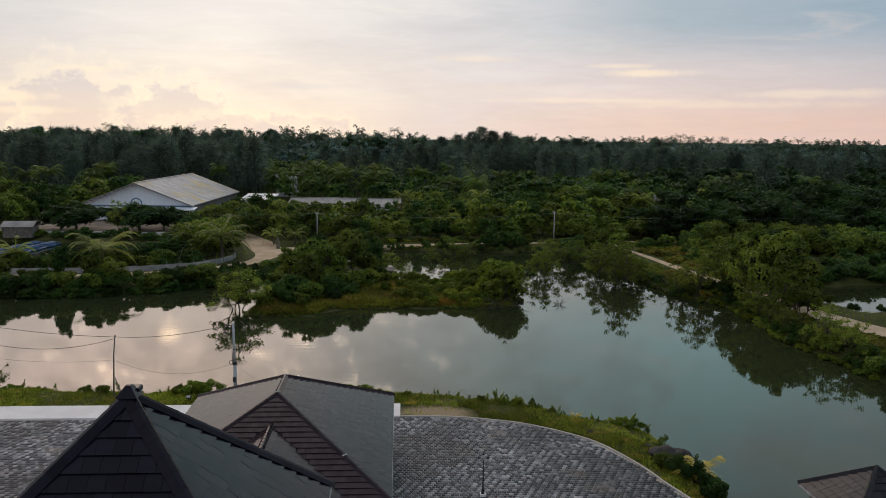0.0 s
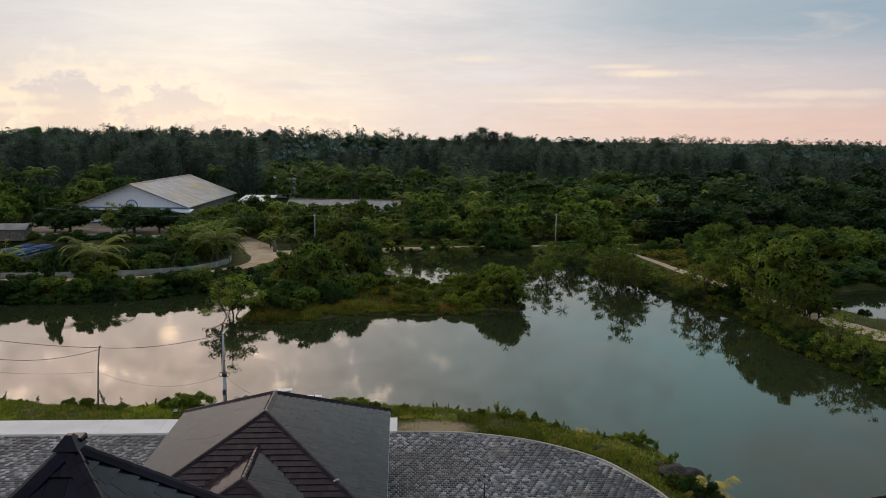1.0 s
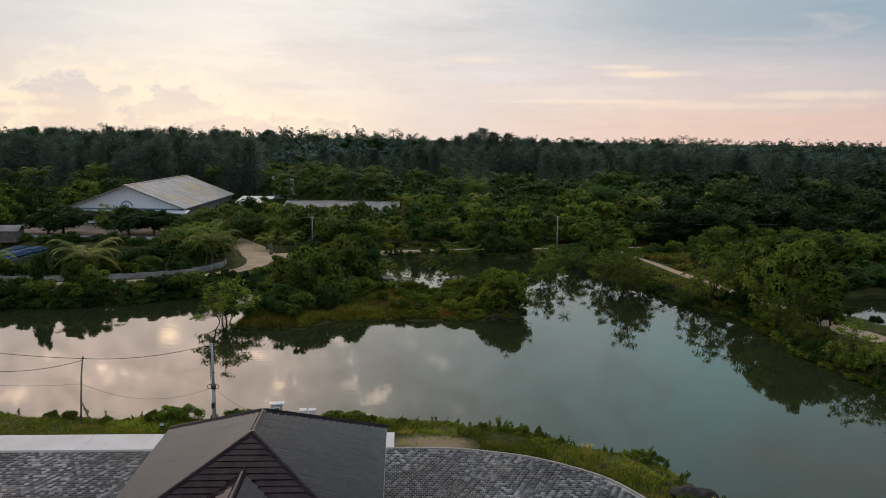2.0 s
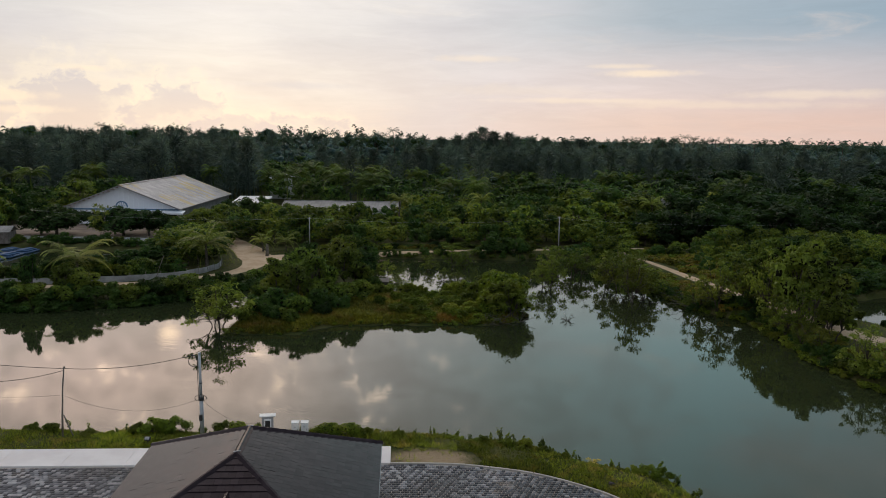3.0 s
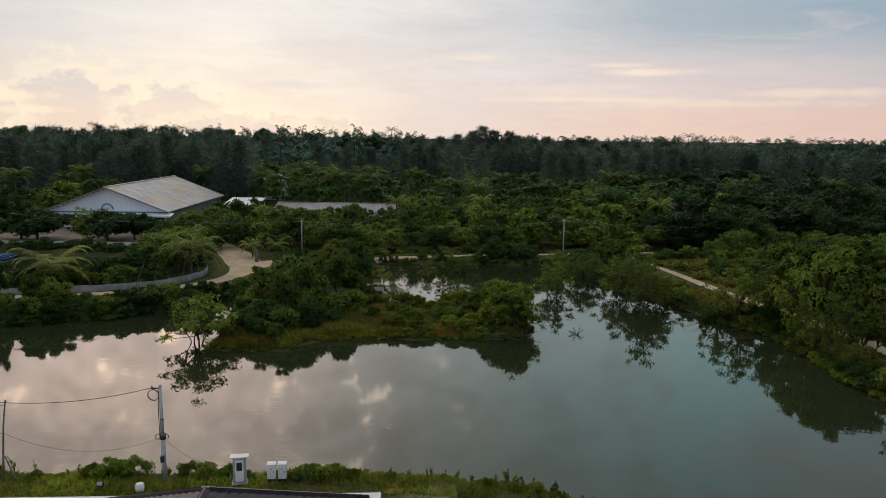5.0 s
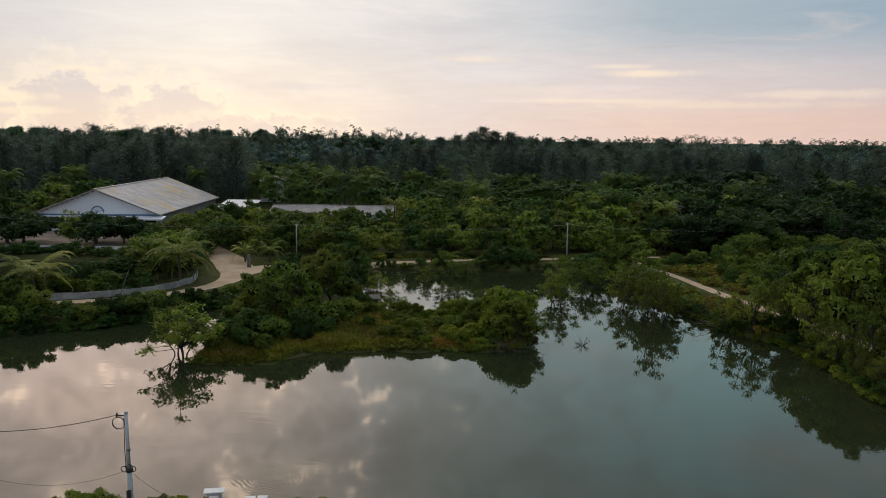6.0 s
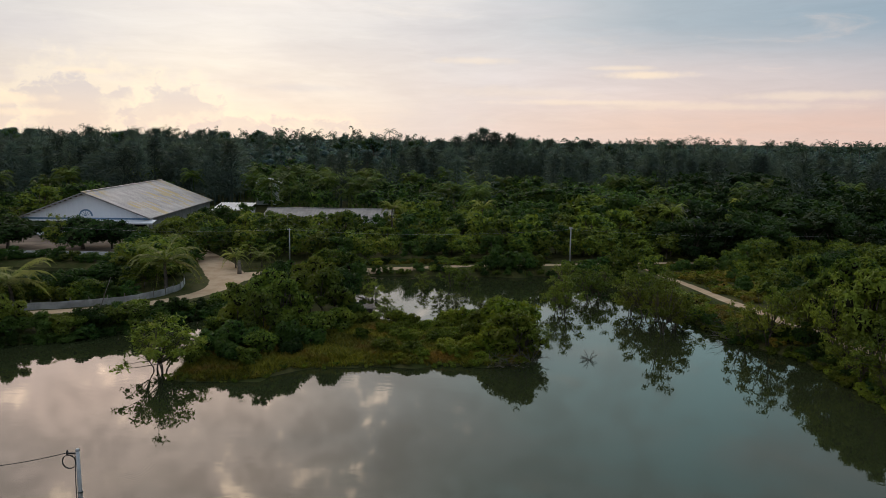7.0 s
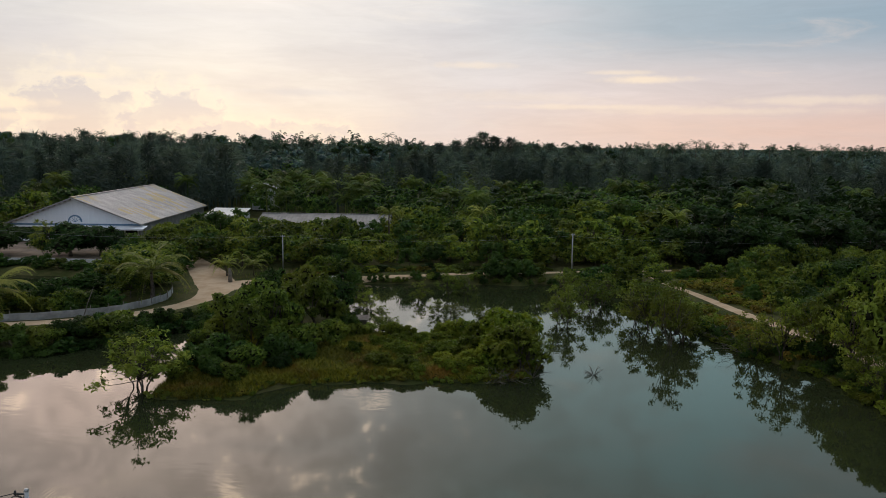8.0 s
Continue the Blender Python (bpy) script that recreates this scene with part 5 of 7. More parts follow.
def limbs(rs, centres, base_r, fork, multi=1, spread=0.4):
    """A tapering trunk, or several stems, with a limb into most clumps."""
    runs = []
    if multi == 1:
        runs.append(([(0, 0, -0.7), (0.05, 0.02, fork * 0.5), (0, 0.05, fork)], [base_r, base_r * 0.8, base_r * 0.6]))
    starts = [(0, 0, fork)] if multi == 1 else []
    for k in range(multi if multi > 1 else 0):
        a = 2 * math.pi * k / multi + rs.uniform(-.4, .4)
        p = (math.cos(a) * spread, math.sin(a) * spread, fork)
        runs.append(([(math.cos(a) * 0.15 * spread, math.sin(a) * 0.15 * spread, -0.7), (p[0] * 0.4, p[1] * 0.4, fork * 0.5), p], [base_r * 0.8, base_r * 0.6, base_r * 0.5]))
        starts.append(p)
    for c in centres:
        s = min(starts, key=lambda q: (q[0] - c[0]) ** 2 + (q[1] - c[1]) ** 2)
        m = ((s[0] + c[0]) / 2 + rs.uniform(-.2, .2), (s[1] + c[1]) / 2 + rs.uniform(-.2, .2), (s[2] * 0.4 + c[2] * 0.6))
        runs.append(([s, m, c], [base_r * 0.45, base_r * 0.3, base_r * 0.12]))
    return runs


def plant(name, label, category, group, seed, n_clump, rx, rz, z0, size, leaves, leaf, mat, base_r, fork, multi=1, spread=0.4, core=0.62, shell=(0.72, 1.06), flat=0.75, sides=5, split=False, mass=False):
    rs = np.random.RandomState(seed)
    c, r = clumps(rs, n_clump, rx, rz, z0, size, flat)
    lv, lf = leaf_cloud(rs, c, r, leaves, leaf, True, up=0.55, shell=shell)
    ob = thing(name, label, category, (0, 0, -500), 0, group)
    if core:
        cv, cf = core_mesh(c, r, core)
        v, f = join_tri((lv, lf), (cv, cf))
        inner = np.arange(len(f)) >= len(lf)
        # cores mostly darker than the leaves: shade inside the crown put into colour
        me = mesh_np("crown", v, f, [mat, MASS["deep_green_leaf" if mat is M_LEAF_DEEP else "dense_leaf"] if mass else M_CORE_SHADE], inner)
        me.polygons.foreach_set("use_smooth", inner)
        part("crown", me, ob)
    else:
        part("crown", mesh_np("crown", lv, lf, mat), ob)
    runs = limbs(rs, c, base_r, fork, multi, spread)
    if split:
        for k, (pts_, rad) in enumerate(runs):
            part("stem" if k < multi else "limb", tube("limb", pts_, rad, M_BARK, sides), ob)
    else:
        part("trunk", tubes("trunk", runs, M_BARK, sides), ob)
    return ob


def frond_arrays(rs, length, rise, droop, leaflets, width):
    """A feathered frond along +x: a stem and two rows of leaflets."""
    xs = np.linspace(0, 1, leaflets + 1)
    reach = length * (xs - 0.12 * xs ** 3)
    z = rise * length * np.sin(xs * 1.9) * 0.5 - droop * length * xs ** 2.4
    v, f = [], []
    for i in range(1, leaflets + 1):
        l = width * math.sin(math.pi * min(1, 0.18 + 0.80 * xs[i])) + 0.05
        for s in (-1, 1):
            p = np.array((reach[i], 0, z[i]))
            tip = p + np.array((l * 0.50, s * l * 0.85, -l * (0.12 + rs.uniform(0, .30))))
            w = length / leaflets * 0.55
            o = len(v)
            v += [p - np.array((w, 0, 0)), p + np.array((w, 0, 0.01)), tip]
            f.append((o, o + 1, o + 2))
    for i in range(leaflets):
        o = len(v)
        h = 0.018 * length * (1 - xs[i] * 0.7)
        v += [np.array((reach[i], -h, z[i])), np.array((reach[i], h, z[i])), np.array((reach[i + 1], 0, z[i + 1] + 0.02))]
        f.append((o, o + 1, o + 2))
    return np.array(v), np.array(f)


def palm_arrays(rs, fronds, length, leaflets, width, z):
    parts_ = []
    for k in range(fronds):
        t = k / fronds
        v, f = frond_arrays(rs, length * rs.uniform(0.8, 1.1), 1.35 - 1.5 * t + rs.uniform(-.12, .12), 0.22 + 0.55 * t, leaflets, width)
        a = k * 2.39996 + rs.uniform(-.2, .2)
        ca, sa = math.cos(a), math.sin(a)
        v = np.stack([v[:, 0] * ca - v[:, 1] * sa, v[:, 0] * sa + v[:, 1] * ca, v[:, 2] + z], 1)
        parts_.append((v, f))
    return join_tri(*parts_)


def palm(name, label, seed, h, fronds, length, leaflets, width, group, lean=0.3):
    rs = np.random.RandomState(seed)
    ob = thing(name, label, "palm tree", (0, 0, -500), 0, group)
    v, f = palm_arrays(rs, fronds, length, leaflets, width, h)
    v[:, 0] += lean
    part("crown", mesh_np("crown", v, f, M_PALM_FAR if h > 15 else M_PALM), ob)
    n = 8
    part("trunk", tube("trunk", [(lean * (i / n) ** 1.6, 0.1 * math.sin(i * 0.6), -0.5 + (h + 0.6) * i / n) for i in range(n + 1)], [0.26 - 0.02 * min(i, 6) for i in range(n + 1)], M_BARK, 8), ob)
    return ob


def casuarina_arrays(rs, h, r, n, size):
    """Feathery, open, drooping foliage round a tall leader."""
    t = rs.uniform(0.15, 1.0, n) ** 0.8
    rad = r * (1.05 - t) ** 0.7 * np.sqrt(rs.uniform(0.10, 1, n)) * (0.72 + 0.40 * np.sin(t * 23 + 3 * np.floor(rs.uniform(0, 5, n))))
    a = rs.uniform(0, 2 * np.pi, n)
    c = np.stack([rad * np.cos(a), rad * np.sin(a), t * h + rad * 0.25], 1)
    d = np.stack([np.cos(a) * 0.5, np.sin(a) * 0.5, rs.uniform(-0.5, 1.0, n)], 1) + rs.normal(size=(n, 3)) * 0.35
    d /= np.linalg.norm(d, axis=1)[:, None]
    s = np.cross(d, rs.normal(size=(n, 3)))
    s /= np.linalg.norm(s, axis=1)[:, None]
    L = size * rs.uniform(0.6, 1.5, n)[:, None]
    v = np.stack([c - s * L * 0.085, c + s * L * 0.085, c + d * L * 1.3], 1).reshape(-1, 3)
    return v, np.arange(3 * n).reshape(-1, 3)


def casuarina(label, seed, h, r, n, size, group):
    rs = np.random.RandomState(seed)
    ob = thing("casuarina_tree", label, "tree", (0, 0, -500), 0, group)
    v, f = casuarina_arrays(rs, h, r, n, size)
    part("crown", mesh_np("crown", v, f, M_CASU), ob)
    runs = [([(0, 0, -0.5), (0.2, 0, h * 0.5), (0, 0.2, h * 0.98)], [0.3, 0.18, 0.03])]
    for k in range(14):
        z = h * (0.22 + 0.05 * k)
        a = k * 2.4
        q = r * (1.05 - z / h) ** 0.7 * 0.8
        runs.append(([(0.1, 0, z), (q * 0.5 * math.cos(a), q * 0.5 * math.sin(a), z + 0.6), (q * math.cos(a), q * math.sin(a), z + q * 0.5)], [0.07, 0.05, 0.02]))
    part("trunk", tubes("trunk", runs, M_BARK, 5), ob)
    return ob


GONE = []


def proto(ob):
    GONE.append(ob)
    return ob


SHRUBS = [proto(plant("mangrove_shrub", "dense glossy green mangrove shrub on the pond bank", "shrub", "mangrove shrubs", 20 + k, 13, 1.75, 2.2, 0.35, 0.75, 1700, 0.26, M_LEAF_DARK if k % 2 else M_LEAF, 0.09, 0.5, 4, 0.5, sides=3)) for k in range(4)]
SCRUB = [proto(plant("scrub_bush", "bushy green shrub on the far bank", "shrub", "shrubs on the far banks", 30 + k, 14, 1.75, 2.3, 0.30, 0.70, 800, 0.29, M_LEAF_DARK if k % 2 else M_LEAF, 0.09, 0.5, 1, 0.5, 0.66, (0.6, 1.2), sides=3, mass=True)) for k in range(4)]
THICKET = [proto(plant("thicket_bush", "dense dark green bush in the thicket by the ponds", "shrub", "thicket bushes by the ponds", 130 + k, 15, 1.8, 2.3, 0.20, 0.68, 800, 0.28, M_LEAF_DARK, 0.08, 0.5, 1, 0.5, 0.66, (0.6, 1.25), sides=3, mass=True)) for k in range(3)]
LOW = [proto(plant("low_bush", "low yellow-green bush among the island grass", "shrub", "low island bushes", 35 + k, 9, 1.2, 0.7, 0.12, 0.42, 800, 0.17, (M_LEAF_BRIGHT, M_LEAF_YELLOW, M_LEAF_OLIVE)[k], 0.05, 0.2, 4, 0.4, sides=3)) for k in range(3)]
BRUSH = [proto(plant("low_brush", "low yellow-green brush beside the track", "shrub", "low brush by the track", 36 + k, 10, 1.4, 0.8, 0.12, 0.5, 480, 0.24, (M_LEAF_YELLOW, M_LEAF_BRIGHT, M_LEAF_YELLOW)[k], 0.05, 0.2, 1, 0.4, sides=3, shell=(0.7, 1.2))) for k in range(3)]
BANK = [proto(plant("bank_shrub", "fine-leaved bright green shrub on the near bank", "shrub", "shrubs on the near bank", 25 + k, 16, 1.15, 1.15, 0.15, 0.40, 2300, 0.12, M_LEAF_BRIGHT, 0.04, 0.3, 4, 0.4, 0.55, (0.65, 1.3), sides=3)) for k in range(2)]
FRESH = [proto(plant("mangrove_shrub", "bright yellow-green mangrove shrub on the island", "shrub", "mangrove shrubs", 28 + k, 24, 1.85, 2.4, 0.20, 0.50, 2000, 0.22, M_LEAF_BRIGHT, 0.09, 0.5, 4, 0.5, 0.58, (0.5, 1.4), sides=3)) for k in range(2)]
TREES = [proto(plant("mangrove_tree", "leafy green mangrove tree with several stems", "tree", "mangrove trees", 40 + k, 20, 2.4, 4.2, 1.6, 1.0, 2900, 0.27, (M_LEAF, M_LEAF_DARK, M_LEAF)[k], 0.14, 1.5, 3, 0.8, sides=4)) for k in range(3)]
STAND = [proto(plant("mangrove_tree", "leafy green tree in the thicket by the lane", "tree", "trees by the lane", 50 + k, 20, 2.5, 4.7, 1.0, 0.95, 1200, 0.35, (M_LEAF, M_LEAF_DARK, M_LEAF_OLIVE)[k], 0.14, 1.5, 1, 0.8, 0.66, (0.55, 1.25), sides=3, mass=True)) for k in range(3)]
AIRY = [proto(plant("young_mangrove", "sparse olive-green young mangrove standing in the water", "tree", "young mangroves in the water", 60 + k, 36, 2.35, 4.9, 0.6, 0.42, 1900, 0.165, M_LEAF_OLIVE, 0.075, 1.1, 3, 0.4, 0.0, (0.1, 1.6), split=True)) for k in range(3)]
WIDE = [proto(plant("umbrella_tree", "spreading dark tree with a flat dense crown in the yard", "tree", "yard trees", 70 + k, 30, 3.7, 3.6, 1.9, 1.25, 3800, 0.34, M_LEAF_DEEP, 0.24, 2.2, 1, 0.4, 0.66, (0.6, 1.12), 0.6)) for k in range(2)]
WOOD = [proto(plant("broadleaf_tree", "rounded broadleaf tree at the edge of the wood", "tree", "trees behind the lane", 80 + k, 20, 2.5, 4.9, 0.9, 0.98, 1000, 0.38, (M_LEAF, M_LEAF_DARK, M_LEAF, M_LEAF_OLIVE)[k], 0.16, 1.6, 1, 0.5, 0.66, (0.55, 1.25), sides=3, mass=True)) for k in range(4)]
DEEP = [proto(plant("broadleaf_tree", "dark rounded broadleaf tree at the edge of the wood", "tree", "trees behind the lane", 86 + k, 20, 2.5, 4.9, 0.9, 0.98, 1000, 0.38, M_LEAF_DEEP, 0.16, 1.6, 1, 0.5, 0.66, (0.55, 1.25), sides=3, mass=True)) for k in range(2)]
PALMS = [proto(palm("coconut_palm", "coconut palm with long arching fronds", 90 + k, (6.5, 8.0, 3.2)[k], (20, 22, 20)[k], (3.6, 3.8, 4.6)[k], 34, 1.05, "coconut palms", (0.5, -0.6, 0.2)[k])) for k in range(3)]
CASU = [proto(casuarina("tall feathery grey-green casuarina", 100 + k, 20, 6.0, 3000, 0.75, "casuarinas")) for k in range(2)]
TALL_PALMS = [proto(palm("coconut_palm", "tall coconut palm over the treetops", 95 + k, 21, 16, 3.6, 9, 0.8, "tall coconut palms", (0.8, -0.9)[k])) for k in range(2)]
BIG = [proto(plant("broadleaf_tree", "tall round-headed tree over the woodland", "tree", "tall trees on the skyline", 85 + k, 16, 4.6, 7.0, 14.0, 2.4, 1300, 0.55, M_LEAF_HAZE, 0.4, 10.0, 1, 0.5, 0.86, sides=4, mass=True)) for k in range(2)]


def set_plant(pool, x, y, h_scale, w_scale=None, z=None, seed=0):
    r = random.Random(int(x * 97 + y * 31) + seed)
    src = pool[r.randrange(len(pool))]
    w = w_scale or h_scale
    zz = max(z_at(x, y), -0.35) - 0.06 if z is None else z
    ob = copy_thing(src, Matrix.Translation((x, y, zz)) @ pose(0, 0, 0, r.uniform(-3, 3), r.uniform(-3, 3), r.uniform(0, 360)) @ Matrix.Diagonal((w, w, h_scale, 1)))
    return ob


rnd = random.Random(11)
# island, west part: tall mangroves behind, shrubs along the water
for x, y, s in ((-24.6, 114, 1.0), (-21.5, 111, 1.0), (-18, 116, 1.05), (-21, 120, 1.1), (-25.5, 122, 1.0), (-17.5, 122.5, 0.95), (-22.5, 127.5, 0.95), (-18.6, 127, 0.85), (-26, 108.5, 0.9), (-22.5, 105.8, 0.85), (-26.4, 129, 0.85)):
    set_plant(TREES, x, y, s * 1.18, s * 1.12)
for x, y, s in ((-27.3, 98, 0.8), (-26.2, 101.5, 1.15), (-26.8, 105, 1.2), (-24, 103, 1.2), (-21.5, 101.5, 1.1), (-19.5, 105, 1.2), (-17.5, 109, 1.2), (-20.5, 108.5, 1.3), (-15.5, 112.5, 1.1), (-15, 116, 1.1), (-27.8, 112, 1.1),
                (-28, 117.5, 1.1), (-27.6, 123, 1.1), (-24, 99, 0.85), (-21.8, 97.8, 0.7), (-15.3, 119.5, 0.9), (-13.8, 114.6, 0.75), (-12.2, 116, 0.6), (-17.0, 105.2, 0.8), (-18.6, 101.8, 0.7)):
    set_plant(SHRUBS, x, y, s)
# island, middle and east
for x, y, s in ((-9.3, 115.2, 0.7), (-7.6, 114.4, 0.6), (-3.4, 115.6, 0.75), (-1.4, 114.8, 0.9), (0.8, 113.5, 1.1), (2.6, 111, 1.6), (4.0, 108.3, 1.7), (4.1, 105.3, 1.6), (2.0, 107.5, 1.2), (1.4, 104.4, 0.85), (-0.8, 108.5, 0.8), (-0.5, 105.0, 0.62),
                (-3.0, 105.4, 0.5), (-4.5, 109, 0.55), (-7.4, 107.2, 0.5), (-2.5, 102.9, 0.45), (-10, 105, 0.45), (-12.5, 108, 0.5), (3.2, 113.2, 1.1), (-6, 111.8, 0.55), (-10.6, 111.0, 0.5)):
    set_plant(FRESH, x, y, s * 1.2, s * 1.15)
for x, y, s in ((2.2, 112.6, 0.80), (4.2, 109.6, 0.85), (3.6, 106.8, 0.8), (4.4, 104.2, 0.95)):
    set_plant(AIRY, x, y, s * 1.1, s * 1.3)
for k in range(62):
    x, y = rnd.uniform(-9.5, 4.5), rnd.uniform(101.2, 116)
    if signed(ISLAND, np.array([x]), np.array([y]))[0] > 0.5:
        s = rnd.uniform(0.30, 0.62)
        set_plant(FRESH, x, y, s, s * 1.2)
for k in range(40):
    x, y = rnd.uniform(-18, 4), rnd.uniform(100.5, 115.5)
    if signed(ISLAND, np.array([x]), np.array([y]))[0] > 0.7:
        s = rnd.uniform(0.55, 1.05) if x > -6 else rnd.uniform(0.3, 0.55)
        set_plant(LOW[:1] if x > -6 else LOW[1:], x, y, s, s * 1.1)
def shore_line(poly, step, lo, hi, inset):
    n = len(poly)
    cx, cy = poly[:, 0].mean(), poly[:, 1].mean()
    for k in range(lo, hi):
        a, c = Vector(poly[k % n]), Vector(poly[(k + 1) % n])
        m = max(1, round((c - a).length / step))
        nrm = Vector((-(c - a).y, (c - a).x)).normalized() * inset
        for j in range(m):
            yield a.lerp(c, j / m) + nrm


for q_ in shore_line(ISLAND, 1.15, 0, 12, 0.35):
    s = rnd.uniform(0.3, 0.6) if q_.x < -7 else rnd.uniform(0.5, 0.9)
    set_plant(LOW, q_.x + rnd.uniform(-.3, .3), q_.y + rnd.uniform(-.2, .3), s, s)
for q_ in shore_line(POND, 1.7, 23, 40, -0.5):
    s = rnd.uniform(0.3, 0.6)
    set_plant(SCRUB, q_.x + rnd.uniform(-.4, .4), q_.y + rnd.uniform(-.4, .4), s, s * 1.1)
for q_ in shore_line(POND, 4.2, 23, 33, -0.7):
    s = rnd.uniform(0.6, 1.0) if q_.y < 107 else rnd.uniform(0.28, 0.42)
    set_plant(AIRY if q_.y < 107 and rnd.random() < 0.6 else SHRUBS, q_.x + rnd.uniform(-.5, .5), q_.y + rnd.uniform(-.5, .5), s, s * 1.05)
# trees standing in the water
for x, y, s, w in ((-29.3, 96.2, 1.12, 1.55), (-30.4, 97.2, 1.0, 1.2), (10.9, 125.2, 0.95, 1.0), (9.9, 126.2, 0.75, 0.8), (-10.2, 119.2, 0.78, 1.0), (-11.8, 120.4, 0.62, 0.8), (-12.4, 127.5, 0.6, 0.7), (-8.4, 138.5, 0.85, 1.0), (-4.4, 142.8, 1.1, 1.2), (-2.2, 143.6, 1.0, 1.1),
                   (-5.4, 130, 0.65, 0.9), (-3.3, 129, 0.6, 0.8), (20.8, 124.5, 1.2, 1.5), (22.8, 126.0, 1.15, 1.35), (19.6, 127.2, 1.05, 1.2), (15.2, 134.5, 0.95, 1.2), (17.2, 138, 0.95, 1.1), (12.4, 141, 0.8, 1.0), (24.2, 121.5, 0.9, 1.2), (21.4, 116.6, 1.3, 1.1), (23.2, 118.4, 1.05, 1.2), (31.2, 110.4, 1.15, 1.1), (29.4, 112.6, 0.9, 0.9), (-14.5, 131.5, 0.9, 1.0), (-16.2, 134.5, 1.0, 1.2), (0.5, 128.5, 0.5, 0.7), (5.0, 127.0, 0.45, 0.6)):
    k_ = 1.2 if x > 5 or x < -25 else 0.75
    set_plant(AIRY, x, y, s * k_, w * k_)
# west bank along the lane
pts = [Vector(q) for q in ((-92, 98), (-64, 102), (-57, 104), (-52, 104.2), (-46, 107.6), (-40, 112), (-35.4, 118), (-33.2, 123), (-31.6, 131), (-28.6, 139.5), (-24, 146))]
for a, b in zip(pts, pts[1:]):
    n = max(1, round((b - a).length / 2.1))
    for j in range(n):
        p = a.lerp(b, j / n)
        s = rnd.uniform(0.72, 1.05) if p.x < -36 else rnd.uniform(0.45, 0.8)
        set_plant(SHRUBS, p.x + rnd.uniform(-.5, .5), p.y + rnd.uniform(-.5, .5), s, s * 1.15)
        if p.x < -38 and rnd.random() < 0.75:
            set_plant(SHRUBS, p.x + rnd.uniform(-.6, .6), p.y + 2.3 + rnd.uniform(-.5, .3), s * 0.85, s)
for x, y, s in ((-50.5, 106, 0.75), (-53.5, 106.5, 0.8), (-66, 104.5, 0.8)):
    set_plant(TREES, x, y, s)
for q_ in shore_line(POND, 1.3, 43, 51, 0.1):
    s = rnd.uniform(0.4, 0.7)
    set_plant(THICKET, q_.x + rnd.uniform(-.4, .4), q_.y + rnd.uniform(-.3, .5), s, s * 1.3, z=-0.1)
set_plant(TREES[1:2], -57.9, 105.8, 1.12, 0.6)
# fish pond surroundings
for x, y, s in ((-47.5, 137, 1.0), (-49, 142, 1.15), (-53, 149, 1.1), (-57, 151, 1.05), (-48.6, 148, 0.9), (-60, 155, 0.8), (-46.5, 130.5, 0.8), (-52, 155, 0.95), (-44.5, 139, 0.75), (-53, 140, 1.1), (-53.5, 145.5, 1.0), (-51, 135, 0.9)):
    set_plant(STAND, x, y, s, s * 1.15)
for k in range(44):
    t = k / 43
    x = -96 + 50 * t
    set_plant(SCRUB, x + rnd.uniform(-1, 1), 116.8 + 6.5 * max(0, t - 0.55) * 2.2 + rnd.uniform(0, 3.2), rnd.uniform(0.7, 1.15))
for k in range(14):
    set_plant(SCRUB, -96 + k * 3.4 + rnd.uniform(-1, 1), 154.2 + rnd.uniform(-2, 1.2), rnd.uniform(0.6, 0.9), rnd.uniform(0.9, 1.3))
for k in range(58):
    x, y = -71 + 24 * rnd.random(), 116.5 + 17 * rnd.random()
    if y < 116.5 + 0.45 * max(0, x + 62) or x > -47 and y > 124:
        continue
    set_plant(STAND[1:2] + THICKET[:2], x, y, rnd.uniform(0.55, 0.8), rnd.uniform(0.75, 1.0))
set_plant(PALMS[2:], -43.4, 130.0, 1.25, 1.35)
set_plant(PALMS[2:], -58.6, 119.4, 1.0, 1.3)
set_plant(PALMS[2:], -72.0, 118.0, 0.8)
for x, y, s in ((-39.6, 148.5, 0.62), (-35.6, 149.5, 0.62), (-46, 133.5, 0.7)):
    set_plant(PALMS[2:], x, y, s)
# yard trees
for x, y, s, w in ((-86.0, 161.5, 1.35, 1.75), (-90.5, 164, 1.15, 1.3), (-73.2, 164.0, 1.3, 1.7), (-68.4, 165.5, 1.15, 1.2)):
    set_plant(WIDE, x, y, s, w, z=0.2)
set_plant(AIRY, -76.4, 161.5, 1.45, 1.2)
set_plant(PALMS[2:], -70.0, 172.0, 0.75)
# back of the pond, between water and lane
for x, y, s in ((-21.5, 150.5, 1.2), (-19.5, 148.8, 1.0), (1.5, 153.2, 1.2), (4.0, 153.6, 1.4), (6.3, 153.8, 1.45), (8.3, 154.6, 1.1), (-10.2, 151.8, 0.62), (-7.5, 152.0, 0.6), (14.0, 152.6, 0.9), (19.0, 151.5, 1.3), (21.5, 150.2, 1.3), (23.0, 146.5, 0.9), (23.6, 142.0, 0.85), (24.2, 137.5, 0.8), (25.6, 132.5, 0.7), (26.8, 128.0, 0.6), (17.0, 153.6, 0.8)):
    set_plant(SCRUB, x, y, s, s * 1.1)
for x, y, s in ((22.5, 155.0, 0.85), (24.6, 150.5, 0.95), (25.8, 145.5, 0.85), (-25.5, 150.8, 0.7)):
    set_plant(STAND, x, y, s)
# east bank: scrub by the path, then the dark stand
for x, y, s in ((32.6, 111.6, 0.8), (34.6, 108.4, 1.0)):
    set_plant(SHRUBS, x, y, s)
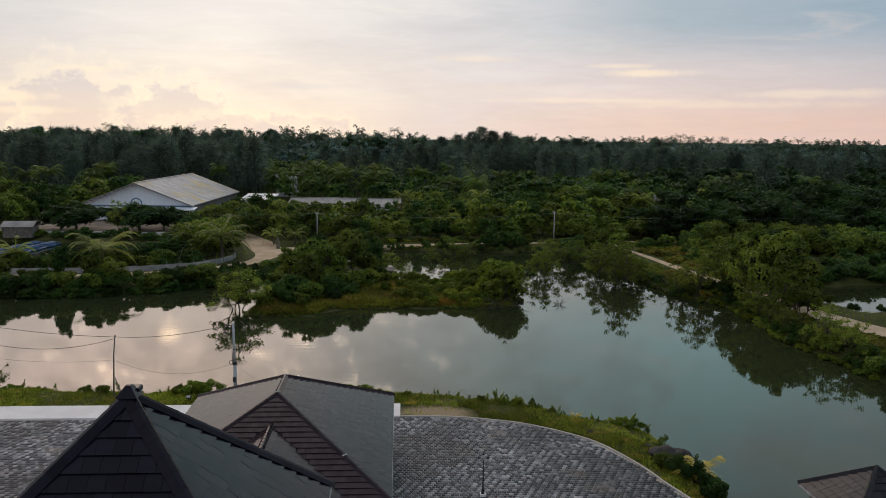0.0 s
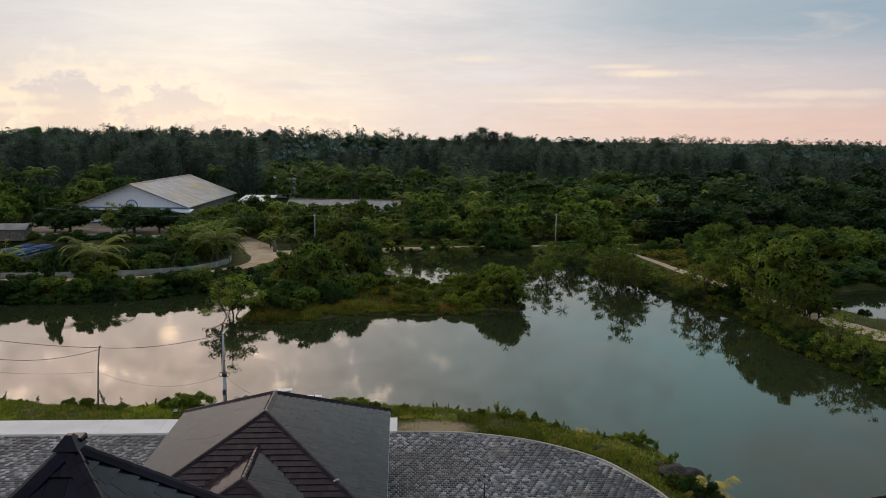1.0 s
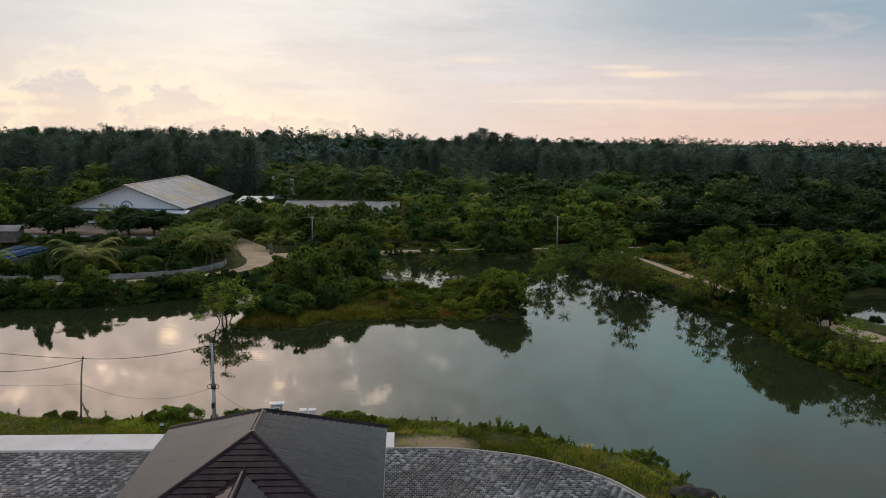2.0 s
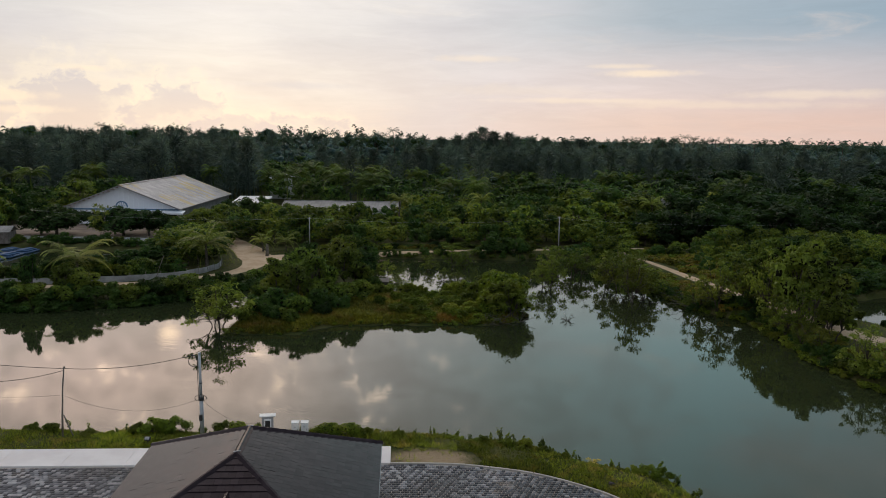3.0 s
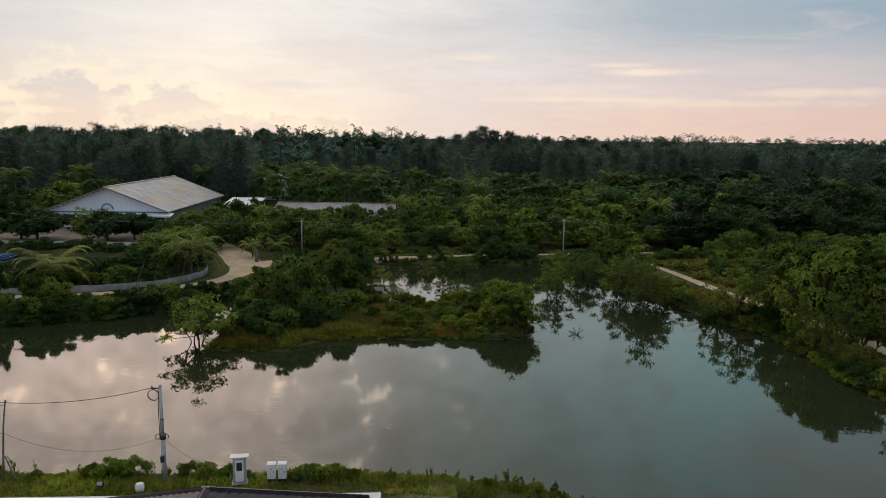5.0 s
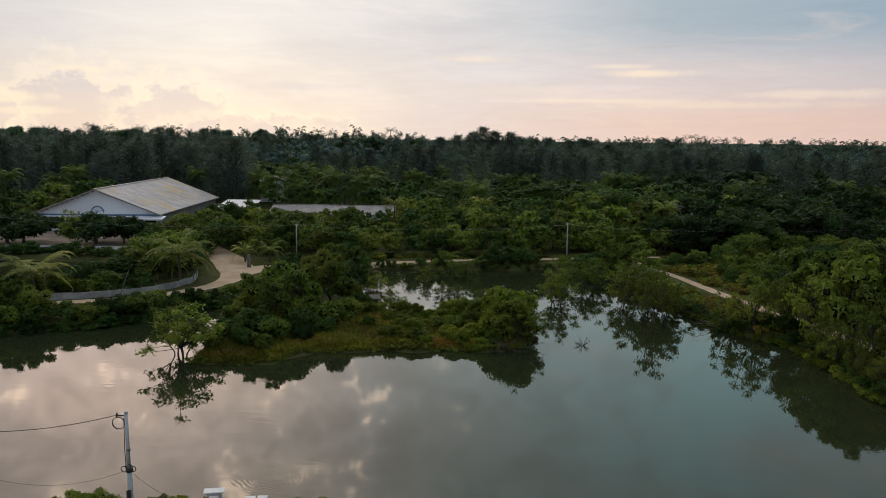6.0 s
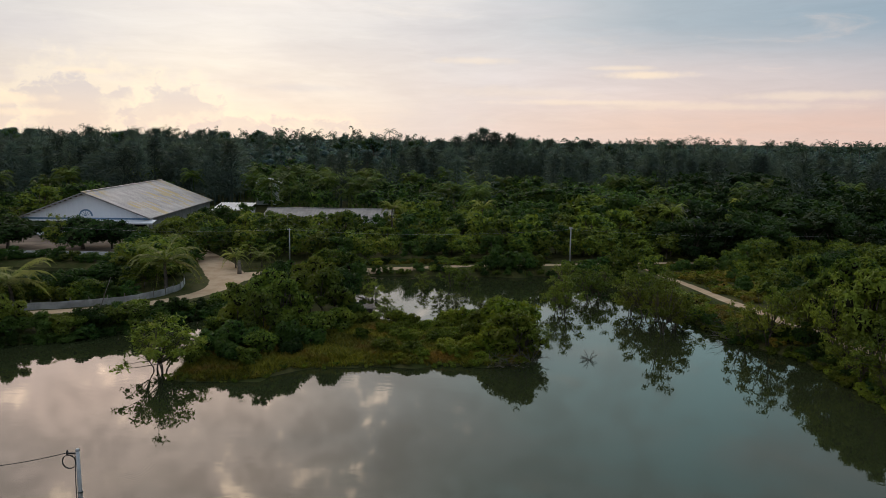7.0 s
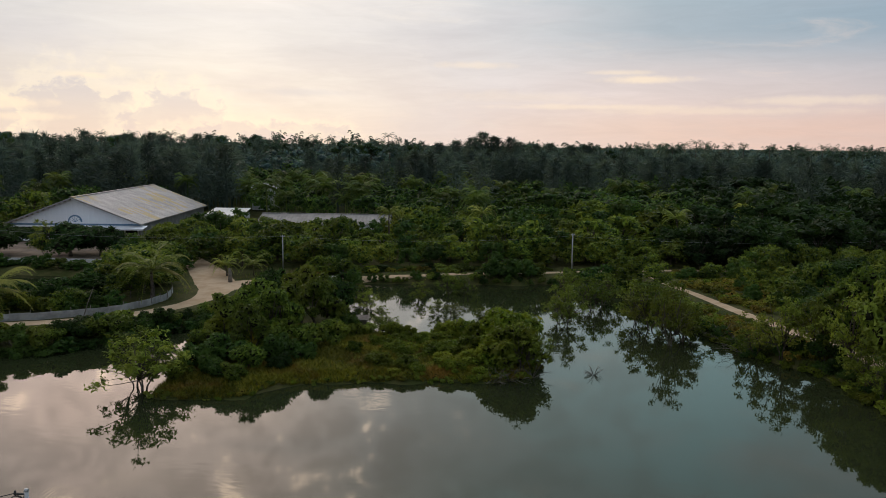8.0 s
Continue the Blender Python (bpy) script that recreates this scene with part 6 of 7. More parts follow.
for x, y, s in ((35.2, 110.6, 1.0), (37.6, 109.6, 1.15), (36.0, 105.2, 1.2), (38.6, 103.0, 1.3), (39.6, 99.4, 1.15), (36.6, 96.4, 0.95), (41.0, 105.6, 1.0), (38.4, 93.4, 0.75)):
    set_plant(AIRY if x < 37.5 else TREES, x, y, s * (1.45 if y > 104 else 1.35), s * (1.35 if x < 37.5 else 1.2))
for k in range(26):
    t = k / 25
    x, y = 33.8 + 7.0 * t ** 1.3, 92.5 - 24 * t
    set_plant(SHRUBS, x + rnd.uniform(1.2, 3.0), y + rnd.uniform(-.6, .6), rnd.uniform(0.4, 0.75))
for q_ in shore_line(POND, 1.2, 22, 33, 0.15):
    s = rnd.uniform(0.5, 0.9)
    set_plant(LOW[:1] + BRUSH[1:2], q_.x + rnd.uniform(-.4, .4), q_.y + rnd.uniform(-.4, .4), s, s * 1.1, z=-0.05)
for k in range(80):
    y = rnd.uniform(72, 104)
    e = float(np.interp(y, (74, 83, 90.5, 97, 108), (54, 49, 45.6, 42.8, 39.5)))
    x = e - 2.7 - rnd.uniform(0, 5)
    if signed(POND, np.array([x]), np.array([y]))[0] < -0.2:
        s = rnd.uniform(0.3, 0.6)
        set_plant(BRUSH, x, y, s, s * 1.4)
for k in range(110):
    x, y = rnd.uniform(41, 84), rnd.uniform(117, 141)
    if signed(EAST_POND, np.array([x]), np.array([y]))[0] < -0.3 and x > 39 + (141 - y) * 0.1:
        s = rnd.uniform(0.65, 1.05)
        set_plant(THICKET, x, y, s, s * 1.3)
for x, y, s in ((46.6, 105.4, 0.5), (49, 103.2, 0.5), (44.6, 104.0, 0.45), (51.5, 101.2, 0.4)):
    set_plant(SHRUBS, x, y, s)
for k in range(170):
    x, y = rnd.uniform(32, 78), rnd.uniform(120, 163)
    e = 28.4 + (159 - y) * 0.24
    if x < e + 3.2 or signed(EAST_POND, np.array([x]), np.array([y]))[0] > -1:
        continue
    s = rnd.uniform(0.55, 0.95) if x < e + 8 else rnd.uniform(0.8, 1.35)
    low_ = x > 44 and y < 142
    set_plant(SCRUB if x < e + 14 or low_ else STAND, x, y, min(s, 0.62) if low_ else s if x < e + 14 else s * 0.85)
for k in range(210):
    y = rnd.uniform(106, 158)
    e = float(np.interp(y, (108, 117.5, 123.5, 132, 142, 151, 159), (39.5, 37, 35.3, 33.1, 30.9, 28.4, 27)))
    x = e - 1.7 - rnd.uniform(0, 5.5) if k % 2 and y < 134 else e + 1.9 + rnd.uniform(0, 12)
    if signed(POND, np.array([x]), np.array([y]))[0] > -0.2 or signed(EAST_POND, np.array([x]), np.array([y]))[0] > -0.8:
        continue
    s = rnd.uniform(0.55, 1.1)
    set_plant(BRUSH, x, y, s if x > e else min(0.85, 0.18 * (e - x) - 0.05), s * 1.15)
for k in range(46):
    x = -30 + k * 0.9
    y = np.interp(x, (-33.5, -27, -17.3, -5.5, 10), (143, 147.6, 151.3, 154.6, 157.9)) + 2.4 + rnd.uniform(0, 3)
    s = rnd.uniform(0.5, 1.2)
    set_plant(BRUSH if k % 3 else SCRUB, x, float(y), s if k % 3 else s * 0.5, s * 1.1)
# shore in the near ground
for x, y, s in ((-40.5, 64.2, 0.9), (-41.6, 63.2, 1.1)):
    set_plant(AIRY, x, y, s * 0.85, s * 0.8)
for x, y, s in ((-22.4, 62.9, 0.95), (-21.0, 63.0, 0.9), (-23.5, 62.7, 0.65), (-17.5, 63.2, 0.7), (-16.3, 63.3, 0.75), (-15.1, 63.5, 0.6), (-9.9, 63.4, 0.85), (-8.6, 63.6, 0.8), (-11.0, 63.3, 0.5), (-7.4, 63.9, 0.5), (-29.9, 62.6, 0.6), (-27.3, 62.9, 0.4), (-31.5, 62.8, 0.55),
                (11.9, 59.0, 0.55), (12.6, 58.4, 0.65), (11.0, 59.6, 0.45), (2.9, 63.2, 0.5), (4.0, 62.9, 0.55), (1.2, 63.6, 0.4), (5.4, 62.2, 0.4), (-5.0, 63.9, 0.4), (6.8, 61.2, 0.35)):
    set_plant(BANK, x, y, s)
for q_ in shore_line(POND, 0.8, 1, 16, -1.3):
    if rnd.random() < 0.6 and q_.x < 15:
        s = rnd.uniform(0.16, 0.36)
        set_plant(LOW[:1] + LOW[2:] + BANK, q_.x + rnd.uniform(-.5, .5), q_.y + rnd.uniform(-1.0, 1.0), s, s * 1.4)
for x, y, s in ((13.2, 51.4, 0.42), (13.9, 50.6, 0.45), (14.8, 49.6, 0.5), (15.6, 48.8, 0.5), (16.4, 49.8, 0.36), (15.2, 47.2, 0.45)):
    set_plant(SHRUBS, x, y, s)

for x, y, s in ((-50, 153.5, 1.0), (-51.5, 158, 1.1), (-40, 157.5, 1.1), (-36.0, 155.5, 0.7), (-28, 156, 1.1), (-24, 157, 1.0), (-20, 157.6, 0.9), (-44, 160, 1.1), (-38, 160, 1.15), (-29.5, 161, 1.1), (-23, 162, 1.0), (-17, 161.5, 0.85), (-33.5, 163, 1.15), (-50, 164, 1.1),
                (-12, 160, 0.8), (-8, 161.5, 0.85), (-3, 161, 0.95), (2, 162.5, 1.0), (7, 163, 0.95), (11.5, 164.5, 1.0), (20, 166, 1.0)):
    set_plant(STAND, x, y, s, s * 1.1)
# thicket round the fish pond
for k in range(90):
    x, y = -98 + 52 * rnd.random(), 134.5 + 20 * rnd.random()
    if signed(WEST_POND, np.array([x]), np.array([y]))[0] > -0.5:
        continue
    s = rnd.uniform(0.8, 1.3) if x > -60 else rnd.uniform(0.35, 0.6)
    set_plant(THICKET, x, y, s * 1.2, s * 1.4)
for k in range(11):
    set_plant(STAND, -66.3 + rnd.uniform(-.5, .8), 184 + 4.2 * k, rnd.uniform(0.62, 0.85), 0.85)
for x, y, s in ((-63.5, 167, 0.8), (-61, 171.5, 0.9), (-63, 178, 0.85), (-60, 187, 0.95), (-62, 193, 0.9), (-64, 200, 0.9), (-60.5, 204, 0.95), (-57.5, 170, 1.0), (-57, 196, 1.0), (-56, 206, 1.0)):
    set_plant(WOOD, x, y, s, s * 1.15)

# front rows of the wood behind the lane, tree by tree
HOLES = [(-104, -56, 154, 238), (-53, -19, 199, 217), (-70, -55, 208, 226)]


def blocked(x, y):
    return any(a < x < b and c < y < d for a, b, c, d in HOLES)


rs = np.random.RandomState(21)
spots = []
for y in np.arange(166.5, 206, 4.6):
    for x in np.arange(-0.66 * y, 0.64 * y, 4.9):
        px, py = x + rs.uniform(-1.9, 1.9), y + rs.uniform(-1.7, 1.7)
        if py < 163 + 0.02 * max(px, 0) or blocked(px, py):
            continue
        if px < -46 and py < 178 and px > -58 and rs.rand() < 0.3:
            continue
        spots.append((px, py))
for px, py in spots:
    r = rs.rand()
    if r < 0.07 and py > 178:
        set_plant(PALMS[:2], px, py, rs.uniform(0.7, 0.95))
    else:
        s = (0.66 + 0.95 * rs.rand() ** 1.6) * (0.92 + 0.006 * (py - 163)) * (1.15 if px > 20 else 1.0)
        s = min(s, 0.86) if -56 < px < -17 and py > 172 else s
        set_plant(DEEP if px > 34 + 6 * rs.rand() else WOOD, px, py, s, s * rs.uniform(0.95, 1.2) * (1.2 if px > 20 else 1.0))
for x, y, s in ((-60, 160, 1.0), (-56, 165, 1.0), (-53.5, 172, 1.1), (-60, 176, 0.95), (-61, 183, 1.0), (-57, 190, 1.1), (-58, 199, 1.0), (-55.6, 182, 1.1)):
    set_plant(WOOD, x, y, s * 0.9, s)

# the wood beyond, in one mass
def low_broad(seed, n_clump, leaves, leaf, cores):
    q = np.random.RandomState(seed)
    c, r = clumps(q, n_clump, 0.36, 0.68, 0.20, 0.135)
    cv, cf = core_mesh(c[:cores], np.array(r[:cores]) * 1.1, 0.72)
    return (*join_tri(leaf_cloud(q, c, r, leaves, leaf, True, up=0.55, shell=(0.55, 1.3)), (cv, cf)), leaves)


def low_palm(seed, fronds, leaflets):
    q = np.random.RandomState(seed)
    v, f = palm_arrays(q, fronds, 0.36, leaflets, 0.10, 0.80)
    t, tf = tube_arrays([(0, 0, 0), (0.01, 0, 0.82)], [0.018, 0.012], 3, False)
    return join_tri((v, f), (np.array([tuple(p) for p in t]), np.array(tf)))


def low_casu(seed, n, size):
    q = np.random.RandomState(seed)
    v, f = casuarina_arrays(q, 1.0, 0.22, n, size)
    t, tf = tube_arrays([(0, 0, 0), (0, 0, 0.95)], [0.015, 0.004], 3, False)
    return join_tri((v, f), (np.array([tuple(p) for p in t]), np.array(tf)))


def scatter(name, label, templates, items, mat):
    """items: x, y, height, width factor, template index."""
    vs, fs, cs, o = [], [], [], 0
    q = np.random.RandomState(77)
    for x, y, h, w, k in items:
        v, f, n_leaf = (*templates[k], None)[:3]
        cs.append(np.arange(len(f)) >= (len(f) if n_leaf is None else n_leaf))
        a = q.uniform(0, 6.283)
        ca, sa = math.cos(a) * h * w, math.sin(a) * h * w
        vs.append(np.stack([v[:, 0] * ca - v[:, 1] * sa + x, v[:, 0] * sa + v[:, 1] * ca + y, v[:, 2] * h + 1.0], 1))
        fs.append(f + o)
        o += len(v)
    # M_LEAF_FAR crowns take the darker closed leaf inside: shade put into colour
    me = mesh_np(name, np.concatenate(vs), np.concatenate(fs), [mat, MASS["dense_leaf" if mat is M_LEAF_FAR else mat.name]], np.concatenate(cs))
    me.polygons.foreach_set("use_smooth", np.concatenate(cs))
    return tagged(new(name, me), label, "woodland", kind="stuff")


def casu_zone(x, y):
    return noise.noise(Vector((x * 0.012, y * 0.012, 4.2)))


near_b, near_p, near_c = [], [], []
rs = np.random.RandomState(31)
for y in np.arange(206, 332, 6.0):
    for x in np.arange(-0.67 * y, 0.57 * y, 6.5):
        px, py = x + rs.uniform(-2.8, 2.8), y + rs.uniform(-2.5, 2.5)
        if blocked(px, py):
            continue
        u = rs.rand()
        side = px / (py - 18)
        feather = 0.82 if side < -0.31 and py > 240 else 0.72 if -0.10 < side < 0.13 and py > 284 else 0.40 if side > 0.13 and py > 296 else 0.05 if py > 230 else 0.0
        palms = 0.32 if -0.33 < side < 0.03 else 0.16 if side < 0 else 0.03
        if u < feather:
            near_c.append((px, py, rs.uniform(11.5, 20) if side < -0.31 else rs.uniform(13.5, 18.5), rs.uniform(1.2, 1.8), rs.randint(3)))
        elif u < feather + palms:
            near_p.append((px, py, rs.uniform(8.5, 12.5), rs.uniform(0.9, 1.2), rs.randint(3)))
        else:
            near_b.append((px, py, (6.0 + 6.0 * rs.rand() ** 1.4) * (0.92 + 0.0036 * (py - 206)) * (1.15 if side > 0.13 else 1.0), rs.uniform(0.85, 1.35), rs.randint(4)))
T_B = [low_broad(200 + k, 18, 285, 0.058, 7) for k in range(4)]
T_P = [low_palm(210 + k, 14, 13) for k in range(3)]
T_C = [low_casu(220 + k, 600, 0.070) for k in range(3)]
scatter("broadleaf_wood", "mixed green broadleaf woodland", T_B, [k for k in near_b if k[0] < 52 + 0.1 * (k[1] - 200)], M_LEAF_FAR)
scatter("broadleaf_wood", "dark green broadleaf woodland", T_B, [k for k in near_b if k[0] >= 52 + 0.1 * (k[1] - 200)], M_LEAF_DEEP)
scatter("palm_wood", "coconut palms standing among the woodland", T_P, near_p, M_PALM_MID)
scatter("casuarina_wood", "feathery casuarinas rising over the woodland", T_C, near_c, M_CASU)
mid_b, mid_p, mid_c = [], [], []
for y in np.arange(332, 640, 11.0):
    for x in np.arange(-0.67 * y, 0.57 * y, 11.0):
        px, py = x + rs.uniform(-4.5, 4.5), y + rs.uniform(-4.2, 4.2)
        u = rs.rand()
        cz = casu_zone(px, py)
        tall = 1.25 if px < -40 else 1.0
        if u < 0.07:
            mid_p.append((px, py, rs.uniform(15, 22.5) * (1.1 if px < -40 else 1.0), rs.uniform(0.6, 0.8), rs.randint(3)))
        elif u < 0.35 + cz * 0.8 and px < 140:
            mid_c.append((px, py, rs.uniform(13, 18.5) * tall, rs.uniform(0.9, 1.3), rs.randint(3)))
        else:
            mid_b.append((px, py, rs.uniform(10, 18.5) * tall, rs.uniform(0.9, 1.3), rs.randint(4)))
M_B = [low_broad(300 + k, 12, 150, 0.062, 6) for k in range(4)]
M_P = [low_palm(310 + k, 12, 7) for k in range(3)]
M_C = [low_casu(320 + k, 420, 0.075) for k in range(3)]
scatter("broadleaf_wood", "distant broadleaf woodland", M_B, mid_b, M_LEAF_HAZE)
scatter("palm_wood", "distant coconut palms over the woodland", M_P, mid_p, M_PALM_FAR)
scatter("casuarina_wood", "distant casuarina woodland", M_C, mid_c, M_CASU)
far_b, far_p = [], []
y = 640.0
while y < 3200:
    step = 17 + (y - 640) * 0.03
    for x in np.arange(-0.67 * y, 0.57 * y, step):
        px, py = x + rs.uniform(-.5, .5) * step, y + rs.uniform(-.5, .5) * step
        tall = 1.2 if px < -0.1 * py else 1.0
        if rs.rand() < 0.14:
            far_p.append((px, py, rs.uniform(16, 25) * tall, rs.uniform(0.5, 0.7), rs.randint(3)))
        else:
            far_b.append((px, py, rs.uniform(12, 20.5) * tall, rs.uniform(1.1, 1.7), rs.randint(3)))
    y += step
F_B = [low_broad(400 + k, 7, 46, 0.085, 4) for k in range(3)]
F_P = [low_palm(410 + k, 10, 5) for k in range(3)]
scatter("broadleaf_wood", "woodland fading to the horizon", F_B, far_b, M_LEAF_HAZE)
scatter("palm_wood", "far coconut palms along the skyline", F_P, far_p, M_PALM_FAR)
# single trees that stand out on the skyline
for x, y, h in ((-1.5, 330, 1.30), (3.5, 326, 1.22), (-6, 334, 1.20), (-11, 330, 1.12), (9, 332, 1.20), (14, 337, 1.12), (19, 330, 1.08), (-18, 336, 1.08), (26, 340, 1.10), (34, 338, 1.06), (41, 345, 1.08), (-150, 372, 1.25), (-143, 366, 1.2), (-120, 365, 1.2), (-128, 370, 1.22), (-160, 368, 1.2), (-180, 372, 1.25), (-205, 366, 1.2), (-100, 372, 1.15), (-60, 300, 0.9), (-40, 290, 0.85), (-52, 285, 0.8), (22, 290, 0.85), (58, 300, 0.9), (70, 310, 0.95), (64, 290, 0.8), (110, 320, 0.95), (120, 310, 0.9), (96, 300, 0.85), (-92, 262, 0.85), (-100, 270, 0.9), (-135, 285, 0.95), (-148, 290, 0.95), (150, 330, 0.95), (162, 325, 0.9)):
    set_plant(CASU, x, y, h * 0.94, h * 1.45)
for x, y, h in ((-45.2, 403, 1.12), (99, 403, 1.05), (103, 408, 1.02), (93, 400, 1.0), (114, 402, 0.98), (121, 405, 1.0), (86, 398, 0.95), (-198, 403, 1.15), (-190, 408, 1.1), (-170, 400, 1.1), (-100, 402, 1.05), (-14, 420, 1.0), (135, 410, 0.95), (148, 405, 0.95), (160, 412, 0.98), (176, 404, 0.95), (-85, 405, 1.08), (-155, 404, 1.1)):
    set_plant(TALL_PALMS, x, y, h)
for x, y, h in ((-112, 403, 1.18), (-132, 404, 1.16), (-70, 403, 1.05), (-55, 402, 1.02), (-62, 400, 1.0), (20, 380, 1.05), (30, 390, 1.02), (-240, 405, 1.2), (-225, 402, 1.15), (-180, 400, 1.12), (-34, 402, 1.0), (45, 395, 1.0), (60, 400, 0.95)):
    set_plant(BIG, x, y, h)


# grass and creepers on the banks
def tufts(name, label, xs, ys, lengths, mat, seed, blades=3):
    q = np.random.RandomState(seed)
    n = len(xs)
    z = height(np.asarray(xs), np.asarray(ys))
    ok = z > 0.05
    xs, ys, z, lengths = xs[ok], ys[ok], z[ok], lengths[ok]
    n = len(xs)
    vs = []
    for k in range(blades):
        a = q.uniform(0, 6.283, n)
        L = lengths * q.uniform(0.6, 1.3, n)
        lean = q.uniform(0.5, 1.7, n)
        w = L * q.uniform(0.10, 0.22, n)
        bx, by = xs + q.uniform(-.08, .08, n), ys + q.uniform(-.08, .08, n)
        p0 = np.stack([bx - np.sin(a) * w, by + np.cos(a) * w, z - 0.03], 1)
        p1 = np.stack([bx + np.sin(a) * w, by - np.cos(a) * w, z - 0.03], 1)
        p2 = np.stack([bx + np.cos(a) * L * lean, by + np.sin(a) * L * lean, z + L], 1)
        vs.append(np.stack([p0, p1, p2], 1))
    v = np.concatenate(vs).reshape(-1, 3)
    tagged(new(name, mesh_np(name, v, np.arange(len(v)).reshape(-1, 3), mat)), label, "grass", kind="stuff")


def bank_grass():
    q = np.random.RandomState(9)
    n = 150000
    xs, ys = q.uniform(-62, 17, n), q.uniform(44, 66.5, n)
    d = -signed(POND, xs, ys)
    kerb = np.array([(p.x, p.y) for p in kerb_line()] + [(60, 38), (60, 90), (-4.9, 90)])
    east = signed(kerb, xs, ys) > 0.25
    west = (xs < -4.6) & (ys > strip_y(xs, False) + 0.1)
    keep = (d > -0.2) & (east | west)
    xs, ys = xs[keep], ys[keep]
    patch = np.array([noise.noise(Vector((a * 0.35, b * 0.35, 0))) for a, b in zip(xs, ys)])
    L = 0.08 + 0.16 * np.clip(patch + 0.3, 0, 1) + 0.09 * q.rand(len(xs)) ** 2
    bare = (np.hypot((xs + 2.3) * 0.55, ys - 59.9) < 1.7 + patch) & (q.rand(len(xs)) < 0.92)
    thin = (patch < -0.28) & (q.rand(len(xs)) < 0.5)
    ok = ~(bare | thin)
    tufts("bank_grass", "green grass and creepers on the near bank", xs[ok], ys[ok], L[ok], M_TURF, 10, 3)
    n = 46000
    xs, ys = q.uniform(-29, 7, n), q.uniform(93, 119, n)
    isl = signed(ISLAND, xs, ys)
    keep = isl > 0.1
    xs, ys, isl = xs[keep], ys[keep], isl[keep]
    L = 0.22 + 0.30 * q.rand(len(xs)) * np.clip(isl / 2, 0.3, 1)
    tufts("island_grass", "rank yellowing sedge and grass on the island", xs, ys, L, M_SEDGE, 12)
    n = 60000
    xs, ys = q.uniform(-75, 60, n), q.uniform(70, 162, n)
    land = np.minimum(-signed(POND, xs, ys), -signed(EAST_POND, xs, ys))
    tracks = np.ones(len(xs), bool)
    for line, w in (([(-75, 110.2), (-60, 112.6), (-51, 115.4), (-45.4, 118.3), (-41.2, 121.8), (-38.2, 126.2), (-36.9, 131), (-37.2, 137), (-39.5, 143), (-44, 152)], 2.2),
                    ([(-38, 139.5), (-33.5, 143), (-27, 147.6), (-17.3, 151.3), (-5.5, 154.6), (10, 157.9), (31.6, 163)], 1.3),
                    ([(27, 159), (28.4, 151), (30.9, 142), (33.1, 132), (35.3, 123.5), (37, 117.5), (39.5, 108), (42.8, 97), (45.6, 90.5), (49, 83)], 1.6)):
        for (ax, ay), (bx, by) in zip(line, line[1:]):
            t = np.clip(((xs - ax) * (bx - ax) + (ys - ay) * (by - ay)) / ((bx - ax) ** 2 + (by - ay) ** 2), 0, 1)
            ww = w + (1.2 if ay < 100 and ax > 40 else 0) + (1.2 if -40 < ax < -36 and 125 < ay < 142 else 0)
            tracks &= np.hypot(xs - ax - t * (bx - ax), ys - ay - t * (by - ay)) > ww
    keep = (land > -0.1) & (land < 14) & tracks
    xs, ys = xs[keep], ys[keep]
    tufts("verge_grass", "rough grass along the tracks and far banks", xs, ys, 0.12 + 0.16 * q.rand(len(xs)), M_GRASS, 14, 2)


bank_grass()


def yellow_plant(x, y, s):
    q = np.random.RandomState(int(x * 10))
    ob = thing("young_palm", "small yellowing palm seedling on the bank", "plant", (x, y, z_at(x, y)), 0, "palm seedlings")
    v, f = palm_arrays(q, 8, 1.0 * s, 18, 0.34 * s, 0.15)
    part("fronds", mesh_np("fronds", v, f, M_FLOWER), ob)


yellow_plant(8.6, 61.0, 0.7)
yellow_plant(15.4, 51.0, 1.9)
yellow_plant(14.6, 50.4, 1.5)


def weed(x, y, s, seed):
    """Upright leafy weed."""
    q = np.random.RandomState(seed)
    ob = thing("weed", "tall leafy weed at the water's edge", "plant", (x, y, max(z_at(x, y), 0.05)), 0, "weeds on the bank")
    for j in range(q.randint(1, 4)):
        ox, oy, lx, ly, hh = q.uniform(-.3, .3) * s, q.uniform(-.3, .3) * s, q.uniform(-.3, .3), q.uniform(-.3, .3), q.uniform(0.55, 1.05) * s
        spine = [(ox + lx * hh * u * u, oy + ly * hh * u * u, hh * u) for u in (0, 0.2, 0.4, 0.55, 0.7, 0.85, 1.0)]
        v, f = leaf_cloud(q, np.array(spine[1:]), np.array([(0.15 * s, 0.15 * s, 0.10 * s)] * 6) * np.array([0.6, 1.1, 1.0, 0.9, 0.6, 0.35])[:, None], 46, 0.13 * s, shell=(0.3, 1.2), droop=0.5)
        part("leaves", mesh_np("leaves", v, f, M_LEAF if seed % 3 else M_LEAF_BRIGHT), ob)
        part("stem", tube("stem", [(ox, oy, -0.1), spine[3], spine[6]], [0.018, 0.013, 0.005], M_BARK, 5), ob)


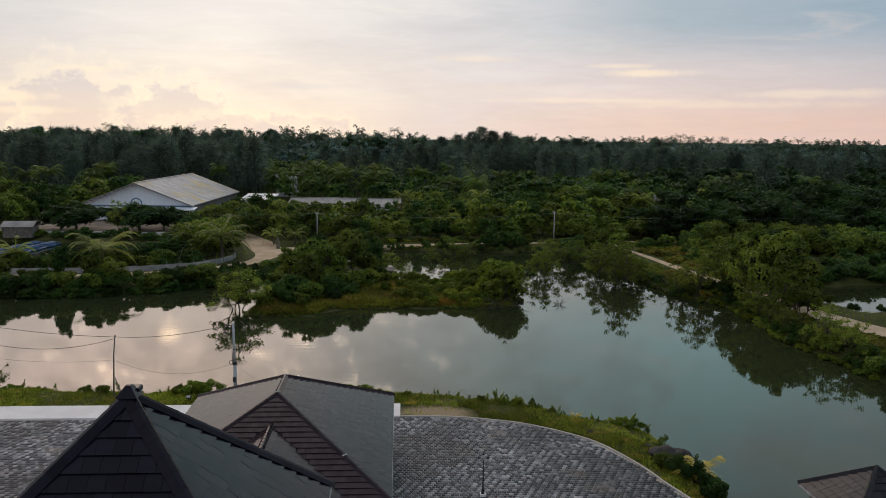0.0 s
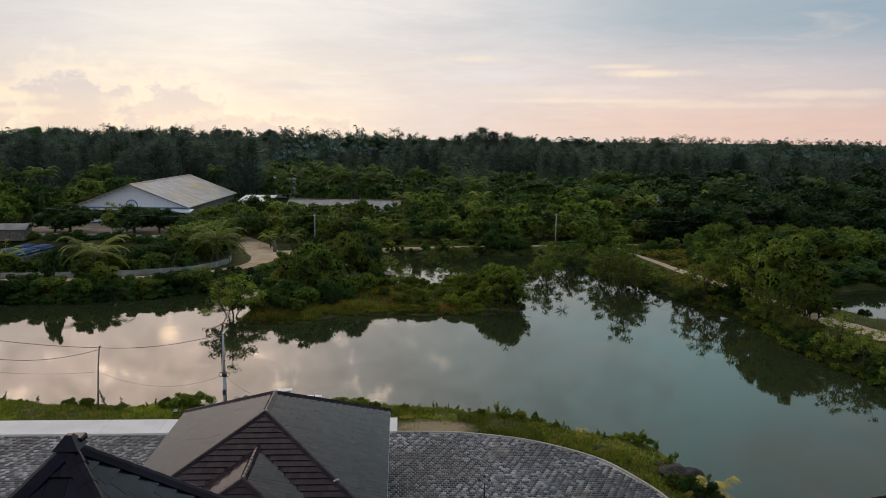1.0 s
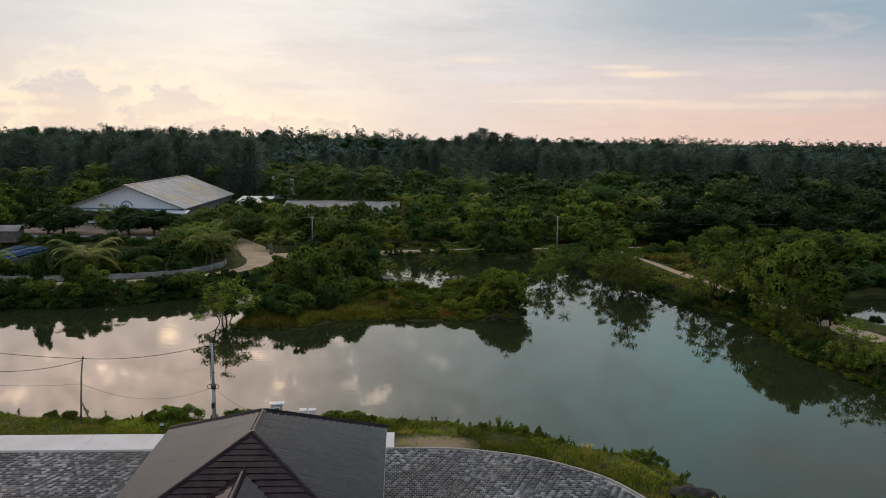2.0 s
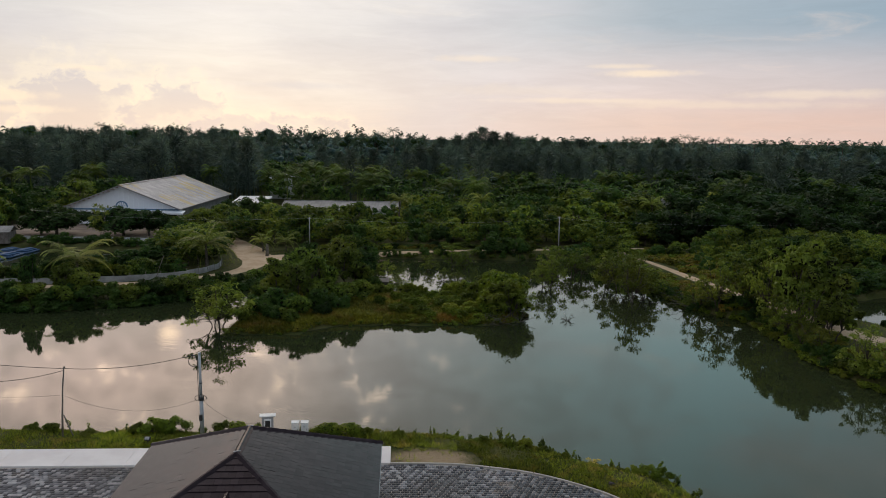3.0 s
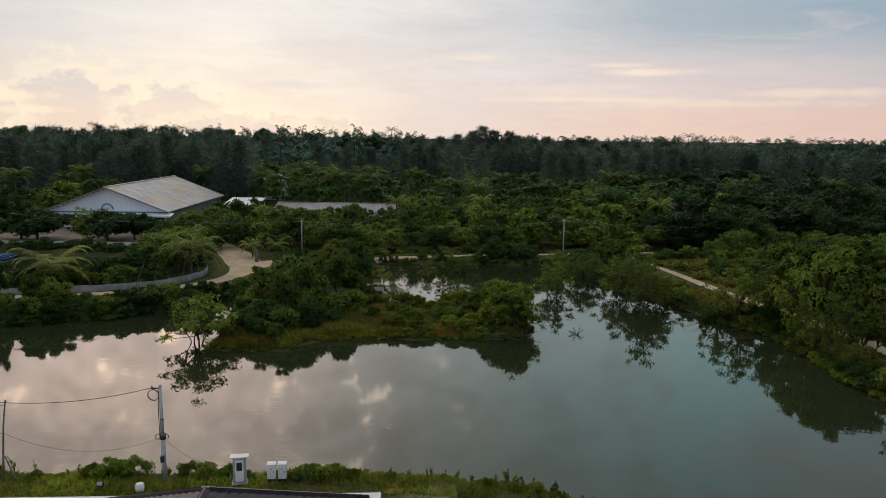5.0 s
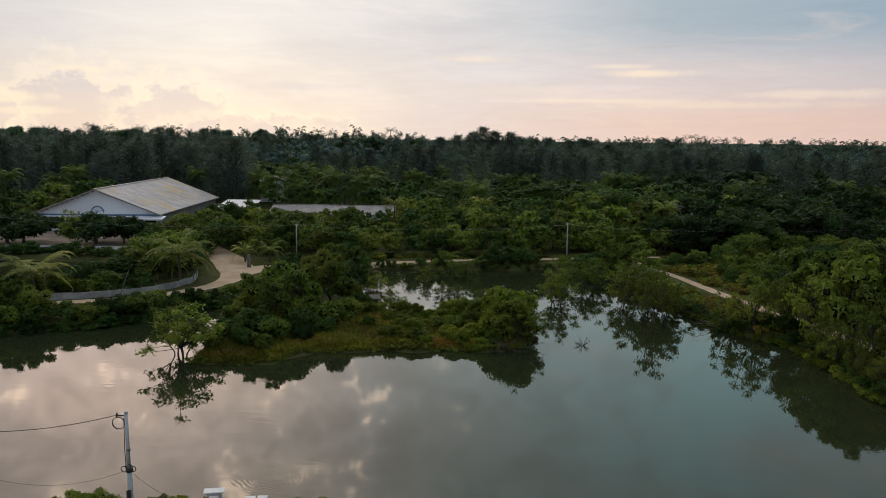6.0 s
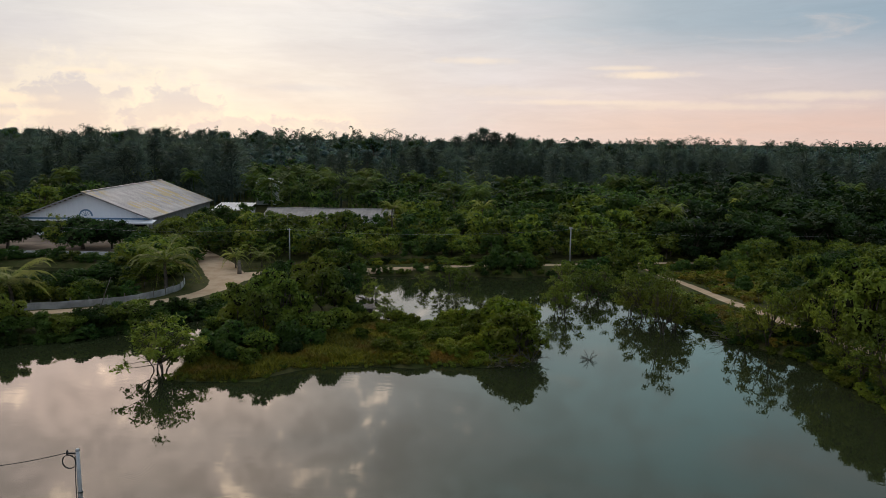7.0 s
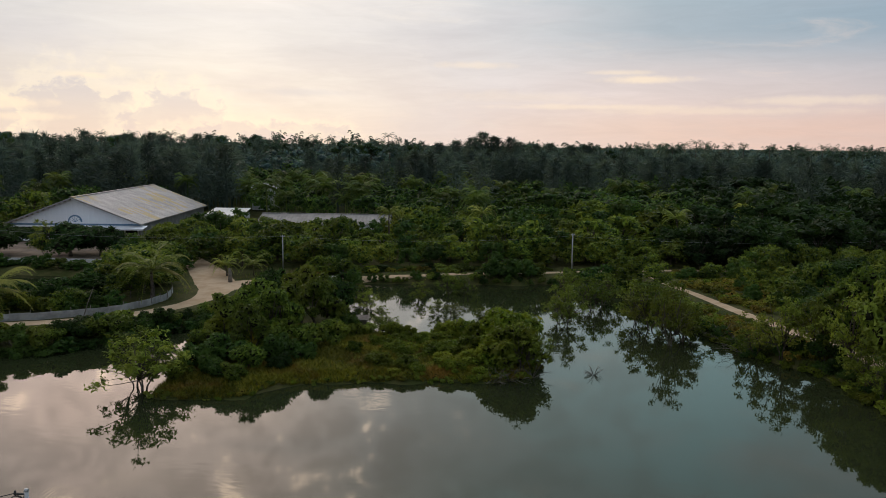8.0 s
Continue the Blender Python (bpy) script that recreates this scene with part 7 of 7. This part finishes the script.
for k, (x, y, s) in enumerate(((-5.2, 65.2, 0.9), (-2.6, 64.9, 0.9), (-0.6, 64.9, 1.2), (0.4, 64.8, 0.8), (1.5, 64.7, 0.9), (2.6, 64.4, 1.3), (3.2, 64.2, 1.0), (3.9, 64.0, 1.0), (4.4, 63.7, 0.9), (7.2, 61.9, 1.0), (7.7, 61.9, 0.9), (10.2, 60.9, 1.1), (9.7, 61.0, 1.2), (13.4, 57.9, 1.0),
                                (-29.0, 62.9, 1.2), (-27.4, 62.7, 1.1), (-25.2, 63.2, 0.7), (-32, 63.4, 0.6), (-6.6, 65.1, 0.7), (-3.8, 65.3, 0.8), (14.2, 56.3, 1.2), (-15.2, 63.7, 1.0), (-24.8, 63.1, 0.8), (5.2, 63.2, 1.2), (6.0, 62.7, 0.8), (8.8, 61.4, 1.2), (11.4, 60.2, 1.0), (12.4, 59.3, 1.3), (14.9, 54.6, 1.1), (15.4, 53.2, 1.3), (-1.6, 65.0, 0.8), (-19.2, 63.6, 0.9), (-12.2, 64.6, 0.9), (-34.6, 63.3, 1.0), (-37.0, 63.2, 0.8))):
    weed(x, y, s * 0.85, k)


def dead_branch(x, y, s, seed, lab):
    q = random.Random(seed)
    ob = thing("dead_bush", lab, "dead tree", (x, y, -0.1), q.uniform(0, 360), "dead branches")
    runs = []
    for k in range(9):
        a, e = q.uniform(0, 6.283), q.uniform(0.15, 1.0)
        L = s * q.uniform(0.6, 1.3)
        tip = Vector((math.cos(a) * math.cos(e), math.sin(a) * math.cos(e), math.sin(e))) * L
        runs.append(([(0, 0, 0), tip * 0.5 + Vector((0, 0, 0.1 * L)), tip], [0.04, 0.028, 0.01]))
        for j in range(3):
            b = tip * q.uniform(0.4, 0.9)
            t2 = b + Vector((q.uniform(-1, 1), q.uniform(-1, 1), q.uniform(-.3, .8))) * L * 0.35
            runs.append(([b, t2], [0.018, 0.006]))
    part("wood", tubes("wood", runs, M_DEAD, 4), ob)


dead_branch(11.4, 104.5, 1.1, 1, "bare grey branches breaking the water surface")
dead_branch(1.6, 101.4, 2.4, 2, "bare grey branches leaning over the water")
dead_branch(3.2, 101.9, 2.2, 3, "bare grey branches leaning over the water")
dead_branch(5.4, 103.2, 2.0, 4, "bare grey branches leaning over the water")
dead_branch(28.6, 114.0, 2.6, 5, "bare grey branches leaning over the water")
dead_branch(27.6, 119.0, 2.4, 6, "bare grey branches leaning over the water")
dead_branch(12.6, 57.6, 0.7, 7, "bare grey branches leaning over the water")

# the patterns that the plants were copied from are taken away
for ob in GONE:
    for o in (*ob.children_recursive, ob):
        bpy.data.objects.remove(o)
